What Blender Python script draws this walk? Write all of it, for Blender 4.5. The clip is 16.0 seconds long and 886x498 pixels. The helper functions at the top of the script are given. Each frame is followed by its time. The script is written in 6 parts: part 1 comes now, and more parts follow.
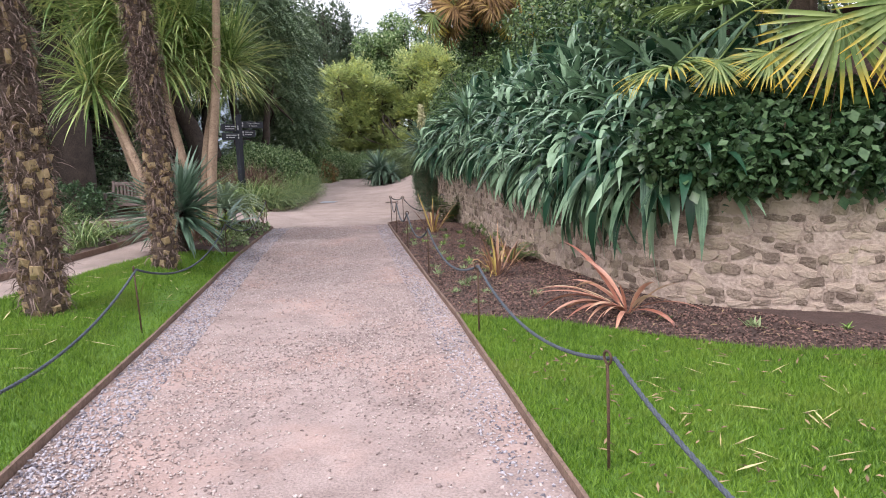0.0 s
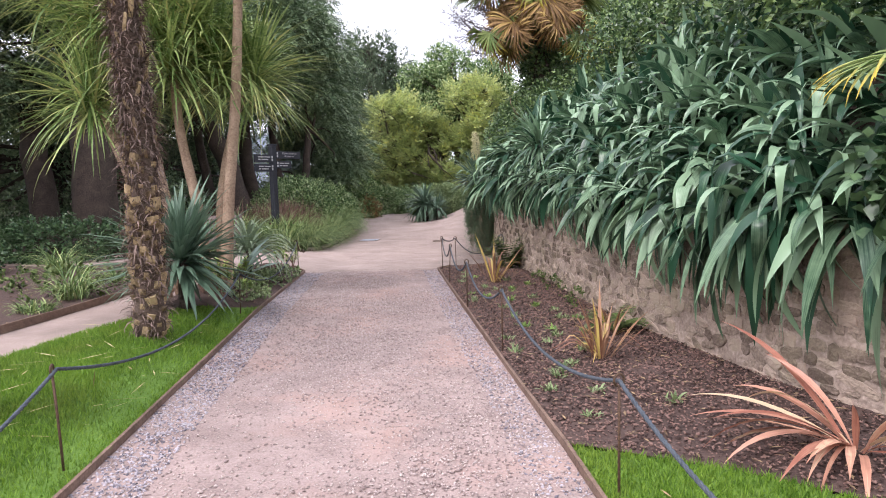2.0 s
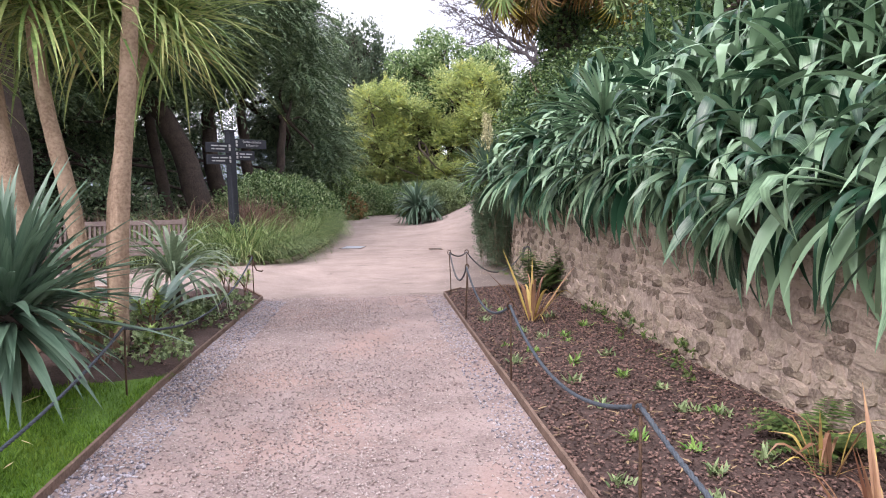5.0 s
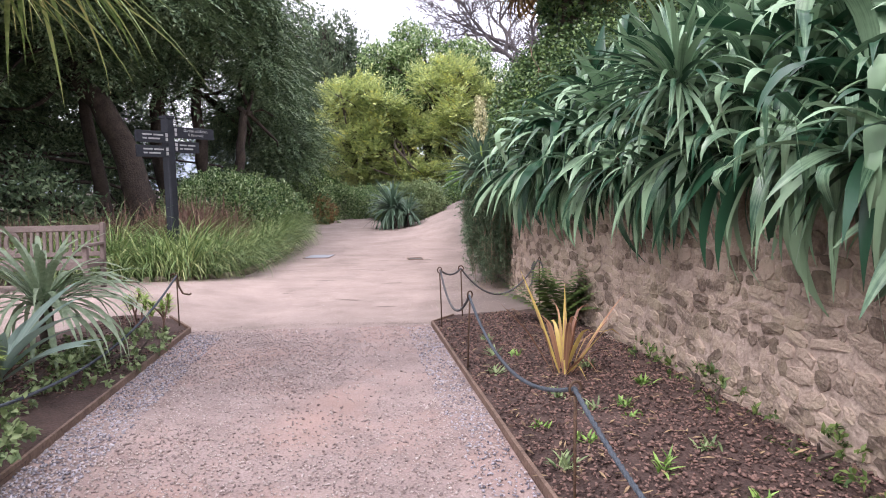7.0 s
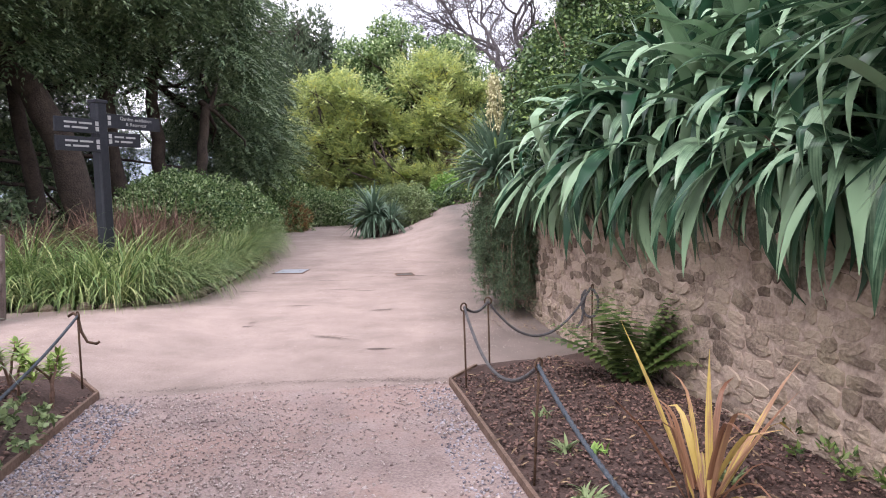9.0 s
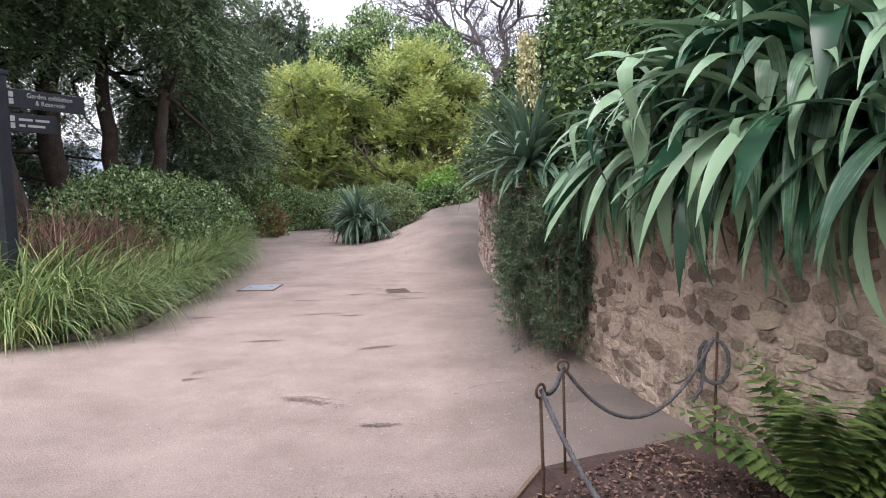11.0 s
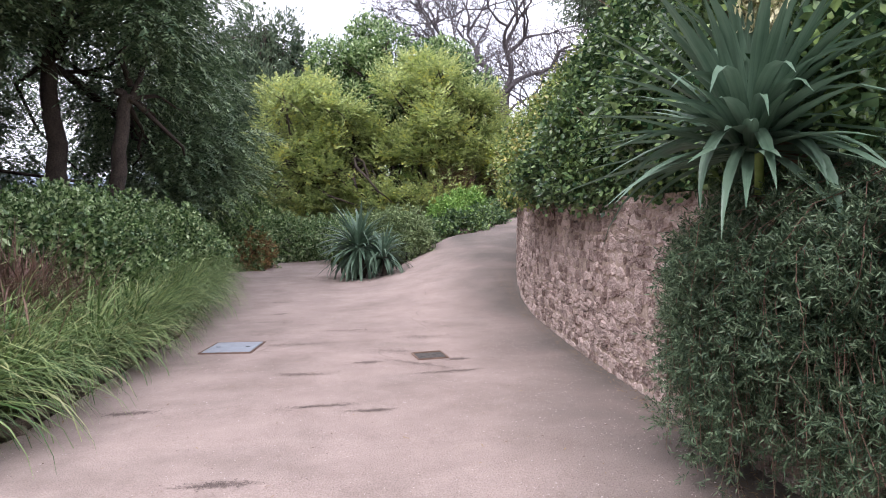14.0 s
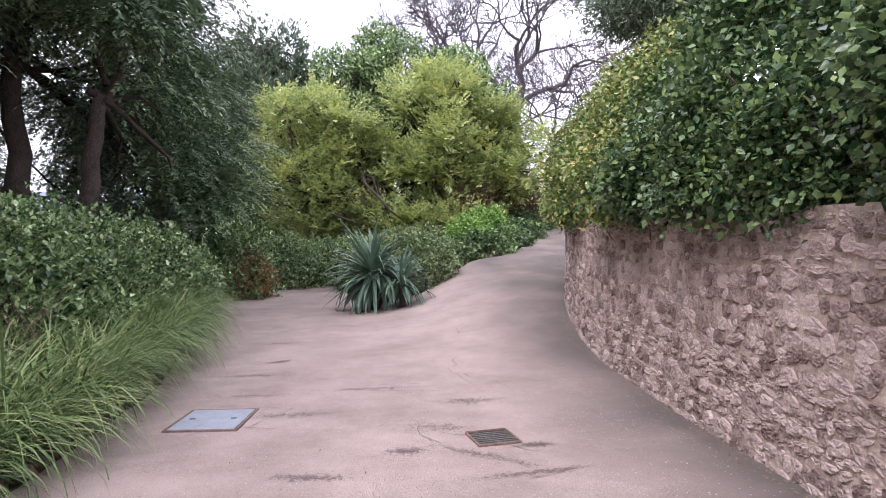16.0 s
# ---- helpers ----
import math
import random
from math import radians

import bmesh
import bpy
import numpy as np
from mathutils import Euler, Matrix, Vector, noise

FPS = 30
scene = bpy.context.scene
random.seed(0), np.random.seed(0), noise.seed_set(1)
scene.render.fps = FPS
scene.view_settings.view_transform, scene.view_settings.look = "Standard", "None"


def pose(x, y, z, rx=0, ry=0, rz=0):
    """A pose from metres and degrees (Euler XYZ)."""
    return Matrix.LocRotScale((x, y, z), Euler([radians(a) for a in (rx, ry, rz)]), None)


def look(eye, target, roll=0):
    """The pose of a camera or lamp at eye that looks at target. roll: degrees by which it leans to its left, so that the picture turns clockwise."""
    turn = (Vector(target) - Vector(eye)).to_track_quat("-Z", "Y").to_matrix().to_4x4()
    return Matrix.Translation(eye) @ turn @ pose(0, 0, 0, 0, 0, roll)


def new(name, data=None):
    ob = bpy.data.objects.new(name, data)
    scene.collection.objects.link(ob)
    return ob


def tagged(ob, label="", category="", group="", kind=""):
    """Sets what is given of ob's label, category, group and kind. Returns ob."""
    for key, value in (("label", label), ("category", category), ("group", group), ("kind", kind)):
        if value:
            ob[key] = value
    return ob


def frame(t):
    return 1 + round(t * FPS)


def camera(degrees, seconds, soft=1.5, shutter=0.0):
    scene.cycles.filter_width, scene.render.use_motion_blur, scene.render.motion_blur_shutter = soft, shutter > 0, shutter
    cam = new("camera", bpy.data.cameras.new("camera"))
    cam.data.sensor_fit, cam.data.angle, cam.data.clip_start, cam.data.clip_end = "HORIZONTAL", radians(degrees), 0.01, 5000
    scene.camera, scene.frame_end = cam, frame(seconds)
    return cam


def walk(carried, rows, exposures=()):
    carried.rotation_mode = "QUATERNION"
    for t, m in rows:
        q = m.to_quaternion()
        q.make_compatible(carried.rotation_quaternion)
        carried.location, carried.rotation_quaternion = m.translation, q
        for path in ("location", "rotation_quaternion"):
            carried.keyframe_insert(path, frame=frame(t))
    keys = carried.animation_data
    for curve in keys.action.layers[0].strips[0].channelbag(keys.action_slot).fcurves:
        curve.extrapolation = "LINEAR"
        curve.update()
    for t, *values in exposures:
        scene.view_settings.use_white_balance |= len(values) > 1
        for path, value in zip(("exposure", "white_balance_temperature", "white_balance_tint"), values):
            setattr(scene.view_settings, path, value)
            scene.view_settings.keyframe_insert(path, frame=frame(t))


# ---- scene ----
cam = camera(68.2, 16.0, soft=1.0)
METRES, EYE, TILT, LEAN, TURN = 18.1, 1.5, 0.0, 0.0, 0.0
ROWS = [
    (0.0, 0.0, 0.0, 0.0, -0.26, -8.84, 1.67),
    (0.5, -0.0062, 0.0324, 0.0, 0.71, -8.45, 1.58),
    (1.0, -0.0107, 0.0661, -0.0005, 2.51, -8.24, 1.71),
    (1.5, -0.0136, 0.0976, 0.0, 3.2, -7.9, 1.61),
    (2.0, -0.0195, 0.1279, -0.0012, 3.42, -5.79, 1.49),
    (2.5, -0.0263, 0.1594, -0.0021, 3.64, -3.37, 1.39),
    (3.0, -0.0316, 0.192, -0.0034, 3.48, -2.71, 1.53),
    (3.5, -0.038, 0.2246, -0.0046, 3.44, -3.61, 1.47),
    (4.0, -0.0416, 0.2562, -0.0047, 3.16, -5.13, 1.61),
    (6.5, -0.0601, 0.4125, -0.0072, 0.44, -6.11, 0.98),
    (7.0, -0.0624, 0.4446, -0.0098, -0.07, -5.64, 1.13),
    (7.5, -0.0652, 0.4738, -0.0104, -0.57, -5.28, 1.09),
    (8.0, -0.0719, 0.5037, -0.0126, -1.3, -5.07, 1.12),
    (8.5, -0.0781, 0.5351, -0.0121, -1.88, -5.06, 1.04),
    (9.0, -0.0831, 0.5659, -0.0121, -2.27, -5.21, 1.03),
    (11.5, -0.1011, 0.7149, -0.0139, -4.23, -5.06, 1.22),
    (12.0, -0.1049, 0.7442, -0.0137, -3.76, -4.77, 1.13),
    (12.5, -0.1068, 0.7744, -0.0143, -3.5, -4.41, 1.21),
    (13.0, -0.113, 0.8036, -0.0163, -3.73, -4.41, 1.28),
    (13.5, -0.1172, 0.8355, -0.0168, -4.19, -3.47, 1.11),
    (14.0, -0.1218, 0.8661, -0.0186, -4.75, -2.64, 1.1),
    (14.5, -0.1263, 0.898, -0.0179, -4.99, -2.23, 1.02),
    (15.0, -0.1296, 0.9284, -0.0169, -5.49, -1.52, 1.08),
    (15.5, -0.1373, 0.9585, -0.0182, -5.08, -0.91, 1.19),
    (16.0, -0.1402, 0.9885, -0.0176, -4.58, -0.77, 1.17),
]
walk(cam, [(t, pose(0, 0, EYE, TILT, LEAN, TURN) @ pose(METRES * x, METRES * y, METRES * z, 90 + pitch, roll, yaw)) for t, x, y, z, yaw, pitch, roll in ROWS], [(0.0, 0.70, 6250, 17), (2.0, 0.86, 6250, 20), (4.0, 1.0, 6250, 20), (8.0, 1.06, 6250, 22), (12.0, 0.80, 6200, 15), (16.0, 0.95, 6020, 24)])

# ---- light: a bright overcast sky with a wide, weak sun behind it ----
SUN_UP, SUN_TURN = radians(52), radians(215)
world = bpy.data.worlds.new("overcast_sky")
scene.world = world
world.use_nodes = True
wn, wl = world.node_tree.nodes, world.node_tree.links
wn.clear()
sky = wn.new("ShaderNodeTexSky")
sky.sky_type, sky.sun_disc = "NISHITA", False
sky.sun_elevation, sky.sun_rotation = SUN_UP, SUN_TURN
sky.air_density, sky.dust_density, sky.ozone_density = 1.0, 6.0, 1.0
sky_gain = wn.new("ShaderNodeVectorMath")
sky_gain.operation = "SCALE"
sky_gain.inputs["Scale"].default_value = 0.10
cloud = wn.new("ShaderNodeTexNoise")
cloud.inputs["Scale"].default_value, cloud.inputs["Detail"].default_value = 2.2, 5
cloud_ramp = wn.new("ShaderNodeValToRGB")
cloud_ramp.color_ramp.elements[0].position, cloud_ramp.color_ramp.elements[0].color = 0.3, (0.80, 0.86, 0.95, 1)
cloud_ramp.color_ramp.elements[1].position, cloud_ramp.color_ramp.elements[1].color = 0.62, (1.0, 1.0, 1.0, 1)
sky_mix = wn.new("ShaderNodeMix")
sky_mix.data_type = "RGBA"
sky_mix.inputs["Factor"].default_value = 0.85
back = wn.new("ShaderNodeBackground")
back.inputs["Strength"].default_value = 1.3
out = wn.new("ShaderNodeOutputWorld")
wl.new(sky.outputs["Color"], sky_gain.inputs[0])
wl.new(cloud.outputs["Fac"], cloud_ramp.inputs["Fac"])
wl.new(sky_gain.outputs["Vector"], sky_mix.inputs["A"])
wl.new(cloud_ramp.outputs["Color"], sky_mix.inputs["B"])
wl.new(sky_mix.outputs["Result"], back.inputs["Color"])
wl.new(back.outputs["Background"], out.inputs["Surface"])
sun = new("sun", bpy.data.lights.new("sun", "SUN"))
sun.data.energy, sun.data.angle, sun.data.color = 1.5, radians(25), (1.0, 0.97, 0.93)
sun.matrix_world = look((0, 0, 0), (-math.sin(SUN_TURN) * math.cos(SUN_UP), -math.cos(SUN_TURN) * math.cos(SUN_UP), -math.sin(SUN_UP)))


# ---- materials ----
def material(name, low, high, scale=8.0, rough=0.7, fine=60.0, bump=0.3, metal=0.0, third=None, third_at=0.7, random_object=0.0, random_island=0.0, translucent=0.0, spec=0.5, stain=None, stain_scale=0.7, stain_amount=0.5, bump_distance=0.02, streak=0.0):
    """A surface with broad blotches, fine grain and relief; leaves may let light through."""
    m = bpy.data.materials.new(name)
    m.use_nodes = True
    n, l = m.node_tree.nodes, m.node_tree.links
    bsdf = n["Principled BSDF"]
    co = n.new("ShaderNodeTexCoord")
    broad = n.new("ShaderNodeTexNoise")
    broad.inputs["Scale"].default_value, broad.inputs["Detail"].default_value, broad.inputs["Roughness"].default_value = scale, 6, 0.65
    grain = n.new("ShaderNodeTexNoise")
    grain.inputs["Scale"].default_value, grain.inputs["Detail"].default_value = fine, 4
    l.new(co.outputs["Object"], broad.inputs["Vector"])
    if streak:
        along = n.new("ShaderNodeMapping")
        along.inputs["Scale"].default_value = (0.15, streak, 0.15)
        l.new(co.outputs["Object"], along.inputs["Vector"])
        l.new(along.outputs["Vector"], grain.inputs["Vector"])
    else:
        l.new(co.outputs["Object"], grain.inputs["Vector"])
    add = n.new("ShaderNodeMath")
    add.operation = "MULTIPLY_ADD"
    add.inputs[1].default_value = 0.55
    l.new(grain.outputs["Fac"], add.inputs[0])
    half = n.new("ShaderNodeMath")
    half.operation = "MULTIPLY"
    half.inputs[1].default_value = 0.55
    l.new(broad.outputs["Fac"], half.inputs[0])
    l.new(half.outputs[0], add.inputs[2])
    fac = add.outputs[0]
    for amount, node, socket in ((random_object, "ShaderNodeObjectInfo", "Random"), (random_island, "ShaderNodeNewGeometry", "Random Per Island")):
        if amount:
            info = n.new(node)
            shift = n.new("ShaderNodeMath")
            shift.operation = "MULTIPLY_ADD"
            shift.inputs[1].default_value = amount
            l.new(info.outputs[socket], shift.inputs[0])
            less = n.new("ShaderNodeMath")
            less.operation = "SUBTRACT"
            less.inputs[1].default_value = amount / 2
            l.new(fac, less.inputs[0])
            l.new(less.outputs[0], shift.inputs[2])
            fac = shift.outputs[0]
    ramp = n.new("ShaderNodeValToRGB")
    e = ramp.color_ramp.elements
    e[0].position, e[0].color = 0.33, (*low, 1)
    e[1].position, e[1].color = 0.68, (*high, 1)
    if third:
        t = e.new(third_at)
        t.color = (*third, 1)
        e[1].position = min(0.68, third_at - 0.08)
    l.new(fac, ramp.inputs["Fac"])
    colour = ramp.outputs["Color"]
    if stain:
        st = n.new("ShaderNodeTexNoise")
        st.inputs["Scale"].default_value, st.inputs["Detail"].default_value, st.inputs["Roughness"].default_value = stain_scale, 8, 0.68
        l.new(co.outputs["Object"], st.inputs["Vector"])
        sr = n.new("ShaderNodeMapRange")
        sr.inputs["From Min"].default_value, sr.inputs["From Max"].default_value, sr.inputs["To Max"].default_value = 0.48, 0.68, stain_amount
        l.new(st.outputs["Fac"], sr.inputs["Value"])
        mix = n.new("ShaderNodeMix")
        mix.data_type = "RGBA"
        mix.inputs["B"].default_value = (*stain, 1)
        l.new(sr.outputs["Result"], mix.inputs["Factor"])
        l.new(colour, mix.inputs["A"])
        colour = mix.outputs["Result"]
    l.new(colour, bsdf.inputs["Base Color"])
    bsdf.inputs["Roughness"].default_value, bsdf.inputs["Metallic"].default_value = rough, metal
    bsdf.inputs["Specular IOR Level"].default_value = spec
    if bump:
        b = n.new("ShaderNodeBump")
        b.inputs["Strength"].default_value, b.inputs["Distance"].default_value = bump, bump_distance
        l.new(add.outputs[0], b.inputs["Height"])
        l.new(b.outputs["Normal"], bsdf.inputs["Normal"])
    if translucent:
        tr = n.new("ShaderNodeBsdfTranslucent")
        l.new(colour, tr.inputs["Color"])
        ms = n.new("ShaderNodeMixShader")
        ms.inputs["Fac"].default_value = translucent
        l.new(bsdf.outputs["BSDF"], ms.inputs[1])
        l.new(tr.outputs["BSDF"], ms.inputs[2])
        l.new(ms.outputs["Shader"], n["Material Output"].inputs["Surface"])
    return m


M_GRAVEL = material("gravel_bed", (0.17, 0.125, 0.115), (0.42, 0.325, 0.30), 2.6, 0.95, 70, 0.9, stain=(0.44, 0.29, 0.245), stain_scale=0.8, stain_amount=0.75)
M_CHIP = material("gravel_chip", (0.25, 0.19, 0.178), (0.54, 0.45, 0.425), 2.0, 0.85, 40, 0.2, random_island=0.65)
M_SLATE = material("slate_chip", (0.15, 0.135, 0.16), (0.48, 0.445, 0.485), 2.0, 0.8, 40, 0.2, random_island=0.7)
M_PATH = material("rolled_sand_path", (0.24, 0.182, 0.158), (0.44, 0.345, 0.31), 1.5, 0.95, 85, 1.0, stain=(0.20, 0.16, 0.138), stain_scale=0.9, stain_amount=0.5)


def wall_soil_and_shade(m):
    """Greyer sand in a ragged band beside the wall: dark soil plus painted-in shade of the overhanging plants."""
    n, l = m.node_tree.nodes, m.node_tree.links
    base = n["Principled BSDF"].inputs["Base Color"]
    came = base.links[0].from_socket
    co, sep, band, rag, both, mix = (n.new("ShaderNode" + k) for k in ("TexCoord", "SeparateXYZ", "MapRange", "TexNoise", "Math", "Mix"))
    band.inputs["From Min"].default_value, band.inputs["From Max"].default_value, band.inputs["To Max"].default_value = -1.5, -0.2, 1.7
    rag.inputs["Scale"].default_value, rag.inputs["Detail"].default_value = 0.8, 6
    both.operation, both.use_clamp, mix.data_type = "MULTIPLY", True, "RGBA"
    # dark soil tone that also carries the shade at the wall foot
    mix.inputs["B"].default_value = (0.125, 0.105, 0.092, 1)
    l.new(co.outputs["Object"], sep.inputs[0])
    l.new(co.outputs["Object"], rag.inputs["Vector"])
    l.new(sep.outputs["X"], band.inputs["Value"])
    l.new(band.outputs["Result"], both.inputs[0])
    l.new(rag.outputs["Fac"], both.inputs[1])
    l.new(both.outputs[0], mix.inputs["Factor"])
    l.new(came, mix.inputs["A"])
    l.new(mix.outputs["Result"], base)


wall_soil_and_shade(M_PATH)
M_DAMP = material("dark_trodden_grit", (0.10, 0.075, 0.066), (0.24, 0.185, 0.165), 6, 0.95, 120, 0.4)
M_SOIL = material("dark_soil", (0.030, 0.018, 0.015), (0.112, 0.069, 0.058), 5, 0.95, 60, 1.0)
M_MULCH = material("bark_mulch", (0.042, 0.023, 0.019), (0.24, 0.145, 0.12), 3, 0.9, 60, 0.4, random_island=0.85)
M_TURF = material("turf_soil", (0.055, 0.12, 0.015), (0.13, 0.24, 0.035), 2.0, 0.95, 60, 0.5)
M_GRASS = material("lawn_grass", (0.07, 0.16, 0.012), (0.20, 0.34, 0.035), 1.2, 0.6, 30, 0, random_island=0.4, translucent=0.25, stain=(0.24, 0.28, 0.05), stain_scale=1.3, stain_amount=0.4)
M_STRAW = material("straw", (0.36, 0.30, 0.13), (0.55, 0.48, 0.25), 5, 0.8, 40, 0, random_island=0.4)
M_MORTAR = material("lime_mortar_wall", (0.21, 0.155, 0.125), (0.54, 0.43, 0.36), 5, 0.95, 30, 0.8, stain=(0.16, 0.115, 0.09), stain_scale=1.4, stain_amount=0.55, bump_distance=0.03)
M_STONE = material("red_sandstone", (0.14, 0.103, 0.08), (0.42, 0.33, 0.265), 7, 0.94, 50, 0.9, random_object=0.55, stain=(0.42, 0.35, 0.245), stain_scale=2.5, stain_amount=0.6, bump_distance=0.02)
M_STONE_SMALL = material("red_sandstone_piece", (0.17, 0.115, 0.10), (0.49, 0.385, 0.35), 9, 0.92, 50, 1.0, random_object=0.45, stain=(0.52, 0.43, 0.39), stain_scale=5, stain_amount=0.45, bump_distance=0.03)
M_STONE_MID = material("red_sandstone_rubble", (0.14, 0.103, 0.08), (0.42, 0.33, 0.265), 7, 0.94, 50, 0.9, random_island=0.55, stain=(0.42, 0.35, 0.245), stain_scale=2.5, stain_amount=0.6, bump_distance=0.02)
M_STONE_FAR = material("red_sandstone_small", (0.17, 0.115, 0.10), (0.49, 0.385, 0.35), 9, 0.92, 50, 1.0, random_island=0.45, stain=(0.52, 0.43, 0.39), stain_scale=5, stain_amount=0.45, bump_distance=0.03)
M_EDGE = material("rusty_edging", (0.085, 0.052, 0.038), (0.25, 0.165, 0.125), 6, 0.85, 50, 0.4)
M_IRON = material("rusty_iron", (0.035, 0.022, 0.016), (0.13, 0.075, 0.045), 30, 0.7, 120, 0.3, metal=0.3)
M_ROPE = material("blue_grey_rope", (0.03, 0.042, 0.058), (0.09, 0.105, 0.125), 20, 0.85, 200, 0.4)
M_ROPE_PALE = material("weathered_rope", (0.03, 0.029, 0.032), (0.145, 0.14, 0.145), 20, 0.9, 200, 0.4)


def leaf_paint(name, low, high, third=None, rough=0.45, spread=0.55, scale=1.2, glow=0.17, third_at=0.8, spec=0.4, per_object=0.0, streak=0.0):
    return material(name, low, high, scale, rough, 25, 0.25 if streak else 0, bump_distance=0.004, streak=streak, random_island=spread, random_object=per_object, translucent=glow, third=third, third_at=third_at, spec=spec)


M_STRAP = leaf_paint("broad_strap_leaf", (0.022, 0.072, 0.038), (0.25, 0.38, 0.235), rough=0.33, spread=0.0, glow=0.12, scale=5, per_object=0.85, streak=5.0)
M_YUCCA = leaf_paint("blue_green_blade", (0.03, 0.075, 0.045), (0.16, 0.245, 0.17), rough=0.42, scale=2, streak=5.0)
M_YUCCA_PALE = leaf_paint("cream_edged_blade", (0.10, 0.17, 0.08), (0.34, 0.42, 0.28), rough=0.45, scale=2)
M_AGAVE = leaf_paint("grey_green_blade", (0.16, 0.25, 0.20), (0.33, 0.43, 0.37), rough=0.5, scale=2, streak=5.0)
M_CORDY = leaf_paint("cabbage_palm_blade", (0.12, 0.205, 0.055), (0.45, 0.56, 0.21), third=(0.62, 0.54, 0.24), rough=0.4, third_at=0.88)
M_SEDGE = leaf_paint("arching_sedge", (0.06, 0.13, 0.038), (0.33, 0.44, 0.17), third=(0.52, 0.53, 0.27), rough=0.45, third_at=0.86)
M_IVY = leaf_paint("ivy_leaf", (0.02, 0.055, 0.022), (0.16, 0.245, 0.10), third=(0.24, 0.33, 0.10), rough=0.28, third_at=0.9)
# shaded and sunlit copies of the ivy leaf: light and shade set by colour
M_IVY_SHADED = leaf_paint("shaded_ivy_leaf", (0.02, 0.055, 0.022), (0.10, 0.17, 0.075), rough=0.35)
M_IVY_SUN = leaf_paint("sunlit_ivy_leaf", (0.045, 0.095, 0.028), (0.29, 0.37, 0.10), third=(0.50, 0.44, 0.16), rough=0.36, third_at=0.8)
M_YEW = leaf_paint("yew_needles", (0.045, 0.09, 0.045), (0.225, 0.315, 0.165), third=(0.37, 0.46, 0.25), rough=0.5, scale=0.6, spread=0.4, third_at=0.83)
M_CONIFER = leaf_paint("conifer_spray", (0.05, 0.085, 0.05), (0.16, 0.21, 0.125), rough=0.6, scale=0.4)
M_GOLD = leaf_paint("yellow_green_leaf", (0.085, 0.155, 0.05), (0.61, 0.68, 0.29), third=(0.80, 0.70, 0.14), rough=0.5, scale=1.3, spread=0.22, glow=0.28, third_at=0.73)
M_BOX = leaf_paint("box_hedge_leaf", (0.045, 0.10, 0.036), (0.30, 0.43, 0.17), third=(0.55, 0.66, 0.36), rough=0.27, third_at=0.8, spec=0.6)
M_PALE_SHRUB = leaf_paint("pale_variegated_leaf", (0.10, 0.15, 0.06), (0.30, 0.38, 0.18), rough=0.5)
M_ROSEMARY = leaf_paint("rosemary_needle", (0.026, 0.056, 0.03), (0.125, 0.185, 0.10), rough=0.55, third=(0.22, 0.29, 0.18), third_at=0.88)
M_BRIGHT = leaf_paint("fresh_green_leaf", (0.10, 0.22, 0.04), (0.30, 0.46, 0.12), rough=0.5)
M_BELL = leaf_paint("cream_yucca_bell", (0.36, 0.34, 0.17), (0.70, 0.66, 0.42), rough=0.6)
M_SPURGE = leaf_paint("spurge_leaf", (0.16, 0.25, 0.05), (0.40, 0.52, 0.15), rough=0.5)
M_FERN = leaf_paint("fern_frond", (0.04, 0.08, 0.02), (0.15, 0.21, 0.06), rough=0.55)
M_BRONZE = leaf_paint("bronze_blade", (0.20, 0.09, 0.055), (0.43, 0.25, 0.15), third=(0.58, 0.44, 0.13), rough=0.45, scale=4, spread=0.0, per_object=0.6, third_at=0.78, streak=5.0)
M_PINK = leaf_paint("pink_striped_blade", (0.33, 0.13, 0.09), (0.62, 0.33, 0.23), third=(0.66, 0.50, 0.33), rough=0.42, scale=4, spread=0.0, per_object=0.6, third_at=0.75, streak=5.0)
M_FAN = leaf_paint("fan_palm_blade", (0.09, 0.15, 0.04), (0.27, 0.35, 0.12), rough=0.45, scale=2)
M_DEAD = leaf_paint("dead_frond", (0.15, 0.085, 0.04), (0.40, 0.25, 0.10), rough=0.75, scale=2, third=(0.5, 0.36, 0.12), third_at=0.85)
M_TWIG = material("brown_twig", (0.09, 0.05, 0.038), (0.27, 0.165, 0.125), 8, 0.85, 60, 0.2, random_island=0.5)
M_BARK = material("dark_bark", (0.022, 0.016, 0.013), (0.085, 0.062, 0.05), 4, 0.95, 30, 1.0, bump_distance=0.04)
M_GREYBARK = material("grey_bark", (0.042, 0.036, 0.039), (0.125, 0.11, 0.114), 4, 0.95, 30, 0.8)
M_CORDBARK = material("corky_tan_bark", (0.20, 0.13, 0.085), (0.43, 0.31, 0.22), 5, 0.9, 40, 0.9, bump_distance=0.02)
M_FIBRE = material("palm_fibre", (0.06, 0.04, 0.033), (0.27, 0.195, 0.165), 6, 0.95, 60, 0.6, random_island=0.5)
M_BOOT = material("palm_leaf_base", (0.11, 0.07, 0.04), (0.46, 0.34, 0.19), 8, 0.85, 50, 0.5, random_object=0.4)
M_TRUNK = material("palm_trunk_core", (0.05, 0.034, 0.026), (0.15, 0.105, 0.08), 6, 0.95, 60, 0.8)
M_TEAK = material("weathered_teak", (0.085, 0.062, 0.055), (0.20, 0.155, 0.14), 6, 0.8, 60, 0.4)
M_SIGN = material("dark_grey_paint", (0.016, 0.018, 0.024), (0.035, 0.038, 0.048), 5, 0.6, 60, 0.1, spec=0.25)
M_LETTER = material("white_lettering", (0.3, 0.3, 0.31), (0.45, 0.45, 0.45), 5, 0.6, 60, 0)
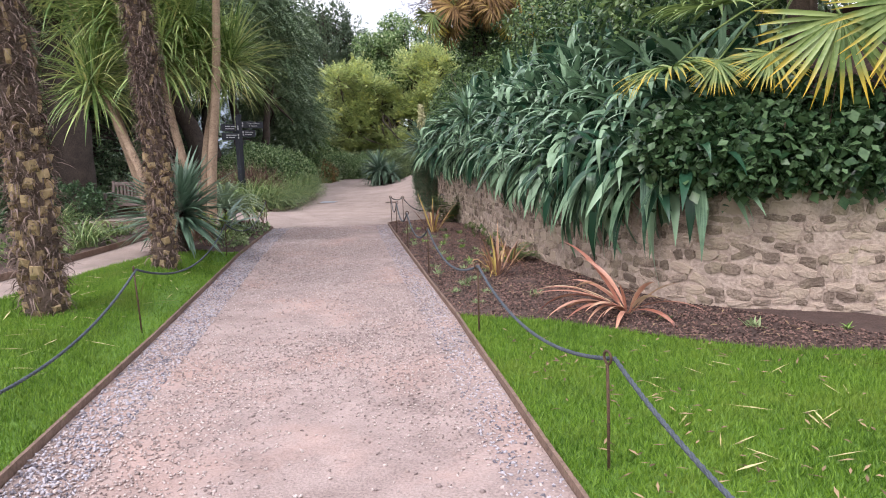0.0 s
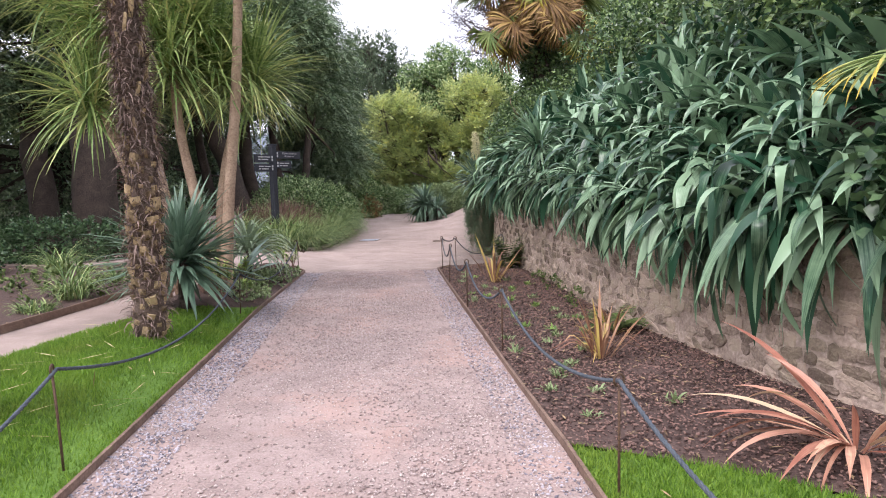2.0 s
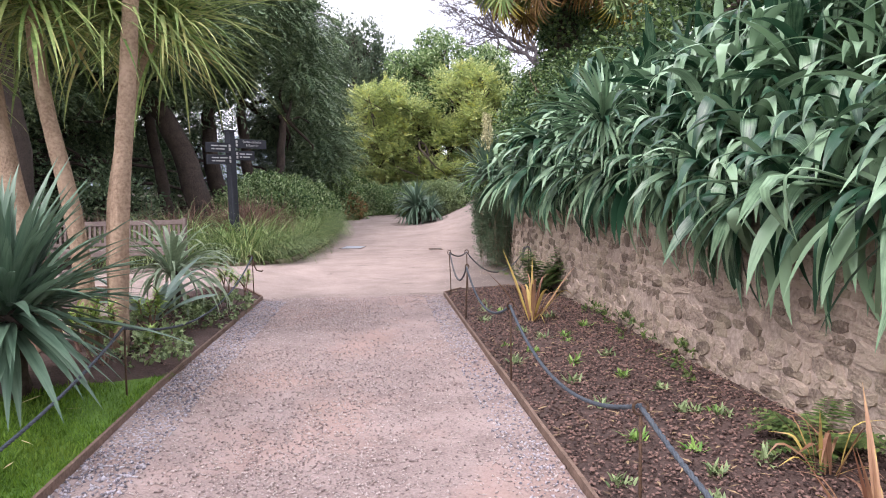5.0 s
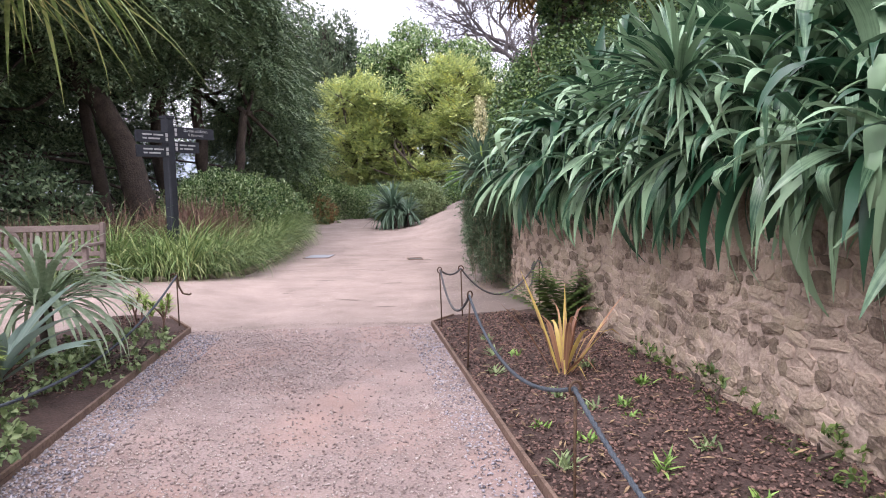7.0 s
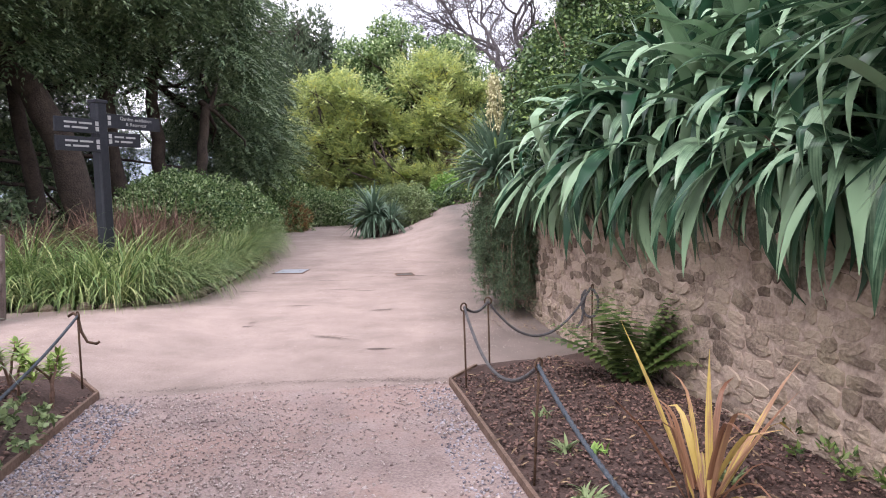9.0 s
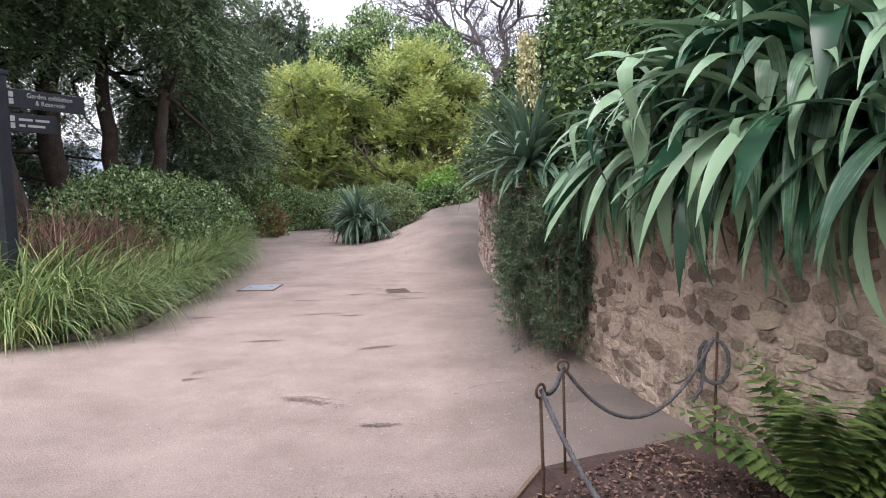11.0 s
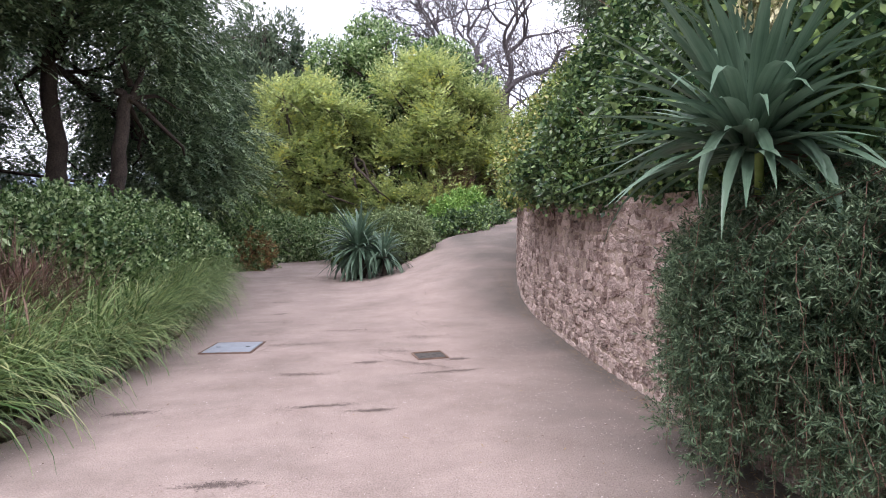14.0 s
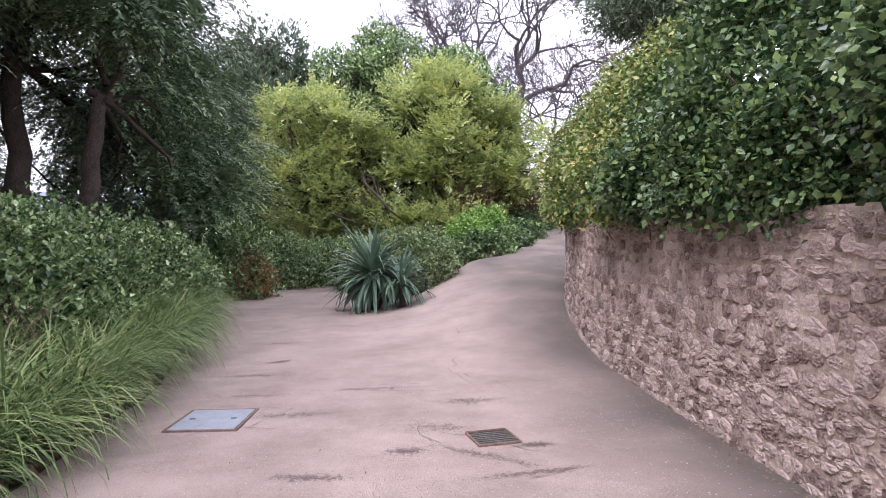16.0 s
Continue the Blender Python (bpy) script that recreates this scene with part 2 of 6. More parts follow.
M_STEEL = material("worn_steel_cover", (0.22, 0.235, 0.27), (0.38, 0.41, 0.47), 6, 0.55, 80, 0.4, metal=0.2)
M_DRAIN = material("cast_iron_grate", (0.06, 0.055, 0.05), (0.2, 0.18, 0.17), 12, 0.6, 80, 0.3, metal=0.6)
M_HOLE = material("dark_pit", (0.008, 0.007, 0.006), (0.02, 0.017, 0.015), 8, 0.95, 40, 0)
# blue-grey that puts distance haze into the base colour of the added ridge
M_BACKDROP = material("haze_tinted_backdrop", (0.15, 0.18, 0.215), (0.25, 0.295, 0.35), 0.02, 0.95, 0.2, 0)
M_LITTER = material("fallen_leaf", (0.10, 0.06, 0.035), (0.33, 0.23, 0.13), 3, 0.85, 40, 0, random_island=0.8)


# ---- building tools ----
from mathutils.geometry import delaunay_2d_cdt


def lerp_table(v, table):
    """Straight lines between the (key, value) rows."""
    if v <= table[0][0]:
        return table[0][1]
    for (a, p), (b, q) in zip(table, table[1:]):
        if v <= b:
            return p + (q - p) * (v - a) / (b - a)
    return table[-1][1]


def smooth(t):
    t = min(max(t, 0.0), 1.0)
    return t * t * (3 - 2 * t)


EDGE_L = [(-7, -0.75), (2.96, -2.17), (5.65, -2.58), (10.8, -3.42), (15.2, -3.95)]
FALL = [(-200, 1.0), (-5, 0.06), (0, 0.0), (10, -0.2), (15, -0.25), (23, -0.36), (28, -0.3), (31, -0.2), (60, 0.2), (600, 2.0)]


def ground_z(x, y):
    """The lie of the land: falls gently along the walk, then climbs beside the far wall."""
    z = lerp_table(y, FALL)
    if y > 25:
        z += 0.095 * min(y - 25, 60) * smooth((x + 3) / 3) * min(1.0, (y - 25) / 2)
    return z + 0.2 * smooth((lerp_table(y, EDGE_L) - 0.03 - x) / 0.7) * (1 - smooth((y - 17) / 4))


def mesh_object(name, verts, faces, mat, parent=None, label="", smooth_shade=False):
    me = bpy.data.meshes.new(name)
    me.from_pydata(verts, [], faces)
    me.materials.append(mat)
    if smooth_shade:
        me.polygons.foreach_set("use_smooth", [True] * len(me.polygons))
    ob = new(name, me)
    ob.parent = parent
    if label:
        ob["label"] = label
    return ob


def part(name, bm, mat, parent=None, label="", smooth_shade=False):
    """Links a bmesh as one mesh object under a thing or part."""
    me = bpy.data.meshes.new(name)
    bm.to_mesh(me)
    bm.free()
    me.materials.append(mat)
    if smooth_shade:
        me.polygons.foreach_set("use_smooth", [True] * len(me.polygons))
    ob = new(name, me)
    ob.parent = parent
    if label:
        ob["label"] = label
    return ob


def shared(name, me, m, parent):
    """One more object on a mesh that is there already."""
    ob = new(name, me)
    ob.parent = parent
    ob.matrix_basis = m
    return ob


def mesh_of(name, verts, faces, mat, smooth_shade=True):
    me = bpy.data.meshes.new(name)
    me.from_pydata(verts, [], faces)
    me.materials.append(mat)
    if smooth_shade:
        me.polygons.foreach_set("use_smooth", [True] * len(me.polygons))
    return me


def thing(name, at, label, category, group="", turn=0.0, kind=""):
    ob = new(name)
    ob.matrix_basis = pose(*at, 0, 0, turn)
    ob.empty_display_size = 0.1
    return tagged(ob, label, category, group, kind)


def inside(x, y, outline):
    hit = False
    for (x0, y0), (x1, y1) in zip(outline, outline[1:] + outline[:1]):
        if (y0 > y) != (y1 > y) and x < x0 + (y - y0) * (x1 - x0) / (y1 - y0):
            hit = not hit
    return hit


def patch(name, outline, lift, mat, label, step=0.8, bumps=0.0, category="ground"):
    """A piece of ground with a crisp outline that follows the lie of the land."""
    rim = []
    for (x0, y0), (x1, y1) in zip(outline, outline[1:] + outline[:1]):
        n = max(1, round(math.hypot(x1 - x0, y1 - y0) / step))
        rim += [Vector((x0 + (x1 - x0) * k / n, y0 + (y1 - y0) * k / n)) for k in range(n)]
    xs, ys = [p.x for p in rim], [p.y for p in rim]
    grid = [Vector((min(xs) + (i + 0.5 + 0.1 * (j % 2)) * step, min(ys) + (j + 0.5) * step)) for i in range(int((max(xs) - min(xs)) / step) + 1) for j in range(int((max(ys) - min(ys)) / step) + 1)]
    grid = [p for p in grid if inside(p.x, p.y, outline)]
    pts, _, tris, _, _, _ = delaunay_2d_cdt(rim + grid, [], [list(range(len(rim)))], 1, 1e-4)
    bm = bmesh.new()
    made = [bm.verts.new((p.x, p.y, 0)) for p in pts]
    for tri in tris:
        bm.faces.new([made[i] for i in tri])
    for v in bm.verts:
        v.co.z = ground_z(v.co.x, v.co.y) + lift + bumps * noise.noise((v.co.x * 1.7, v.co.y * 1.7, 3.0))
    bmesh.ops.recalc_face_normals(bm, faces=bm.faces[:])
    if sum(f.normal.z for f in bm.faces) < 0:
        bmesh.ops.reverse_faces(bm, faces=bm.faces[:])
    return tagged(part(name, bm, mat, smooth_shade=True), label, category, "", "structure")


def scatter(outline, count, rng):
    """Random places inside an outline."""
    xs, ys = [p[0] for p in outline], [p[1] for p in outline]
    made = 0
    while made < count:
        x, y = rng.uniform(min(xs), max(xs)), rng.uniform(min(ys), max(ys))
        if inside(x, y, outline):
            made += 1
            yield x, y


def tube(verts, faces, path, radii, sides=8, cap=True):
    """Adds a tapering tube along a path of points to lists of vertices and faces."""
    start, n = len(verts), len(path)
    up = Vector((0.31, 0.95, 0.05))
    for i, p in enumerate(path):
        d = (Vector(path[min(i + 1, n - 1)]) - Vector(path[max(i - 1, 0)])).normalized()
        a = d.cross(up)
        if a.length < 0.05:
            a = d.cross(Vector((1, 0, 0)))
        a.normalize()
        b = d.cross(a)
        r = float(radii[i] if isinstance(radii, (list, tuple)) else radii)
        for k in range(sides):
            c, s = math.cos(2 * math.pi * k / sides), math.sin(2 * math.pi * k / sides)
            verts.append(tuple(Vector(p) + r * (c * a + s * b)))
    for i in range(n - 1):
        for k in range(sides):
            p, q = start + i * sides + k, start + i * sides + (k + 1) % sides
            faces.append((p, q, q + sides, p + sides))
    if cap:
        faces.append(tuple(start + k for k in range(sides))[::-1])
        faces.append(tuple(start + (n - 1) * sides + k for k in range(sides)))


def box(bm, size, m):
    """Adds a box with softened edges."""
    made = bmesh.ops.create_cube(bm, size=1, matrix=m @ Matrix.Diagonal((*size, 1)))
    edges = {e for v in made["verts"] for e in v.link_edges}
    bmesh.ops.bevel(bm, geom=list(edges), offset=min(size) * 0.14, segments=1, affect="EDGES")


# ---- ground ----
def side_x(y, table):
    return lerp_table(y, table)


EDGE_R = [(-7, 1.85), (2.69, 0.56), (6.1, 0.10), (15.3, -1.29)]
WALL = [(9.0, 4.9), (5.2, 5.45), (3.7, 5.78), (2.75, 6.02), (2.3, 6.35), (2.0, 7.1), (1.65, 8.4), (1.35, 9.6), (1.02, 11.3), (0.77, 12.9), (0.48, 14.6), (0.06, 16.2),
        (-0.11, 17.9), (-0.1, 22.0), (-0.05, 24.8), (0.02, 26.6), (0.28, 28.4), (0.95, 30.5), (2.6, 33.0), (6.6, 38.0), (12.0, 46.0), (22.0, 62.0)]

gravel_area = [(side_x(y, EDGE_L), y) for y in (-7, 2.96, 5.65, 10.8, 15.2)] + [(side_x(y, EDGE_R), y) for y in (15.3, 6.1, 2.69, -7)]
lawn_left = [(side_x(y, EDGE_L) - 0.03, y) for y in (-7, 2.96, 5.65, 10.8)] + [(-3.47, 11.2), (-3.9, 10.3), (-4.35, 9.4), (-4.5, 8.5), (-4.55, 7.0), (-4.6, 3.0), (-4.6, -7.0)]
bed_left = [(-3.47, 11.2), (side_x(15.2, EDGE_L) - 0.03, 15.2), (-4.2, 15.5), (-4.7, 15.0), (-4.95, 13.5), (-4.7, 11.5), (-4.35, 9.4), (-3.9, 10.3)]
bed_far_left = [(-5.45, -7.0), (-5.4, 8.0), (-5.45, 11.0), (-5.6, 14.2), (-5.9, 14.8), (-12.0, 15.6), (-16.0, 10.0), (-16.0, -7.0)]
lawn_right = [(side_x(y, EDGE_R) + 0.03, y) for y in (-7, 2.69, 6.1)] + [(0.97, 5.8), (1.87, 5.08), (2.4, 4.76), (3.24, 4.6), (5.5, 4.3), (9, 3.9), (9, -7)]
bed_right = [(side_x(y, EDGE_R) + 0.03, y) for y in (6.1, 10, 15.3)] + [(-1.05, 15.72), (0.04, 16.15)] + [(x + 0.05, y) for x, y in WALL[10:1:-1]] + [(5.5, 4.3), (3.24, 4.6), (2.4, 4.76), (1.87, 5.08), (0.97, 5.8)]
sand_area = [(-3.97, 15.2), (-1.29, 15.3), (-1.05, 15.72), (0.06, 16.2)] + [(x + 0.1, y) for x, y in WALL[12:]] + [(18.0, 62.0), (9.0, 53.0), (5.6, 46.5), (3.56, 42.4), (1.63, 37.1), (0.3, 34.5), (-0.6, 34.1), (-1.3, 33.2), (-1.9, 32.2), (-2.8, 32.4), (-3.4, 33.6), (-4.2, 37.4), (-5.3, 37.6),
             (-6.7, 33.6), (-5.75, 29.5), (-5.4, 27.0), (-5.05, 25.0), (-4.95, 22.0), (-4.85, 20.4), (-5.0, 19.5), (-5.7, 18.8), (-6.8, 18.5), (-12.0, 18.3), (-12.0, 15.6), (-5.9, 14.8), (-5.6, 14.2), (-5.45, 11.0), (-5.4, 8.0), (-5.45, -7.0),
             (-4.6, -7.0), (-4.6, 3.0), (-4.55, 7.0), (-4.5, 8.5), (-4.35, 9.4), (-4.7, 11.5), (-4.95, 13.5), (-4.7, 15.0), (-4.2, 15.5)]


def ground_sheet():
    ticks = [-600, -300, -150, -80, -50, -35]
    xs = ticks + [k * 1.0 for k in range(-26, 27)] + [-t for t in reversed(ticks)]
    ys = [-300, -120, -50, -20] + [k * 1.0 for k in range(-10, 71)] + [85, 110, 160, 260, 420, 700]
    verts = [(x, y, ground_z(x, y) - (0.3 if -7 < x < 1 and y < 20 else 0.05)) for y in ys for x in xs]
    w = len(xs)
    faces = [(j * w + i, j * w + i + 1, (j + 1) * w + i + 1, (j + 1) * w + i) for j in range(len(ys) - 1) for i in range(w - 1)]
    tagged(mesh_object("ground", verts, faces, M_SOIL, smooth_shade=True), "dark leaf-littered garden soil reaching the horizon", "ground", "", "structure")


ground_sheet()
patch("path_gravel", gravel_area, 0.0, M_GRAVEL, "pinkish gravel path between low edging boards", bumps=0.012)
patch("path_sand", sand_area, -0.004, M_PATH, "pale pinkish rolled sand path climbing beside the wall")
patch("lawn_left", lawn_left, 0.015, M_TURF, "bright green mown lawn beside gravel path", bumps=0.01)
patch("lawn_right", lawn_right, 0.015, M_TURF, "bright green mown lawn with fallen leaves", bumps=0.01)
patch("bed_left", bed_left, 0.03, M_SOIL, "planted bed of dark soil beside path", step=0.4, bumps=0.03)
patch("bed_far_left", bed_far_left, 0.03, M_SOIL, "leaf-littered planted bed beyond narrow path", step=0.8, bumps=0.04)
patch("bed_right", bed_right, 0.025, M_SOIL, "dark bark-mulched bed at foot of wall", step=0.4, bumps=0.035)


# ---- the garden wall ----
def resample(line, step):
    pts, out_pts = [Vector((*p, 0)) for p in line], []
    for a, b in zip(pts, pts[1:]):
        n = max(1, round((b - a).length / step))
        out_pts += [a.lerp(b, k / n) for k in range(n)]
    return out_pts + [pts[-1]]


def soften(pts, rounds):
    for _ in range(rounds):
        pts = [pts[0]] + [(pts[i - 1] + 2 * pts[i] + pts[i + 1]) / 4 for i in range(1, len(pts) - 1)] + [pts[-1]]
    return pts


WALL_TOP = [(4, 1.14), (6, 1.12), (10, 1.2), (14, 1.3), (21, 1.33), (28.6, 1.46), (31, 1.7), (38, 2.3), (62, 4.5)]
wall_line = soften(resample(WALL, 0.25), 6)
wall_out = []
for i, p in enumerate(wall_line):
    d = (wall_line[min(i + 1, len(wall_line) - 1)] - wall_line[max(i - 1, 0)]).normalized()
    wall_out.append(Vector((d.y, -d.x, 0)))
wall_run = [0.0]
for a, b in zip(wall_line, wall_line[1:]):
    wall_run.append(wall_run[-1] + (b - a).length)


def wall_at(s):
    """Place on the wall's face, at ground level, and the way into the wall, s metres along it."""
    for i in range(len(wall_run) - 1):
        if wall_run[i + 1] >= s:
            f = (s - wall_run[i]) / (wall_run[i + 1] - wall_run[i])
            return wall_line[i].lerp(wall_line[i + 1], f), wall_out[i].lerp(wall_out[i + 1], f).normalized()
    return wall_line[-1], wall_out[-1]


def run_at_y(y):
    return next(s for s, p in zip(wall_run, wall_line) if p.y >= y and s > 6)


def build_wall():
    verts, faces, rows = [], [], 9
    for p, o in zip(wall_line, wall_out):
        g, top = ground_z(p.x, p.y) - 0.15, lerp_table(p.y, WALL_TOP)
        for k in range(rows):
            z = g + (top - g) * k / (rows - 1)
            q = p + o * (0.006 * noise.noise((p.x * 2, p.y * 2, z * 2)) + 0.03 * k / rows)
            verts.append((q.x, q.y, z))
        for off, z in ((0.45, top), (0.45, g)):
            verts.append((p.x + o.x * off, p.y + o.y * off, z))
    w = rows + 2
    for i in range(len(wall_line) - 1):
        faces += [(i * w + k, i * w + k + 1, (i + 1) * w + k + 1, (i + 1) * w + k) for k in range(w - 1)]
    ob = mesh_object("wall_garden", verts, faces, M_MORTAR, smooth_shade=False)
    return tagged(ob, "weathered pinkish rubble stone retaining wall with lime mortar", "wall", "", "structure")


wall = build_wall()


def build_bank():
    """Raised earth that the wall holds back."""
    verts, faces, rows = [], [], (0.4, 0.9, 1.6, 3.5, 7.0, 14.0, 40.0)
    rise = [(0.4, -0.06), (0.9, 0.5), (1.6, 1.2), (3.5, 1.7), (7, 2.4), (14, 4.0), (40, 6.0)]
    for p, o in zip(wall_line[::2], wall_out[::2]):
        top = lerp_table(p.y, WALL_TOP)
        d = Vector((max(o.x, 0.35), min(o.y, 0.25) if p.y > 7 else -0.1, 0)).normalized()
        for r in rows:
            q = p + d * r
            verts.append((q.x, q.y, top + lerp_table(r, rise) + 0.1 * noise.noise((q.x, q.y, 0))))
    w = len(rows)
    for i in range(len(wall_line[::2]) - 1):
        faces += [(i * w + k, (i + 1) * w + k, (i + 1) * w + k + 1, i * w + k + 1) for k in range(w - 1)]
    tagged(mesh_object("bank", verts, faces, M_SOIL, smooth_shade=True), "dark raised earth bank held by the garden wall", "ground", "", "structure")


build_bank()


# ---- edging boards ----
def edging(name, line, label, high=0.05, thick=0.022):
    verts, faces = [], []
    pts = resample(line, 0.6)
    for i, p in enumerate(pts):
        d = (pts[min(i + 1, len(pts) - 1)] - pts[max(i - 1, 0)]).normalized()
        o = Vector((d.y, -d.x, 0)) * thick / 2
        g = ground_z(p.x, p.y)
        wob = 0.008 * noise.noise((p.x * 3, p.y * 3, 0))
        for off, z in ((-o, g - 0.08), (-o, g + high + wob), (o, g + high + wob), (o, g - 0.08)):
            verts.append((p.x + off.x + wob, p.y + off.y, z))
    for i in range(len(pts) - 1):
        faces += [(i * 4 + k, i * 4 + (k + 1) % 4, i * 4 + 4 + (k + 1) % 4, i * 4 + 4 + k) for k in range(4)]
    faces += [(0, 3, 2, 1), tuple(len(verts) - 4 + k for k in range(4))]
    return tagged(mesh_object(name, verts, faces, M_EDGE), label, "edging", "path edging", "structure")


edging("trim_path_left", [(side_x(y, EDGE_L) - 0.015, y) for y in (-7, 2.96, 5.65, 10.8, 15.2)] + [(-4.3, 15.5)], "rusty brown edging board along gravel path")
edging("trim_narrow_path", [(-5.45, -7.0), (-5.4, 8.0), (-5.45, 11.0), (-5.6, 14.2), (-5.9, 14.8), (-8.0, 15.1)], "low brown edging along narrow path", 0.09)
edging("trim_path_right", [(side_x(y, EDGE_R) + 0.015, y) for y in (-7, 2.69, 6.1, 10.5, 15.3)] + [(-1.03, 15.72)], "rusty brown edging board along mulched bed")


# ---- foliage tools ----
def link_mesh(name, co, faces_n, corners, mat, parent=None, label="", smooth_shade=False):
    """A mesh object from arrays: vertices (N, 3) and faces (M, corners)."""
    me = bpy.data.meshes.new(name)
    me.vertices.add(len(co))
    me.vertices.foreach_set("co", np.asarray(co, dtype=np.float32).ravel())
    m = len(faces_n)
    me.loops.add(m * corners)
    me.loops.foreach_set("vertex_index", np.asarray(faces_n, dtype=np.int32).ravel())
    me.polygons.add(m)
    me.polygons.foreach_set("loop_start", np.arange(0, m * corners, corners, dtype=np.int32))
    me.update(calc_edges=True)
    me.validate()
    me.materials.append(mat)
    if smooth_shade:
        me.polygons.foreach_set("use_smooth", [True] * m)
    ob = new(name, me)
    ob.parent = parent
    if label:
        ob["label"] = label
    return ob


def unit(v):
    return v / np.maximum(np.linalg.norm(v, axis=-1, keepdims=True), 1e-6)


def leaf_arrays(pos, way, length, width, rng, fold=0.25, flat=0.5):
    """Small pointed leaves, two triangles each, folded along the middle."""
    n = len(pos)
    way = unit(way)
    rand = unit(rng.normal(size=(n, 3)) + np.array([0, 0, flat * 3]))
    side = unit(np.cross(way, rand))
    nor = np.cross(side, way)
    L, W = length[:, None], width[:, None]
    mid = pos + way * L * 0.45
    co = np.stack([pos, mid + side * W / 2 + nor * W * fold, pos + way * L, mid - side * W / 2 + nor * W * fold], axis=1).reshape(-1, 3)
    k = np.arange(n)[:, None] * 4
    faces = np.concatenate([k + np.array([[0, 1, 2]]), k + np.array([[0, 2, 3]])])
    return co, faces


def blade_arrays(base, azimuth, rise, length, width, droop, segs, rng, fold=0.12, blunt=0.0, twist=0.0, shape=1.4, kink=0.0):
    """Long arching blades with a shallow fold: base (N, 3), the rest (N,). rise: degrees over level at the base; droop: degrees lost on the way to the tip."""
    n = len(base)
    s = np.linspace(0, 1, segs + 1)
    bend = s[None, :] ** shape
    if kink:
        u = np.clip((s[None, :] - rng.uniform(kink - 0.15, kink + 0.2, (n, 1))) / 0.22 + 0.5, 0, 1)
        bend = 0.22 * bend + 0.78 * u * u * (3 - 2 * u)
    ang = np.radians(rise[:, None] - droop[:, None] * bend)
    step = length[:, None] / segs
    zero = np.zeros((n, 1))
    r = np.concatenate([zero, np.cumsum(np.cos(ang[:, :-1]) * step, axis=1)], axis=1)
    z = np.concatenate([zero, np.cumsum(np.sin(ang[:, :-1]) * step, axis=1)], axis=1)
    ca, sa = np.cos(azimuth)[:, None], np.sin(azimuth)[:, None]
    mid = np.stack([r * ca, r * sa, z], axis=2) + base[:, None, :]
    prof = np.minimum(1, 0.45 + s * 2.0) * np.clip((1 - s) * (2.2 + blunt * 4), 0.02, 1)
    half = 0.5 * width[:, None] * prof[None, :]
    tw = twist * rng.normal(size=(n, 1)) * s[None, :]
    nx, nz = -np.sin(ang), np.cos(ang)
    side = np.stack([-sa * np.cos(tw) + nx * ca * np.sin(tw), ca * np.cos(tw) + nx * sa * np.sin(tw), nz * np.sin(tw)], axis=2)
    nor = np.stack([nx * ca, nx * sa, nz], axis=2)
    left = mid + side * half[..., None] + nor * (half * fold * 2)[..., None]
    right = mid - side * half[..., None] + nor * (half * fold * 2)[..., None]
    co = np.stack([left, mid, right], axis=2).reshape(-1, 3)
    w = (segs + 1) * 3
    one = []
    for i in range(segs):
        a = i * 3
        one += [(a, a + 1, a + 4, a + 3), (a + 1, a + 2, a + 5, a + 4)]
    faces = (np.arange(n)[:, None, None] * w + np.array(one)[None]).reshape(-1, 4)
    return co, faces


def foliage(name, blobs, clumps, per, mat, rng, size=(0.10, 0.05), reach=0.45, hang=0.0, parent=None, label="", shell=0.35, flat=0.5, kind="", tidy=0.0):
    """A crown of leafy twigs spread through the outer parts of soft-edged lobes: (x, y, z, rx, ry, rz)."""
    b = np.array(blobs, dtype=float)
    area = (b[:, 3] * b[:, 4] * b[:, 5]) ** (2 / 3)
    pick = rng.choice(len(b), size=clumps, p=area / area.sum())
    d = unit(rng.normal(size=(clumps, 3)))
    rad = 1 - shell * rng.random(clumps) ** 1.6 + 0.12 * rng.normal(size=clumps)
    cen = b[pick, :3] + d * b[pick, 3:] * rad[:, None]
    out_way = unit(d / np.maximum(b[pick, 3:], 0.05) + 0.5 * rng.normal(size=(clumps, 3)) / b[pick, 3:].mean(axis=1)[:, None])
    out_way[:, 2] -= hang
    out_way = unit(out_way)
    k = np.repeat(np.arange(clumps), per)
    along = rng.random(len(k))
    pos = cen[k] + out_way[k] * (along * reach)[:, None] + rng.normal(size=(len(k), 3)) * reach * (0.22 - 0.15 * tidy)
    way = out_way[k] * (0.8 + tidy) + unit(rng.normal(size=(len(k), 3)))
    scale = rng.uniform(0.7, 1.3, len(k))
    co, faces = leaf_arrays(pos, way, size[0] * scale, size[1] * scale, rng, flat=flat)
    ob = link_mesh(name, co, faces, 3, mat, parent, label)
    if kind:
        ob["kind"] = kind
    return ob


def break_up(blobs, each, rng):
    """Turns big soft lobes into many flattened ones spread over their outsides."""
    made = []
    for x, y, z, rx, ry, rz in blobs:
        for k in range(max(4, int(each * (rx * ry * rz) ** (2 / 3) / 6))):
            d = unit(rng.normal(size=3))
            f = rng.uniform(0.62, 0.95)
            r = rng.uniform(0.6, 1.15) * min(1.0, 0.5 * min(rx, ry, rz))
            made.append((x + d[0] * rx * f, y + d[1] * ry * f, z + d[2] * rz * f, r * 1.25, r * 1.25, r * 0.55))
    return made


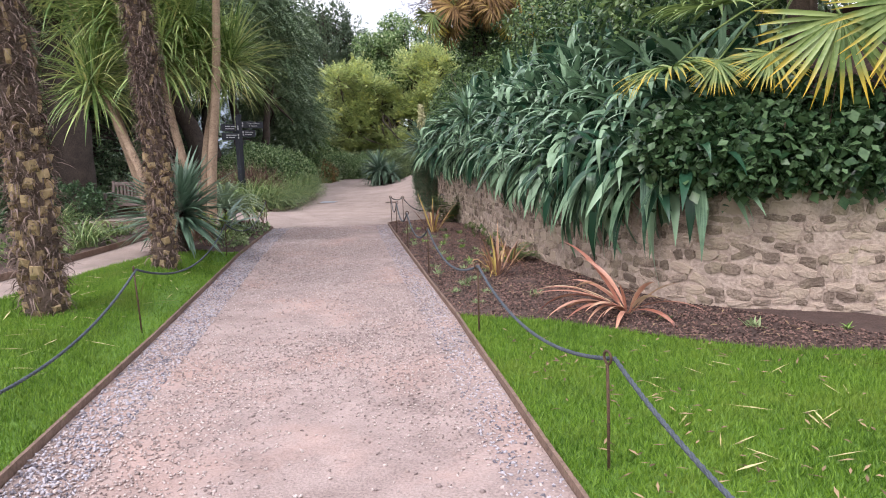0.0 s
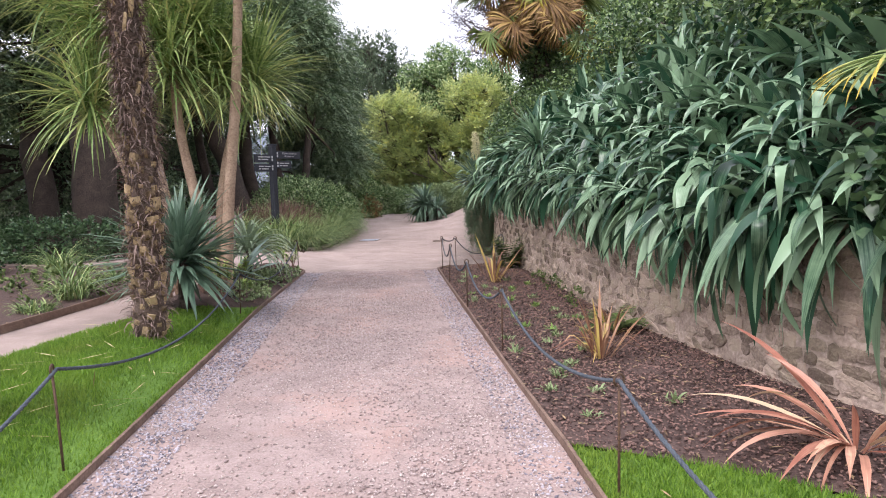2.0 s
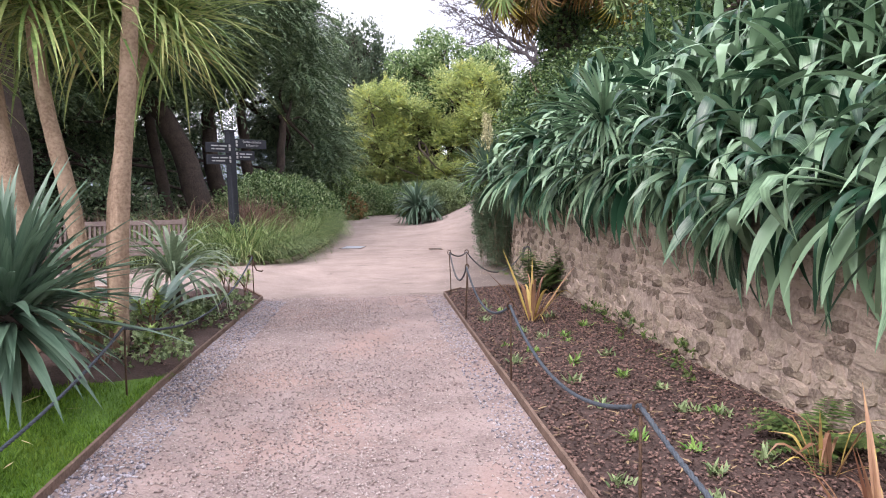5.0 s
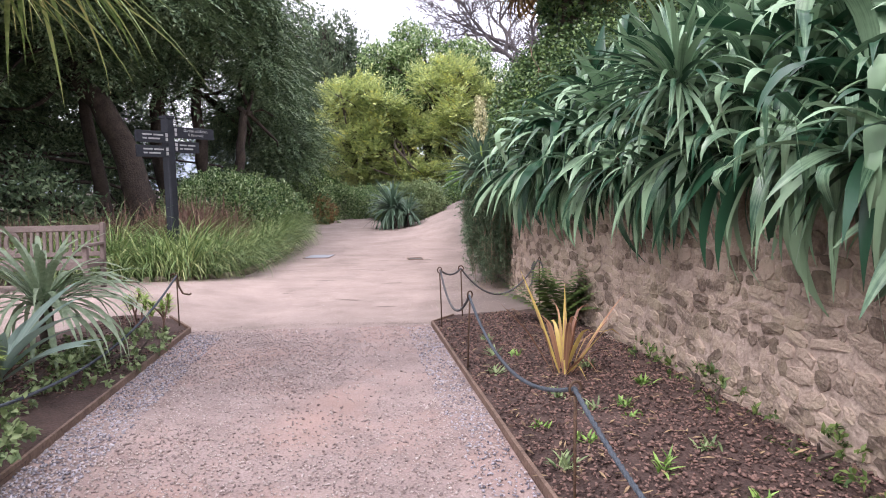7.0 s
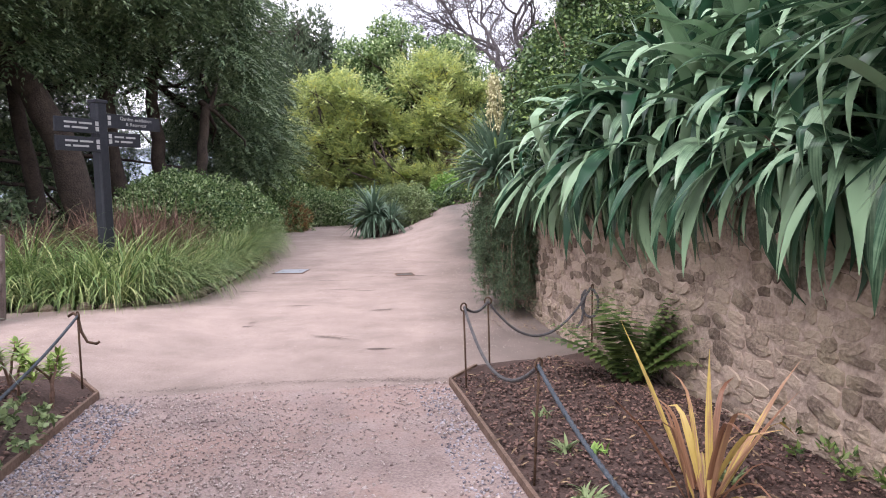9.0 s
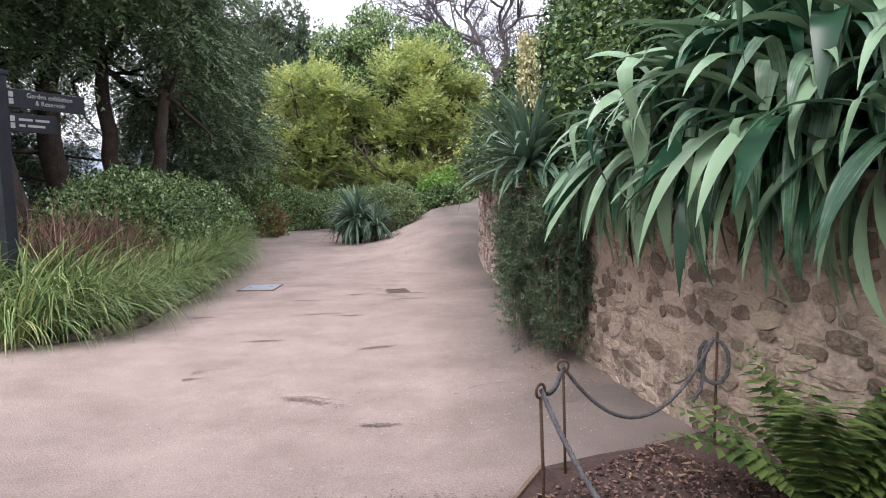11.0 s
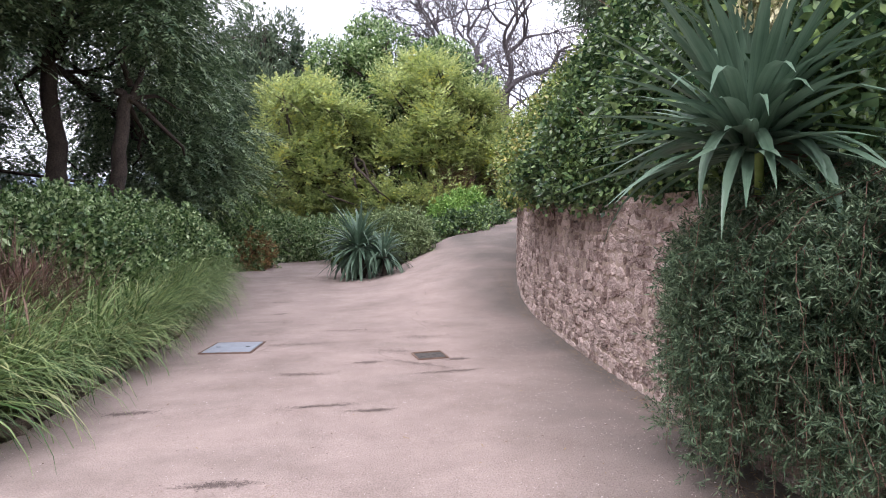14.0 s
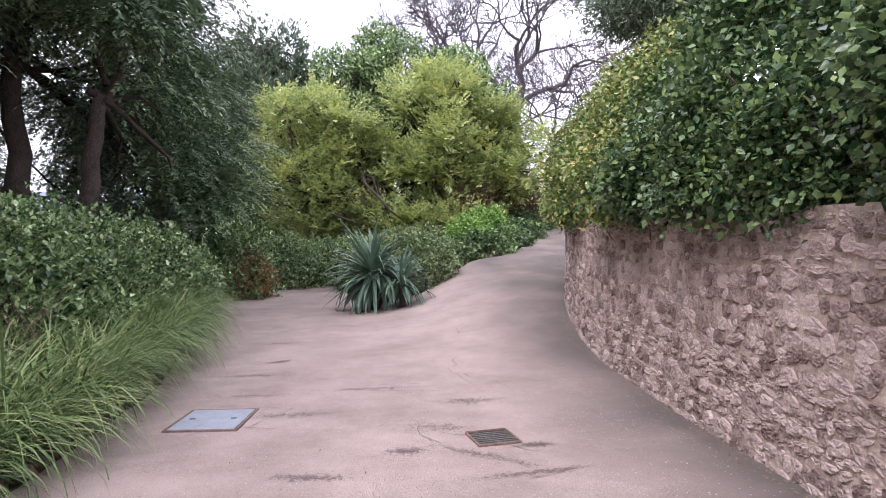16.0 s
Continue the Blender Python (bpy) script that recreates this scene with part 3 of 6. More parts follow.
def sprays(name, blobs, clumps, mat, rng, long=0.6, pairs=10, leaf=(0.13, 0.032), droop=0.4, parent=None, shell=0.5):
    """A crown of flat drooping sprays, each a row of paired leaflets along a hanging shoot."""
    b = np.array(blobs, dtype=float)
    area = (b[:, 3] * b[:, 4] * b[:, 5]) ** (2 / 3)
    pick = rng.choice(len(b), size=clumps, p=area / area.sum())
    d = unit(rng.normal(size=(clumps, 3)))
    cen = b[pick, :3] + d * b[pick, 3:] * (1 - shell * rng.random(clumps))[:, None]
    way = unit(d * np.array([1, 1, 0.35]) + rng.normal(size=(clumps, 3)) * np.array([0.5, 0.5, 0.25]))
    side = unit(np.cross(way, np.array([0, 0, 1.0]) + 0.25 * rng.normal(size=(clumps, 3))))
    size = rng.uniform(0.6, 1.25, clumps)
    k = np.repeat(np.arange(clumps), pairs * 2)
    t = np.tile(np.repeat(np.linspace(0.05, 1, pairs), 2), clumps) + rng.normal(size=len(k)) * 0.03
    hand = np.tile(np.array([1.0, -1.0]), pairs * clumps)
    down = np.array([0, 0, 1.0])
    reach = (long * size[k])[:, None]
    pos = cen[k] + way[k] * reach * t[:, None] - down * (droop * reach * t[:, None] ** 2)
    grow = unit(way[k] - down * (2 * droop * t)[:, None])
    go = unit(grow * 0.8 + side[k] * (hand * (1.05 - 0.7 * t))[:, None] + rng.normal(size=(len(k), 3)) * 0.16)
    flat = unit(np.cross(go, np.cross(side[k], grow)) + rng.normal(size=(len(k), 3)) * 0.2)
    ln = (leaf[0] * size[k] * (1.1 - 0.5 * t) * rng.uniform(0.75, 1.25, len(k)))[:, None]
    wd = (leaf[1] * size[k])[:, None] / 2
    co = np.stack([pos, pos + go * ln * 0.5 + flat * wd, pos + go * ln, pos + go * ln * 0.5 - flat * wd], axis=1).reshape(-1, 3)
    faces = np.arange(len(k) * 4).reshape(-1, 4)
    return link_mesh(name, co, faces, 4, mat, parent)


def limb(verts, faces, a, b, r0, r1, rng, bend=0.08, n=7, sides=7):
    a, b = Vector(a), Vector(b)
    off = Vector(rng.normal(size=3)) * (b - a).length * bend
    path = [a.lerp(b, t) + off * math.sin(math.pi * t) + Vector(rng.normal(size=3)) * (b - a).length * bend * 0.12 for t in [i / (n - 1) for i in range(n)]]
    tube(verts, faces, path, [r0 + (r1 - r0) * t for t in np.linspace(0, 1, n)], sides)
    return path


def fork(verts, faces, a, way, length, r, depth, rng, spread=0.5, lift=0.05, shrink=0.72, ends=None):
    """A branching limb; fills ends with the tips."""
    way = Vector(way).normalized()
    b = Vector(a) + way * length
    limb(verts, faces, a, b, max(r, 0.018), max(r * 0.68, 0.015), rng, 0.07, 5 if depth > 1 else 4, 7 if depth > 3 else (5 if depth > 1 else 3))
    if depth == 0:
        if ends is not None:
            ends.append(b)
        return
    for k in range(2 if rng.random() < 0.55 else 3):
        d = (way + Vector(rng.normal(size=3)) * spread + Vector((0, 0, lift))).normalized()
        fork(verts, faces, b, d, length * rng.uniform(shrink - 0.12, shrink + 0.12), r * 0.66, depth - 1, rng, spread, lift, shrink, ends)


# ---- strap-leaved plants over the wall ----
def leaf_set(name, mat, count, seed, length, width, rise, droop, segs=9, fold=0.12, blunt=0.0, twist=0.35, shape=1.4, kink=0.0):
    """A few leaf meshes of one kind, which the plants share."""
    rng = np.random.default_rng(seed)
    kinds = []
    for k in range(count):
        one = lambda lo, hi: np.array([rng.uniform(lo, hi)])
        co, faces = blade_arrays(np.zeros((1, 3)), np.zeros(1), one(*rise), one(*length), one(*width), one(*droop), segs, rng, fold, blunt, twist, shape, kink)
        kinds.append(mesh_of(name, [tuple(c) for c in co], [tuple(int(i) for i in f) for f in faces], mat))
    return kinds


def rosette(name, at, kinds, count, label, category, group, rng, tilt=0.0, toward=0.0, scale=1.0, spread=0.05, arc=math.tau, lean=25):
    """A plant whose leaves are objects of their own; toward: the way it leans, arc: how far round the leaves go."""
    ob = thing(name, at, label, category, group)
    for k in range(count):
        a = toward + (rng.random() - 0.5) * arc
        m = pose(spread * math.cos(a) * rng.random(), spread * math.sin(a) * rng.random(), 0.04 * rng.random(), 0, rng.uniform(-lean, lean) + tilt * math.cos(a - toward), math.degrees(a)) @ Matrix.Diagonal((*[scale * rng.uniform(0.8, 1.15)] * 3, 1))
        shared("leaf", kinds[int(rng.integers(len(kinds)))], m, ob)
    return ob


STRAP_ARCH = leaf_set("strap_leaf", M_STRAP, 14, 11, (0.6, 1.05), (0.08, 0.125), (35, 75), (95, 160), 11, 0.13, 0.05, 0.5)
STRAP_KINK = leaf_set("strap_leaf", M_STRAP, 12, 10, (0.65, 1.05), (0.075, 0.12), (25, 65), (105, 150), 14, 0.13, 0.05, 0.5, kink=0.45)
STRAP_HANG = leaf_set("strap_leaf", M_STRAP, 14, 12, (0.65, 1.1), (0.07, 0.12), (-10, 40), (80, 125), 13, 0.12, 0.05, 0.7, shape=0.4)
STRAP_UP = leaf_set("strap_leaf", M_STRAP, 8, 13, (0.6, 0.9), (0.09, 0.13), (45, 80), (10, 60), 8, 0.16, 0.05, 0.4)


def wall_plants():
    rng = np.random.default_rng(21)
    s0, s1 = run_at_y(6.4), run_at_y(17.25)
    for row, (back, high, step, leaves) in enumerate(((0.02, 0.0, 0.28, 24), (0.30, 0.36, 0.32, 23), (0.65, 0.8, 0.36, 21), (1.1, 1.3, 0.45, 17), (1.6, 1.75, 0.6, 15))):
        s = s0 + row * 0.17
        while s < (s1 - row * 0.25 if row < 4 else run_at_y(12.0)):
            p, o = wall_at(s)
            q = p + o * (back + rng.uniform(-0.08, 0.12))
            tall = lerp_table(p.y, [(6.5, 0.75), (9, 1.0), (12, 1.05), (15, 0.95), (17, 0.55)])
            z = lerp_table(p.y, WALL_TOP) + high * tall + rng.uniform(-0.06, 0.1)
            face = math.atan2(-o.y, -o.x)
            kinds = (STRAP_HANG * 3 + STRAP_KINK + STRAP_ARCH) if row == 0 else (STRAP_ARCH * 3 + STRAP_KINK + STRAP_HANG if row == 1 else STRAP_ARCH * 3 + STRAP_KINK + STRAP_UP * 2)
            big = lerp_table(p.y, [(6.5, 1.12), (7.4, 1.12), (8.5, 1.02), (10.5, 0.88), (14, 0.8), (16, 0.9), (17, 0.9)]) if row == 0 else lerp_table(p.y, [(6.5, 0.9), (12, 0.95), (14.8, 1.0), (15.6, 1.25), (17, 1.2)])
            z += 0.1 if p.y > 11 else 0.0
            rosette("strap_leaved_plant", (q.x, q.y, z), kinds, leaves, "broad drooping grey-green strap-leaved plant on wall top", "plant", "strap-leaved plants along the wall", rng, 10, face, big, 0.1, math.radians((205, 260, 320, 360, 360)[row]), 34)
            s += step * rng.uniform(0.85, 1.2)


wall_plants()
YUCCA_LEAF = leaf_set("yucca_leaf", M_YUCCA, 6, 14, (0.6, 0.8), (0.042, 0.058), (20, 50), (10, 40), 6, 0.2, 0.0, 0.15)
NARROW_LEAF = leaf_set("narrow_leaf", M_YUCCA_PALE, 5, 15, (0.7, 0.95), (0.04, 0.055), (20, 50), (60, 120), 8, 0.15, 0.0, 0.2)
YUCCA_DROOP = leaf_set("yucca_leaf", M_YUCCA, 6, 20, (0.6, 0.85), (0.045, 0.06), (15, 45), (70, 120), 7, 0.2, 0.0, 0.15)
GREEN_NARROW = leaf_set("narrow_leaf", M_STRAP, 6, 19, (0.6, 0.85), (0.035, 0.05), (20, 50), (30, 100), 8, 0.18, 0.0, 0.2)
AGAVE_LEAF = leaf_set("agave_leaf", M_AGAVE, 4, 16, (0.5, 0.75), (0.07, 0.09), (35, 60), (20, 60), 8, 0.2)
PINK_LEAF = leaf_set("flax_leaf", M_PINK, 7, 17, (0.6, 0.95), (0.036, 0.06), (20, 60), (30, 95), 10, 0.14, 0.1, 0.6)
BRONZE_LEAF = leaf_set("flax_leaf", M_BRONZE, 14, 18, (0.4, 0.78), (0.02, 0.036), (42, 86), (0, 105), 10, 0.2, kink=0.55)


def ball_rosette(name, at, kinds, count, label, category, rng, scale=1.0, low=-20, high=85, toward=0.0, arc=math.tau, group=""):
    """A round head of stiff leaves pointing all ways."""
    ob = thing(name, at, label, category, group)
    for k in range(count):
        a = toward + (rng.random() - 0.5) * arc
        up = low + (high - low) * rng.random() ** 1.1
        m = pose(0.05 * math.cos(a), 0.05 * math.sin(a), 0.14 * rng.random() * scale, 0, 35 - up, math.degrees(a)) @ Matrix.Diagonal((*[scale * rng.uniform(0.8, 1.12)] * 3, 1))
        shared("leaf", kinds[int(rng.integers(len(kinds)))], m, ob)
    return ob


def stem(parent, a, b, r0, r1, mat, name="stem", seed=3, bend=0.06, sides=9):
    verts, faces = [], []
    limb(verts, faces, a, b, r0, r1, np.random.default_rng(seed), bend, 9, sides)
    return mesh_object(name, verts, faces, mat, parent, smooth_shade=True)


def single_plants():
    rng = np.random.default_rng(33)
    gz = ground_z
    y1 = ball_rosette("yucca", (-4.05, 10.05, gz(-4.05, 10.05) + 0.5), YUCCA_LEAF, 240, "large blue-green yucca rosette beside lawn and palm", "yucca", rng, 1.42, -28, 88)
    stem(y1, (0, 0, -0.6), (0, 0, 0.12), 0.09, 0.07, M_BARK)
    y2 = ball_rosette("yucca", (-4.42, 13.35, gz(-4.42, 13.35) + 0.38), NARROW_LEAF, 95, "cream-edged arching yucca beside the gravel path", "yucca", rng, 1.0, -5, 85)
    stem(y2, (0, 0, -0.34), (0, 0, 0.1), 0.06, 0.05, M_BARK)
    rosette("agave", (-4.25, 12.5, gz(-4.25, 12.5) + 0.05), AGAVE_LEAF, 16, "pale grey-green agave with long curved leaves", "agave", "", rng, scale=1.25, lean=18)
    y3b = ball_rosette("yucca", (-2.35, 30.95, gz(-2.35, 30.95) + 0.38), YUCCA_LEAF + YUCCA_DROOP * 2, 130, "smaller drooping blue-green yucca on path island", "yucca", rng, 1.1, -30, 85)
    stem(y3b, (0, 0, -0.45), (0, 0, 0.1), 0.1, 0.08, M_BARK)
    y3 = ball_rosette("yucca", (-2.9, 31.2, gz(-2.9, 31.2) + 0.6), YUCCA_LEAF + YUCCA_DROOP, 220, "large round blue-green yucca on path island", "yucca", rng, 1.55, -50, 85)
    stem(y3, (0, 0, -0.6), (0, 0, 0.1), 0.12, 0.1, M_BARK)
    y4 = ball_rosette("yucca", (-0.46, 18.72, 1.42), YUCCA_LEAF * 6 + YUCCA_DROOP, 200, "dark green yucca rosette on wall top", "yucca", rng, 1.2, -18, 90)
    stem(y4, (0.4, 0, -0.2), (0, 0, 0.12), 0.05, 0.045, M_TWIG)
    ball_rosette("yucca", (0.55, 12.75, 1.95), GREEN_NARROW, 85, "narrow-leaved green rosette among strap leaves", "yucca", rng, 1.0, -25, 80, math.pi, 4.8)
    rosette("flax_plant", (1.72, 6.0, gz(1.72, 6.0) + 0.03), PINK_LEAF, 24, "pink-striped flax plant with arching leaves in mulch", "flax", "", rng, 6, math.radians(215), 1.0, 0.08, math.radians(190), 16)
    for x, y, s, n in ((0.68, 8.15, 0.85, 36), (-0.18, 13.15, 1.1, 26), (0.95, 9.1, 0.7, 20)):
        rosette("flax_plant", (x, y, gz(x, y) + 0.02), BRONZE_LEAF, n, "bronze and yellow upright flax plant in mulch", "flax", "bronze flax plants", rng, 0, 0, s, 0.09, math.tau, 16)


single_plants()


def fern(at, scale, rng, label="dark green fern at foot of wall", upright=False):
    ob = thing("fern", at, label, "fern", "ferns by the wall")
    for k in range(26 if upright else 15):
        a, n = rng.uniform(0, math.tau), 17
        t = np.linspace(0.08, 1, n)
        rise, droop = (rng.uniform(52, 88), rng.uniform(20, 75)) if upright else (rng.uniform(45, 75), rng.uniform(60, 110))
        ang = np.radians(rise - droop * t)
        r, z = np.cumsum(np.cos(ang)) * 0.55 / n, np.cumsum(np.sin(ang)) * 0.55 / n
        mid = np.stack([r * math.cos(a), r * math.sin(a), z], axis=1)
        side = np.array([-math.sin(a), math.cos(a), 0])
        pos = np.concatenate([mid, mid])
        fwd = np.array([math.cos(a), math.sin(a), 0]) * 0.35
        way = np.concatenate([np.tile(side + fwd, (n, 1)), np.tile(-side + fwd, (n, 1))])
        ln = np.concatenate([0.11 * np.sin(np.pi * (t * 0.85 + 0.12))] * 2) * scale + 0.01
        co, faces = leaf_arrays(pos * scale, way, ln, ln * 0.34, rng, 0.1, 2.0)
        link_mesh("frond", co, faces, 3, M_FERN, ob)


def bed_plants():
    rng = np.random.default_rng(41)
    fern((0.1, 15.1, ground_z(0.1, 15.1) + 0.02), 1.5, rng, upright=True)
    fern((1.05, 9.35, ground_z(1.05, 9.35) + 0.02), 0.85, rng)
    spots = [(side_x(6.6 + 0.6 * k, EDGE_R) + rng.uniform(0.18, 0.55), 6.6 + 0.6 * k) for k in range(14)]
    for x, y in list(spots) + [p for p in scatter([(0.35, 6.6), (-0.95, 15.0), (-0.2, 15.2), (0.45, 12.6), (1.1, 9.6), (1.6, 7.2)], 24, rng)] + [(2.6, 5.35), (3.3, 5.2), (2.0, 5.75)]:
        ob = thing("bedding_plant", (x, y, ground_z(x, y) + 0.02), "small fresh green bedding plant in dark mulch", "bedding plant", "bedding plants in the mulch")
        n = 26
        base = rng.normal(size=(n, 3)) * np.array([0.025, 0.025, 0.01])
        s = rng.uniform(0.5, 1.0)
        co, faces = blade_arrays(base, rng.uniform(0, math.tau, n), rng.uniform(15, 75, n), rng.uniform(0.08, 0.15, n) * s, rng.uniform(0.014, 0.022, n), rng.uniform(10, 60, n), 3, rng)
        link_mesh("foliage", co, faces, 4, M_BRIGHT if rng.random() < 0.4 else M_PALE_SHRUB, ob)


bed_plants()


# ---- sedges, hedges and shrubs along the path ----
def sedge(at, high, rng, label, count=190, group="sedge clumps along the path"):
    ob = thing("sedge_clump", at, label, "sedge", group)
    count, whole = count // 5, count
    for tuft in range(5):
        base = rng.normal(size=(count, 3)) * np.array([0.05, 0.05, 0.0]) + np.array([0.1 * math.cos(tuft * 1.26), 0.1 * math.sin(tuft * 1.26), 0])
        az = rng.uniform(-1.5, 1.5, count) + tuft * 1.26
        co, faces = blade_arrays(base, az, rng.uniform(42, 86, count), high * rng.uniform(0.8, 1.75, count), rng.uniform(0.011, 0.021, count), rng.uniform(70, 180, count), 8, rng, 0.15)
        link_mesh("tuft", co, faces, 4, M_SEDGE, ob)


def border():
    rng = np.random.default_rng(52)
    line = resample([(-8.4, 19.3), (-6.7, 19.0), (-5.65, 19.25), (-5.25, 20.2), (-5.3, 22.0), (-5.45, 24.5), (-5.75, 27.0), (-6.1, 29.5), (-6.5, 31.0)], 0.55)
    for p in line:
        for off, h in ((0.0, 0.78), (-0.5, 1.0)):
            x, y = p.x + off * (1 if p.y > 19.6 else 0.3) + rng.uniform(-0.1, 0.1), p.y - off * (0 if p.y > 19.6 else 1) + rng.uniform(-0.15, 0.15)
            sedge((x, y, ground_z(x, y) - 0.02), h * rng.uniform(0.85, 1.2), rng, "arching green sedge clump spilling onto path", 270)
    for x, y, h in ((-6.0, 10.9, 0.55), (-6.6, 8.8, 0.6), (-6.3, 12.6, 0.35), (-8.4, 14.2, 0.6), (-5.85, 9.9, 0.2)):
        sedge((x, y, ground_z(x, y)), h, rng, "green strappy clump in the leafy bed", 130, "strappy clumps in the bed")


border()


def shrub(name, blobs, clumps, mat, label, seed, size, per=12, reach=0.16, stems=3, category="shrub", group="", shell=0.3, flat=0.6):
    rng = np.random.default_rng(seed)
    x, y = blobs[0][0], blobs[0][1]
    ob = thing(name, (x, y, ground_z(x, y)), label, category, group)
    local = [(b[0] - x, b[1] - y, b[2] - ob.matrix_basis.translation.z, *b[3:]) for b in blobs]
    foliage("foliage", local, clumps, per, mat, rng, size, reach, 0.0, ob, shell=shell, flat=flat)
    verts, faces = [], []
    for b in local:
        for k in range(stems):
            limb(verts, faces, (b[0] * 0.8 + rng.normal() * 0.08, b[1] * 0.8 + rng.normal() * 0.08, -0.1), (b[0] + rng.normal() * b[3] * 0.4, b[1] + rng.normal() * b[4] * 0.4, b[2] + b[5] * 0.4), 0.025, 0.008, rng, 0.1, 5, 5)
    mesh_object("branchwork", verts, faces, M_BARK, ob)
    return ob


shrub("hedge", [(-7.2, 25.6, 0.55, 1.35, 1.3, 1.0), (-7.5, 27.4, 0.6, 1.4, 1.4, 1.1), (-7.0, 29.4, 0.5, 1.2, 1.5, 1.0), (-6.9, 31.0, 0.4, 0.9, 0.9, 0.8)], 11000, M_BOX, "clipped dark green mounded hedge with glossy leaves", 61, (0.078, 0.048), 12, 0.11, category="hedge")
shrub("hedge", [(-6.5, 34.6, 0.35, 1.0, 0.9, 0.85), (-7.6, 35.2, 0.5, 1.2, 1.0, 1.0), (-5.6, 37.4, 0.4, 1.1, 0.8, 0.9), (-4.3, 38.6, 0.4, 1.2, 0.7, 0.85), (-3.2, 36.4, 0.45, 0.9, 1.4, 0.8), (-1.9, 36.2, 0.6, 0.9, 1.0, 0.7)], 9500, M_BOX, "low dark green hedge behind the path bend", 62, (0.075, 0.045), 11, 0.1, category="hedge")
shrub("shrub", [(-6.0, 34.3, 0.3, 0.55, 0.45, 0.6)], 700, M_DEAD, "small brown-tipped clipped shrub beside hedge", 63, (0.06, 0.03), 10, 0.1)
shrub("shrub", [(-1.85, 33.1, 0.6, 0.75, 0.75, 0.8), (-2.5, 33.2, 0.55, 0.7, 0.6, 0.75)], 1700, M_PALE_SHRUB, "round pale green shrub behind island yucca", 64, (0.07, 0.04), 12, 0.12)
shrub("groundcover", [(-0.9, 34.9, 0.6, 0.7, 0.7, 0.4), (0.0, 35.6, 0.85, 0.8, 0.8, 0.4), (0.8, 37.2, 1.0, 0.8, 1.0, 0.45), (1.6, 39.4, 1.25, 0.9, 1.4, 0.45), (2.6, 42.4, 1.6, 0.9, 1.7, 0.5), (3.9, 45.8, 2.0, 1.0, 2.0, 0.6), (6.2, 50.5, 2.6, 1.3, 2.4, 0.8)], 5600, M_IVY, "low dark ivy groundcover along climbing path", 65, (0.10, 0.07), 9, 0.14)
shrub("shrub", [(-0.3, 36.6, 1.2, 0.6, 0.5, 0.55), (0.5, 38.6, 1.5, 0.6, 0.6, 0.65)], 900, M_BRIGHT, "fresh green low shrub above path edge", 66, (0.10, 0.05), 10, 0.15)
def spurge(x, y, high, seed, heads=4):
    """A small branching plant with a whorl of fresh leaves on each bare stem."""
    rng = np.random.default_rng(seed)
    z = ground_z(x, y)
    ob = thing("spurge", (x, y, z), "small leggy spurge with yellow-green leaf whorls in soil", "spurge", "spurges in the bed")
    for k in range(heads):
        a = math.tau * k / heads + rng.uniform(-0.4, 0.4)
        top = Vector((0.22 * high * math.cos(a), 0.22 * high * math.sin(a), high * rng.uniform(0.75, 1.05)))
        shoot = stem(ob, (0.02 * math.cos(a), 0.02 * math.sin(a), -0.05), top, 0.012, 0.007, M_TWIG, "stem", seed + k, 0.08, 6)
        n = 44
        t = rng.random(n)
        base = np.array(top)[None] - np.array([0, 0, 1.0])[None] * (t * 0.34 * high)[:, None]
        co, faces = blade_arrays(base, rng.uniform(0, math.tau, n), rng.uniform(0, 70, n) * (1 - 0.5 * t), rng.uniform(0.07, 0.12, n), rng.uniform(0.02, 0.03, n), rng.uniform(10, 70, n), 4, rng)
        link_mesh("foliage", co, faces, 4, M_SPURGE, shoot)


for k, (x, y, h, n) in enumerate(((-4.35, 14.85, 0.42, 3), (-4.1, 14.8, 0.42, 3), (-3.95, 10.95, 0.55, 5), (-4.1, 12.1, 0.45, 4), (-4.3, 11.3, 0.4, 5), (-3.85, 11.6, 0.3, 3))):
    spurge(x, y, h, 900 + 10 * k, n)
shrub("groundcover", [(-3.8, 11.5, 0.0, 0.35, 0.45, 0.08), (-4.05, 13.6, -0.1, 0.3, 1.0, 0.09), (-4.2, 12.4, 0.0, 0.35, 1.2, 0.09)], 420, M_PALE_SHRUB, "low silvery groundcover beside the gravel path", 69, (0.05, 0.035), 9, 0.05)
shrub("groundcover", [(-6.6, 11.0, 0.05, 0.9, 1.8, 0.13), (-7.6, 8.0, 0.05, 1.3, 2.2, 0.13), (-7.8, 12.6, 0.05, 1.0, 1.4, 0.14), (-6.0, 6.0, 0.05, 0.5, 1.6, 0.12)], 480, M_FERN, "sparse olive-green groundcover in the leafy bed", 70, (0.07, 0.04), 9, 0.08)
shrub("shrub", [(-10.0, 16.6, 0.3, 1.6, 0.8, 0.5), (-10.3, 13.8, 0.15, 0.9, 0.8, 0.35), (-11.6, 11.5, 0.2, 1.2, 1.6, 0.45)], 1700, M_IVY_SHADED, "dark green low shrubs under the trees", 71, (0.09, 0.05), 11, 0.14)


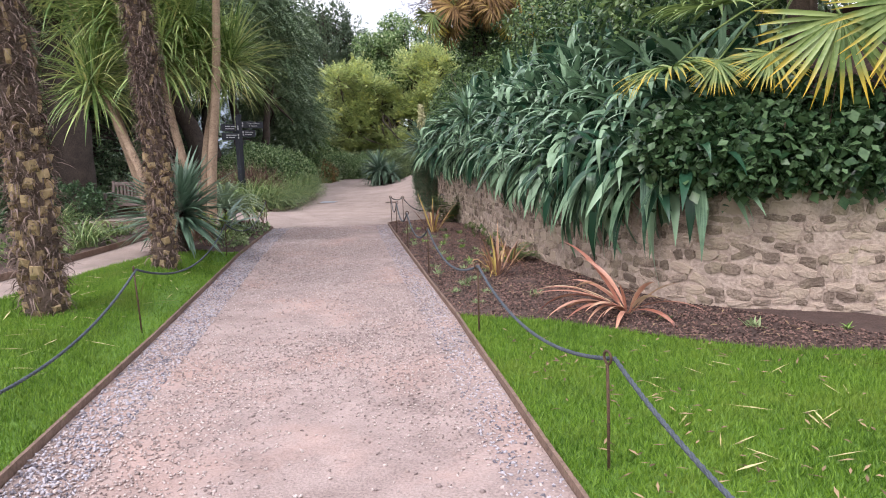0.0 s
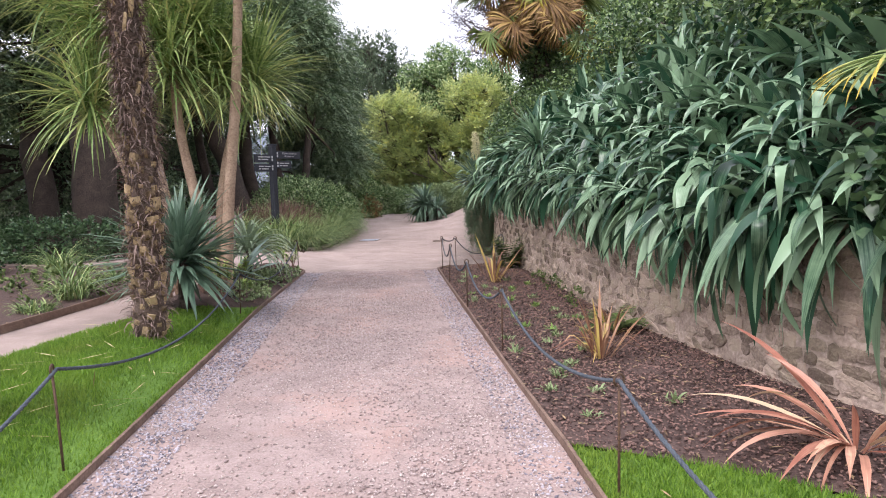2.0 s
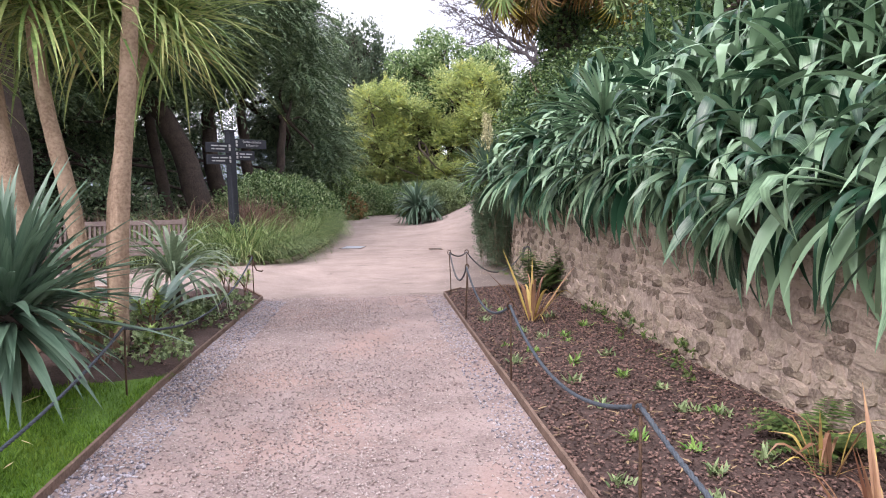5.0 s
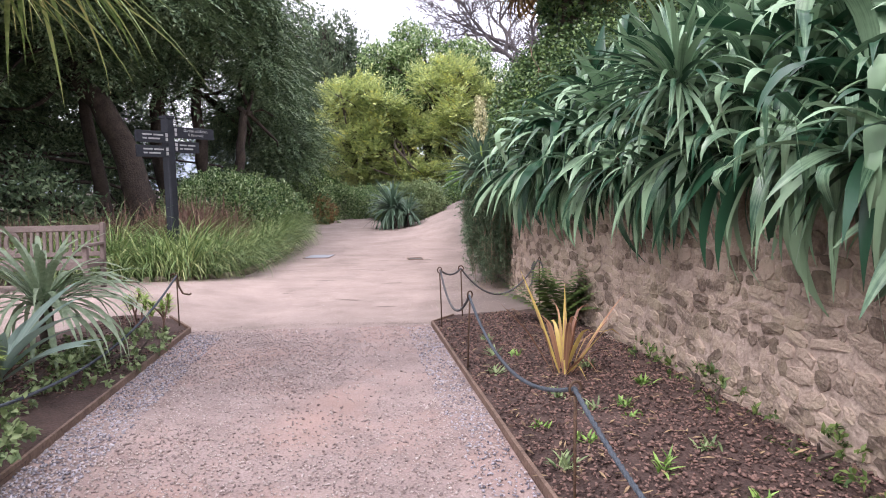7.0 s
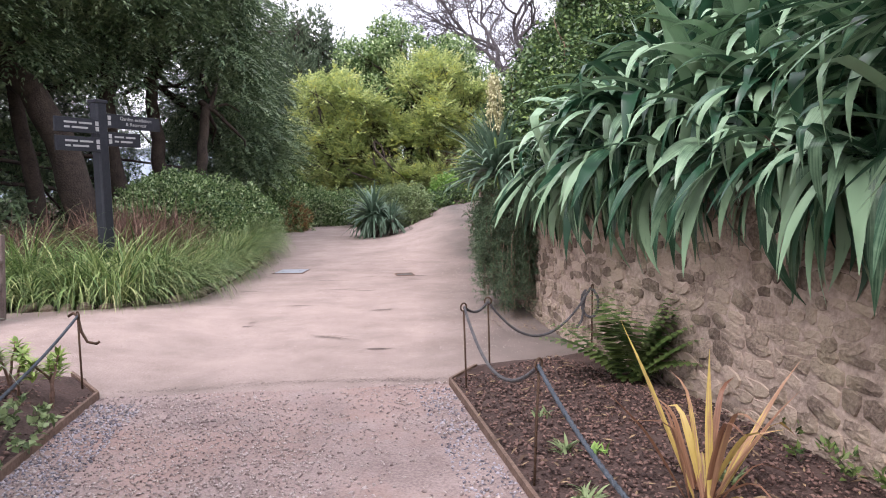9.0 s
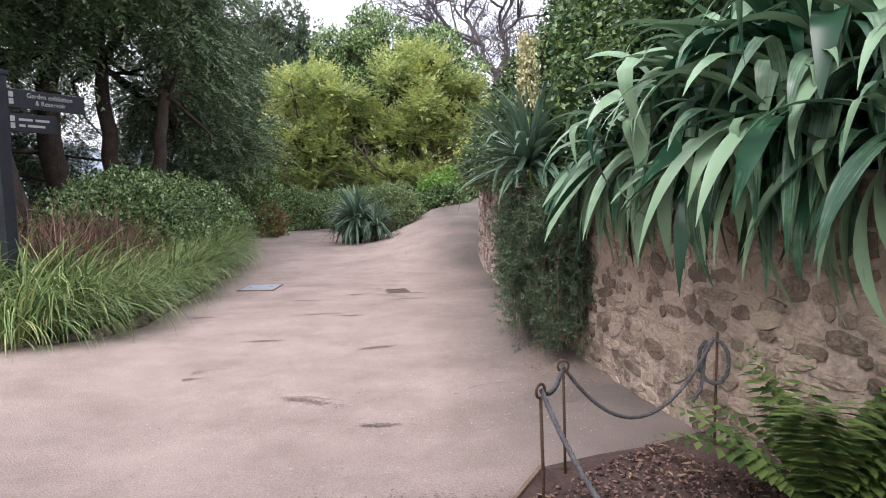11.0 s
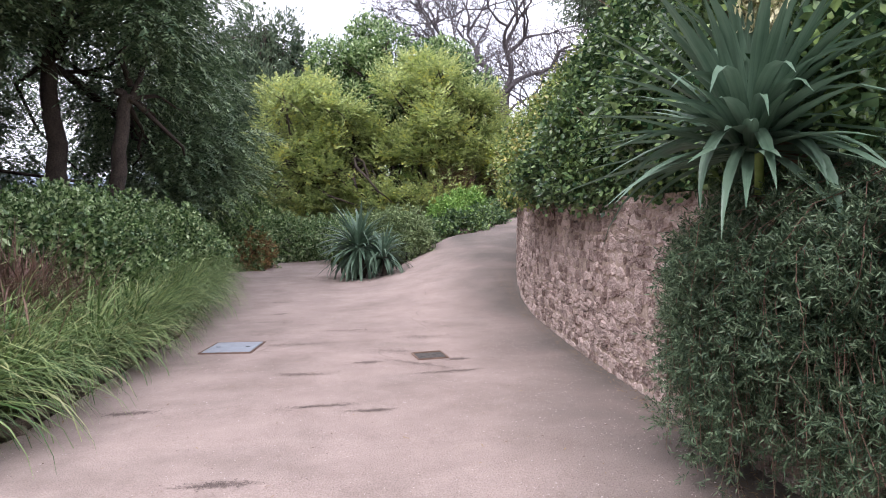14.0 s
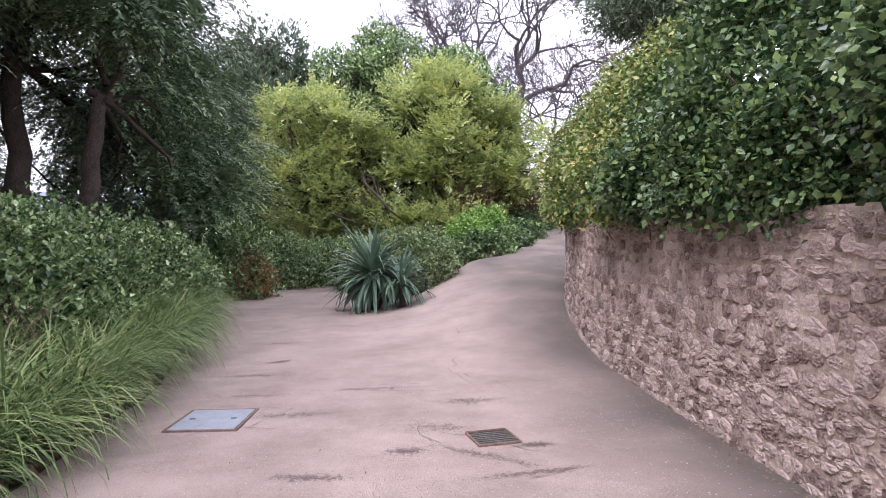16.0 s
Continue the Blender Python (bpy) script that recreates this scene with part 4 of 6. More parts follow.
shrub("weeds", [(0.72, 12.4, -0.15, 0.12, 0.7, 0.09), (0.62, 13.5, -0.18, 0.14, 0.5, 0.08), (0.88, 11.3, -0.14, 0.1, 0.6, 0.08), (0.2, 15.3, -0.2, 0.14, 0.4, 0.1)], 120, M_FERN, "low green weeds and moss at foot of wall", 72, (0.05, 0.022), 9, 0.05)
shrub("shrub", [(-6.6, 25.0, 0.3, 0.6, 0.7, 0.6), (-7.2, 24.2, 0.4, 0.6, 0.6, 0.6)], 700, M_BOX, "loose light green shrub before the hedge", 73, (0.13, 0.06), 10, 0.16)


def twiggy_shrub(x, y, r, high, seed, label="bare reddish-brown twiggy shrub behind sedges", group="twiggy shrubs by the signpost"):
    rng = np.random.default_rng(seed)
    ob = thing("twiggy_shrub", (x, y, ground_z(x, y)), label, "shrub", group)
    for k in range(5):
        n, cx, cy = 340, rng.normal() * r * 0.35, rng.normal() * r * 0.25
        base = np.stack([cx + rng.normal(size=n) * r * 0.36, cy + rng.normal(size=n) * r * 0.25, rng.uniform(0, high * 0.6, n)], axis=1)
        co, faces = blade_arrays(base, rng.uniform(0, math.tau, n), rng.uniform(5, 90, n), rng.uniform(0.3, 0.75, n) * high, rng.uniform(0.008, 0.015, n), rng.uniform(-50, 120, n), 5, rng, 0.4)
        link_mesh("branchwork", co, faces, 4, M_TWIG, ob)


for k, (x, y, r, h) in enumerate(((-6.3, 20.9, 0.9, 1.35), (-7.6, 20.8, 1.0, 1.25), (-6.5, 22.6, 0.8, 1.4), (-9.0, 21.0, 1.0, 1.1), (-6.8, 23.9, 0.7, 1.2))):
    twiggy_shrub(x, y, r, h, 80 + k)


for k, (x, y, r, h) in enumerate(((1.6, 42.6, 0.9, 2.6), (2.9, 44.0, 0.9, 2.4), (0.3, 41.0, 0.8, 1.8))):
    twiggy_shrub(x, y, r, h, 86 + k, "bare brown undergrowth below the golden tree", "bare undergrowth")


# ---- ivy and trailing plants on the wall ----
def ivy_bank(name, y0, y1, table, clumps, mat, label, seed, size, front=None):
    """Ivy that swells over the wall's edge and up the bank; table: steps back from the face and height over the wall top."""
    rng = np.random.default_rng(seed)
    s0, s1 = (front if front else (run_at_y(y0), run_at_y(y1)))
    p0, _ = wall_at((s0 + s1) / 2)
    base_z = lerp_table(p0.y, WALL_TOP)
    ob = thing(name, (p0.x, p0.y, base_z), label, "ivy", "ivy over the wall")
    cen, out_way = [], []
    for k in range(clumps):
        s = rng.uniform(s0, s1)
        p, o = wall_at(s)
        t = rng.random()
        back, up = lerp_table(t, [(i / (len(table) - 1), a) for i, (a, b) in enumerate(table)]), lerp_table(t, [(i / (len(table) - 1), b) for i, (a, b) in enumerate(table)])
        up *= 0.85 + 0.35 * noise.noise((s * 0.6, 2.0, 0))
        q = p + o * (back + 0.5 * noise.noise((s * 1.3, up * 1.7, 5)) + 0.2 * noise.noise((s * 3.4, up * 4.1, 9)) + rng.normal() * 0.05)
        cen.append((q.x - p0.x, q.y - p0.y, lerp_table(p.y, WALL_TOP) + up + rng.normal() * 0.05 - base_z))
        out_way.append((-o.x, -o.y, 0.5 * t - 0.35 * (t < 0.15)))
    cen, out_way, per = np.array(cen), unit(np.array(out_way)), 7
    k = np.repeat(np.arange(clumps), per)
    pos = cen[k] + rng.normal(size=(len(k), 3)) * 0.09
    way = out_way[k] * 0.5 + unit(rng.normal(size=(len(k), 3))) * 0.8 - np.array([0, 0, 0.35])
    sc = rng.uniform(0.6, 1.35, len(k))
    co, faces = leaf_arrays(pos, way, size[0] * sc, size[1] * sc, rng, 0.12, 0.4)
    link_mesh("foliage", co, faces, 3, mat, ob)
    verts, vfaces = [], []
    for k in range(60):
        c = cen[int(rng.integers(len(cen)))]
        limb(verts, vfaces, Vector(c) + Vector((0.1, 0, -0.3)), Vector(c) + Vector(rng.normal(size=3)) * 0.2, 0.008, 0.004, rng, 0.15, 5, 4)
    mesh_object("branchwork", verts, vfaces, M_TWIG, ob)


IVY_RISE = [(0.12, 0.14), (0.0, 0.2), (-0.07, 0.42), (-0.02, 0.8), (0.22, 1.35), (0.5, 1.9), (0.95, 2.4), (1.6, 2.8), (2.6, 3.1)]
ivy_bank("ivy", 18.3, 24.2, IVY_RISE, 15000, M_IVY, "dense dark glossy ivy spilling over the wall", 91, (0.064, 0.042))
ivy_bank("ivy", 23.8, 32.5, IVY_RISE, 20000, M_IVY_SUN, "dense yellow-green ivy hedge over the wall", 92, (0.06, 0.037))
ivy_bank("ivy", 0, 0, [(0.06, 0.06), (-0.08, 0.16), (-0.1, 0.38), (0.05, 0.65), (0.4, 0.9), (0.9, 1.1), (1.6, 1.4)], 6500, M_IVY_SHADED, "dark ivy hanging over the curved wall end", 93, (0.105, 0.08), front=(0.5, 7.0))
ivy_bank("ivy", 8.0, 19.9, [(0.3, 0.0), (0.5, 0.4), (0.9, 0.9), (1.5, 1.45), (2.2, 1.9), (3.2, 2.3)], 6500, M_IVY_SHADED, "dark ivy behind the strap-leaved plants", 94, (0.11, 0.08))


def rosemary():
    rng = np.random.default_rng(97)
    s0, s1 = run_at_y(17.9), run_at_y(19.7)
    p0, o0 = wall_at((s0 + s1) / 2)
    ob = thing("trailing_rosemary", (p0.x, p0.y, lerp_table(p0.y, WALL_TOP)), "dark green trailing rosemary hanging down the wall", "rosemary")
    pos, way, verts, faces = [], [], [], []
    for k in range(640):
        s = rng.uniform(s0, s1)
        p, o = wall_at(s)
        f = (s - s0) / (s1 - s0)
        bulge = (0.24 + 0.5 * math.sin(math.pi * min(1, 0.12 + f * 0.95))) * rng.uniform(0.35, 1.1)
        low = max(0, f - 0.45) * 0.95
        drop = rng.uniform(0.5, 1.62) - low * 0.9
        start = p + o * rng.uniform(-0.02, 0.3) + Vector((0, 0, -0.06 - low + rng.uniform(0, 0.15)))
        path = []
        for t in np.linspace(0, 1, 10):
            d = bulge * math.sin(math.pi * min(0.55, 0.03 + t * 0.7)) * (1 - 0.15 * t)
            q = start - o * d - Vector((0, 0, drop * t ** 1.2)) + Vector(rng.normal(size=3)) * 0.016 + Vector((0, 0.1 * math.sin(k + 4 * t), 0))
            path.append(q - p0)
        tube(verts, faces, path, [0.0034 - 0.0002 * i for i in range(10)], 3, False)
        shoots = [(path[i], path[i + 1], 9) for i in range(1, 9)]
        for t in rng.uniform(0.1, 1, 16):
            i = min(int(t * 9), 8)
            a = path[i].lerp(path[i + 1], t * 9 - i)
            out_way = (Vector(rng.normal(size=3)) * 0.6 - o * 0.75 + Vector((0, 0, 0.1))).normalized()
            b = a + out_way * rng.uniform(0.07, 0.17)
            shoots.append((a, b, 26))
        for a, b, count in shoots:
            d = (b - a).normalized()
            for t in rng.uniform(0.0, 1.05, count):
                pos.append(a + (b - a) * t)
                way.append(d * 0.75 + Vector(rng.normal(size=3)) * 0.62)
    pos, way = np.array(pos), np.array(way)
    n = len(pos)
    co, fc = leaf_arrays(pos, way, rng.uniform(0.026, 0.048, n), np.full(n, 0.0066), rng, 0.1)
    link_mesh("foliage", co, fc, 3, M_ROSEMARY, ob)
    mesh_object("branchwork", verts, faces, M_TWIG, ob)["kind"] = "stuff"


rosemary()


# ---- trees ----
def tree(name, at, trunks, blobs, clumps, per, mat, bark, label, seed, size, reach=0.5, hang=0.15, boughs=5, shell=0.5, category="tree", tidy=0.0, spray=0, flat=0.3):
    """Trunks (base, top, r0, r1) with boughs into each lobe, and a crown of leafy twigs."""
    rng = np.random.default_rng(seed)
    ob = thing(name, at, label, category)
    o = Vector(at)
    verts, faces = [], []
    tops = []
    for a, b, r0, r1 in trunks:
        limb(verts, faces, Vector(a) - o, Vector(b) - o, r0, r1, rng, 0.05, 10, 12)
        tops.append(Vector(b) - o)
    for b in blobs:
        c = Vector(b[:3]) - o
        near = min(tops, key=lambda t: (t - c).length)
        for k in range(boughs):
            d = Vector(rng.normal(size=3))
            end = c + Vector((d.x * b[3], d.y * b[4], d.z * b[5])) * 0.45
            limb(verts, faces, near + Vector(rng.normal(size=3)) * 0.1, end, 0.07, 0.015, rng, 0.12, 7, 6)
    mesh_object("trunk", verts, faces, bark, ob, smooth_shade=True)
    local = [(b[0] - o.x, b[1] - o.y, b[2] - o.z, *b[3:]) for b in blobs]
    if spray:
        sprays("crown", break_up(local, spray, rng) if spray > 0 else local, clumps, mat, rng, reach, per, size, hang, ob, shell)
    else:
        foliage("crown", local, clumps, per, mat, rng, size, reach, hang, ob, shell=shell, flat=flat, tidy=tidy)
    return ob


def gz3(x, y, dz=-0.1):
    return (x, y, ground_z(x, y) + dz)


tree("yew_tree", gz3(-9.0, 29.5), [(gz3(-9.5, 29.6), (-10.1, 29.5, 5.0), 0.34, 0.2), (gz3(-8.25, 30.1), (-7.6, 30.0, 3.9), 0.2, 0.12), (gz3(-8.9, 30.3), (-9.3, 30.4, 4.6), 0.26, 0.16)],
     [(-12.0, 30.5, 8.5, 5.0, 4.5, 4.2), (-8.9, 29.5, 6.6, 2.5, 3.5, 2.6), (-8.9, 33.0, 6.2, 2.0, 2.6, 3.6), (-8.4, 35.8, 4.2, 2.3, 2.0, 3.2), (-8.8, 28.5, 9.0, 2.1, 3.0, 2.6), (-10.5, 33.0, 11.0, 3.4, 3.0, 3.0), (-8.2, 31.5, 8.2, 1.3, 1.6, 1.4), (-14.0, 33.0, 4.5, 3.0, 3.0, 3.2), (-7.7, 34.2, 3.2, 1.5, 1.6, 1.5), (-10.2, 36.5, 2.6, 2.0, 1.5, 1.8), (-7.7, 32.0, 3.5, 1.3, 1.7, 1.7), (-7.7, 33.8, 2.6, 1.5, 1.4, 1.4), (-7.6, 33.2, 9.4, 1.0, 1.2, 0.9), (-7.2, 32.4, 6.0, 0.9, 1.0, 0.9), (-10.4, 28.8, 4.7, 2.2, 1.7, 1.5), (-11.8, 28.4, 3.8, 1.8, 1.2, 1.1)],
     26000, 9, M_YEW, M_BARK, "large dark green yew tree with several trunks", 101, (0.17, 0.05), 0.75, 0.42, 2, spray=16)
tree("yew_tree", gz3(-8.9, 24.8), [(gz3(-8.7, 24.8), (-10.6, 25.0, 4.6), 0.42, 0.25), (gz3(-10.0, 25.5), (-10.8, 25.8, 4.4), 0.22, 0.14)],
     [(-11.0, 25.0, 6.6, 3.2, 3.0, 2.6), (-9.2, 24.5, 5.6, 1.9, 2.2, 1.7), (-14.0, 24.0, 5.6, 3.0, 3.0, 3.0), (-9.6, 26.8, 8.4, 2.4, 2.4, 2.2), (-12.5, 22.0, 4.6, 2.2, 2.0, 1.6), (-15.5, 27.5, 5.2, 2.8, 1.6, 2.2), (-13.0, 24.5, 3.6, 2.0, 1.2, 1.0)],
     16000, 9, M_YEW, M_BARK, "dark leaning yew tree behind the signpost", 102, (0.16, 0.048), 0.7, 0.42, 3, spray=16)
tree("yew_tree", gz3(-11.3, 19.6), [(gz3(-10.9, 19.6), (-11.2, 19.8, 5.2), 0.62, 0.42), (gz3(-12.6, 20.2), (-13.0, 20.4, 5.0), 0.4, 0.3)],
     [(-11.5, 19.4, 6.4, 3.6, 2.6, 2.2), (-15.0, 18.0, 6.0, 3.6, 3.5, 3.0), (-8.9, 20.6, 6.6, 1.8, 1.8, 1.8), (-12.0, 18.6, 8.6, 3.5, 3.0, 2.4), (-17.0, 13.0, 5.5, 3.0, 4.0, 4.0)],
     14000, 8, M_YEW, M_BARK, "massive old yew with thick dark trunk", 103, (0.16, 0.048), 0.65, 0.42, 3, spray=16)
tree("evergreen_thicket", gz3(-14.0, 22.5), [(gz3(-14.0, 22.5), (-14.0, 22.5, 2.5), 0.12, 0.06)], [(-14.5, 22.6, 1.5, 2.6, 1.4, 1.9), (-16.5, 17.5, 1.7, 2.2, 2.4, 2.2), (-11.0, 23.6, 0.8, 1.4, 1.0, 1.1), (-17.0, 11.0, 1.7, 2.0, 3.0, 2.2), (-18.0, 25.0, 2.2, 3.0, 2.0, 2.6), (-13.5, 28.5, 0.2, 2.6, 1.4, 0.6), (-11.8, 32.0, 1.0, 1.3, 1.0, 1.3), (-13.0, 25.6, 3.4, 1.6, 1.2, 1.4), (-10.2, 36.4, 2.2, 1.5, 1.0, 2.0), (-17.5, 33.0, 2.6, 2.6, 1.0, 2.0), (-12.8, 31.0, 1.0, 1.3, 0.8, 1.1), (-16.0, 29.5, 3.6, 2.0, 1.0, 1.2), (-12.0, 27.5, 2.4, 1.2, 0.8, 0.8), (-13.8, 31.5, 3.0, 1.4, 0.8, 0.9)],
     8200, 12, M_YEW, M_BARK, "dense dark evergreen thicket in deep shade", 104, (0.14, 0.07), 0.35, 0.1, category="shrub")
def bushy_lobes(seed, masses, depth, low):
    """Many small uneven lobes inside a few upright masses: (x, z, half width, half height, count)."""
    rng = np.random.default_rng(seed)
    lobes = []
    for cx, cz, rx, rz, count in masses:
        for k in range(count):
            a, f = rng.uniform(0, math.tau), rng.random() ** 0.5 * rng.uniform(0.85, 1.12)
            x, z = cx + rx * f * math.cos(a), max(low, cz + rz * f * math.sin(a))
            r = rng.uniform(0.3, 0.75)
            lobes.append((x, depth - 1.1 * (1 - f) + rng.uniform(-0.9, 0.9), z, r * 1.2, r, r * 0.75))
    return lobes


tree("golden_tree", gz3(-2.2, 42.4), [(gz3(-2.2, 42.4), (-3.6, 42.0, 4.0), 0.16, 0.09), (gz3(-1.8, 42.6), (-0.6, 42.6, 4.6), 0.14, 0.08), (gz3(0.6, 43.0), (1.2, 43.0, 4.4), 0.13, 0.07), (gz3(0.9, 43.1), (2.2, 43.2, 4.0), 0.09, 0.05), (gz3(-3.0, 42.0), (-5.2, 41.5, 3.2), 0.1, 0.06)],
     bushy_lobes(131, ((-5.2, 3.9, 2.1, 2.9, 40), (-3.2, 3.3, 2.0, 2.2, 20), (-0.5, 4.9, 2.0, 2.7, 36), (1.4, 4.2, 1.4, 1.9, 16), (-2.0, 1.9, 4.0, 0.9, 22)), 41.7, 1.1), 12500, 6, M_GOLD, M_BARK, "yellow-green bushy tree with golden shoots", 105, (0.17, 0.075), 0.5, -0.25, 3, 0.45, spray=-1)
tree("evergreen_tree", gz3(-2.2, 46.0), [(gz3(-2.2, 46.0), (-2.2, 46.0, 7.0), 0.22, 0.12)], bushy_lobes(133, ((-3.2, 7.0, 2.5, 2.9, 46), (-0.3, 6.6, 2.4, 2.3, 30), (1.6, 5.2, 1.3, 1.6, 10), (-5.5, 3.0, 2.4, 1.8, 16), (0.3, 2.8, 2.4, 1.4, 12), (-8.0, 2.4, 1.8, 1.8, 12)), 46.0, 1.4),
     8000, 13, M_BOX, M_BARK, "dark-centred green tree with light shoots", 106, (0.2, 0.08), 0.4, 0.0, 3, flat=0.6)
tree("conifer", gz3(-9.2, 55.0), [(gz3(-9.2, 55.0), (-9.2, 55.0, 12.0), 0.35, 0.08)], [(-9.2, 55.0, 4.0, 3.6, 3.4, 3.5), (-9.4, 55.0, 8.0, 2.6, 2.6, 3.0), (-9.7, 55.0, 11.3, 0.8, 0.8, 2.0), (-8.1, 55.0, 11.2, 0.7, 0.7, 2.0), (-6.9, 55.5, 9.8, 0.8, 0.8, 2.0), (-6.3, 56.0, 6.0, 2.2, 2.2, 4.0), (-10.9, 55.0, 10.2, 0.8, 0.8, 2.0), (-12.5, 55.0, 7.0, 2.4, 2.4, 4.0)],
     5600, 14, M_CONIFER, M_BARK, "tall grey-green conifer with pointed tops", 107, (0.30, 0.08), 0.9, -0.5, tidy=0.8)
tree("pine_tree", gz3(11.0, 46.0), [(gz3(11.0, 46.0), (10.4, 46.0, 11.5), 0.4, 0.2)], [(9.0, 46.0, 11.6, 2.6, 2.0, 1.3), (12.0, 46.0, 12.2, 3.2, 2.2, 1.6), (10.5, 47.0, 14.0, 3.2, 2.5, 1.8)],
     4200, 14, M_CONIFER, M_BARK, "dark spreading pine above the ivy hedge", 108, (0.26, 0.07), 0.6, 0.0)
for k, (x, y, z, r) in enumerate(((3.4, 9.0, 3.7, 1.2), (3.6, 12.6, 4.1, 1.3), (4.6, 6.2, 4.2, 1.5), (2.9, 16.2, 3.9, 1.2), (3.0, 22.5, 5.0, 1.2), (3.4, 27.0, 5.2, 1.2))):
    tree("evergreen_shrub", (x + 0.5, y, z - 1.2), [((x + 0.5, y, z - 1.4), (x + 0.3, y, z), 0.06, 0.03)], [(x, y, z, r, r * 1.3, r * 0.9), (x + 1.2, y + 0.8, z + 0.6, r, r, r)], 900, 12, M_IVY, M_BARK, "dark evergreen shrub on the raised bank", 110 + k, (0.11, 0.06), 0.25, 0.0, 3, category="shrub")


def bare_tree(x, y, seed, high, r, label, depth=7):
    rng = np.random.default_rng(seed)
    base = Vector((x, y, ground_z(x, y) - 0.2))
    ob = thing("bare_tree", base, label, "tree", "leafless trees")
    verts, faces = [], []
    limb(verts, faces, (0, 0, 0), (-0.3, 0, high), r, r * 0.75, rng, 0.03, 7, 10)
    mesh_object("trunk", verts, faces, M_GREYBARK, ob)
    for d in ((-0.75, 0.1, 0.75), (0.1, -0.1, 1.0), (0.8, 0.1, 0.55), (-0.3, 0.5, 0.8)):
        verts, faces = [], []
        fork(verts, faces, Vector((-0.3, 0, high)), d, 1.0 + high * 0.3, r * 0.46, depth - 1, rng, 0.46, 0.06, 0.8)
        mesh_object("bough", verts, faces, M_GREYBARK, ob)


bare_tree(6.7, 64.0, 121, 6.5, 0.5, "large leafless grey tree beyond the hedge", 9)
bare_tree(11.5, 72.0, 122, 5.0, 0.28, "slender leafless tree on the slope", 6)
bare_tree(8.5, 58.0, 123, 3.2, 0.12, "thin leafless tree beside the climbing path", 6)
bare_tree(9.6, 78.0, 125, 6.0, 0.3, "leafless tree behind the larger one", 7)
bare_tree(14.5, 68.0, 126, 5.0, 0.26, "leafless tree above the ivy hedge", 7)
bare_tree(4.0, 60.0, 124, 3.0, 0.12, "thin leafless tree behind bushes", 6)


def far_woods():
    rng = np.random.default_rng(131)
    blobs = [(x + rng.uniform(-2, 2), 82 + rng.uniform(-6, 6), rng.uniform(1.5, 4.0), rng.uniform(3.5, 5.5), 3.0, rng.uniform(2.5, 4.5)) for x in range(-75, 70, 5) if not -56 < x < -22]
    blobs += [(-45 + rng.uniform(-3, 3), y, 3.0, 4, 4, rng.uniform(3, 6)) for y in range(-20, 80, 7)] + [(26 + rng.uniform(-2, 2), y, 7.0, 4, 4, rng.uniform(3, 6)) for y in range(-20, 80, 7)]
    blobs += [(x, -30, 3, 5, 4, 6) for x in range(-45, 40, 8)]
    ob = foliage("far_woods", blobs, 9000, 10, M_CONIFER, rng, (0.55, 0.25), 1.2, 0.0)
    tagged(ob, "hazy green woods in the distance around garden", "woods", "", "stuff")


far_woods()


def far_backdrop():
    """An added backdrop ridge on the horizon, filling glimpses below the yew branches; its haze is painted."""
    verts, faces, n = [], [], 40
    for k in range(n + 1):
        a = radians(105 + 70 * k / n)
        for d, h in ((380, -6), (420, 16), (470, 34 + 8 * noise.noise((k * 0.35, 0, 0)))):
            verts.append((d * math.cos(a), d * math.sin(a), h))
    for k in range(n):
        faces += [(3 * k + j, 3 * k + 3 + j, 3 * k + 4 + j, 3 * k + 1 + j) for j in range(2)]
    tagged(mesh_object("backdrop", verts, faces, M_BACKDROP, smooth_shade=True), "added backdrop ridge beyond the trees, haze painted in blue-grey", "hill", "", "structure")


far_backdrop()


# ---- palms and cabbage palms ----
def boot_mesh():
    """A cut leaf base: a short wedge that stands off the trunk."""
    verts = [(-0.045, 0, -0.05), (0.045, 0, -0.05), (0.05, 0.0, 0.05), (-0.05, 0.0, 0.05), (-0.028, 0.05, -0.005), (0.028, 0.05, -0.005), (0.022, 0.065, 0.055), (-0.022, 0.065, 0.055)]
    faces = [(0, 1, 5, 4), (1, 2, 6, 5), (2, 3, 7, 6), (3, 0, 4, 7), (4, 5, 6, 7), (3, 2, 1, 0)]
    return mesh_of("leaf_base", verts, faces, M_BOOT, False)


BOOT = boot_mesh()


def fan_paint(name, green_low, green_high, tip, start, stop):
    """Palm blades that yellow towards their ends."""
    m = leaf_paint(name, green_low, green_high, rough=0.42, scale=2)
    n, l = m.node_tree.nodes, m.node_tree.links
    co, far, rng_node, mix = n.new("ShaderNodeTexCoord"), n.new("ShaderNodeVectorMath"), n.new("ShaderNodeMapRange"), n.new("ShaderNodeMix")
    far.operation, mix.data_type = "LENGTH", "RGBA"
    rng_node.inputs["From Min"].default_value, rng_node.inputs["From Max"].default_value = start, stop
    mix.inputs["B"].default_value = (*tip, 1)
    l.new(co.outputs["Object"], far.inputs[0])
    l.new(far.outputs["Value"], rng_node.inputs["Value"])
    l.new(rng_node.outputs["Result"], mix.inputs["Factor"])
    ramp = next(x for x in n if x.bl_idname == "ShaderNodeValToRGB")
    for link in list(ramp.outputs["Color"].links):
        target = link.to_socket
        l.new(mix.outputs["Result"], target)
    l.new(ramp.outputs["Color"], mix.inputs["A"])
    return m


M_FAN_YELLOW = fan_paint("fan_blade_yellow_tips", (0.10, 0.17, 0.04), (0.29, 0.37, 0.13), (0.62, 0.42, 0.04), 0.42, 0.66)


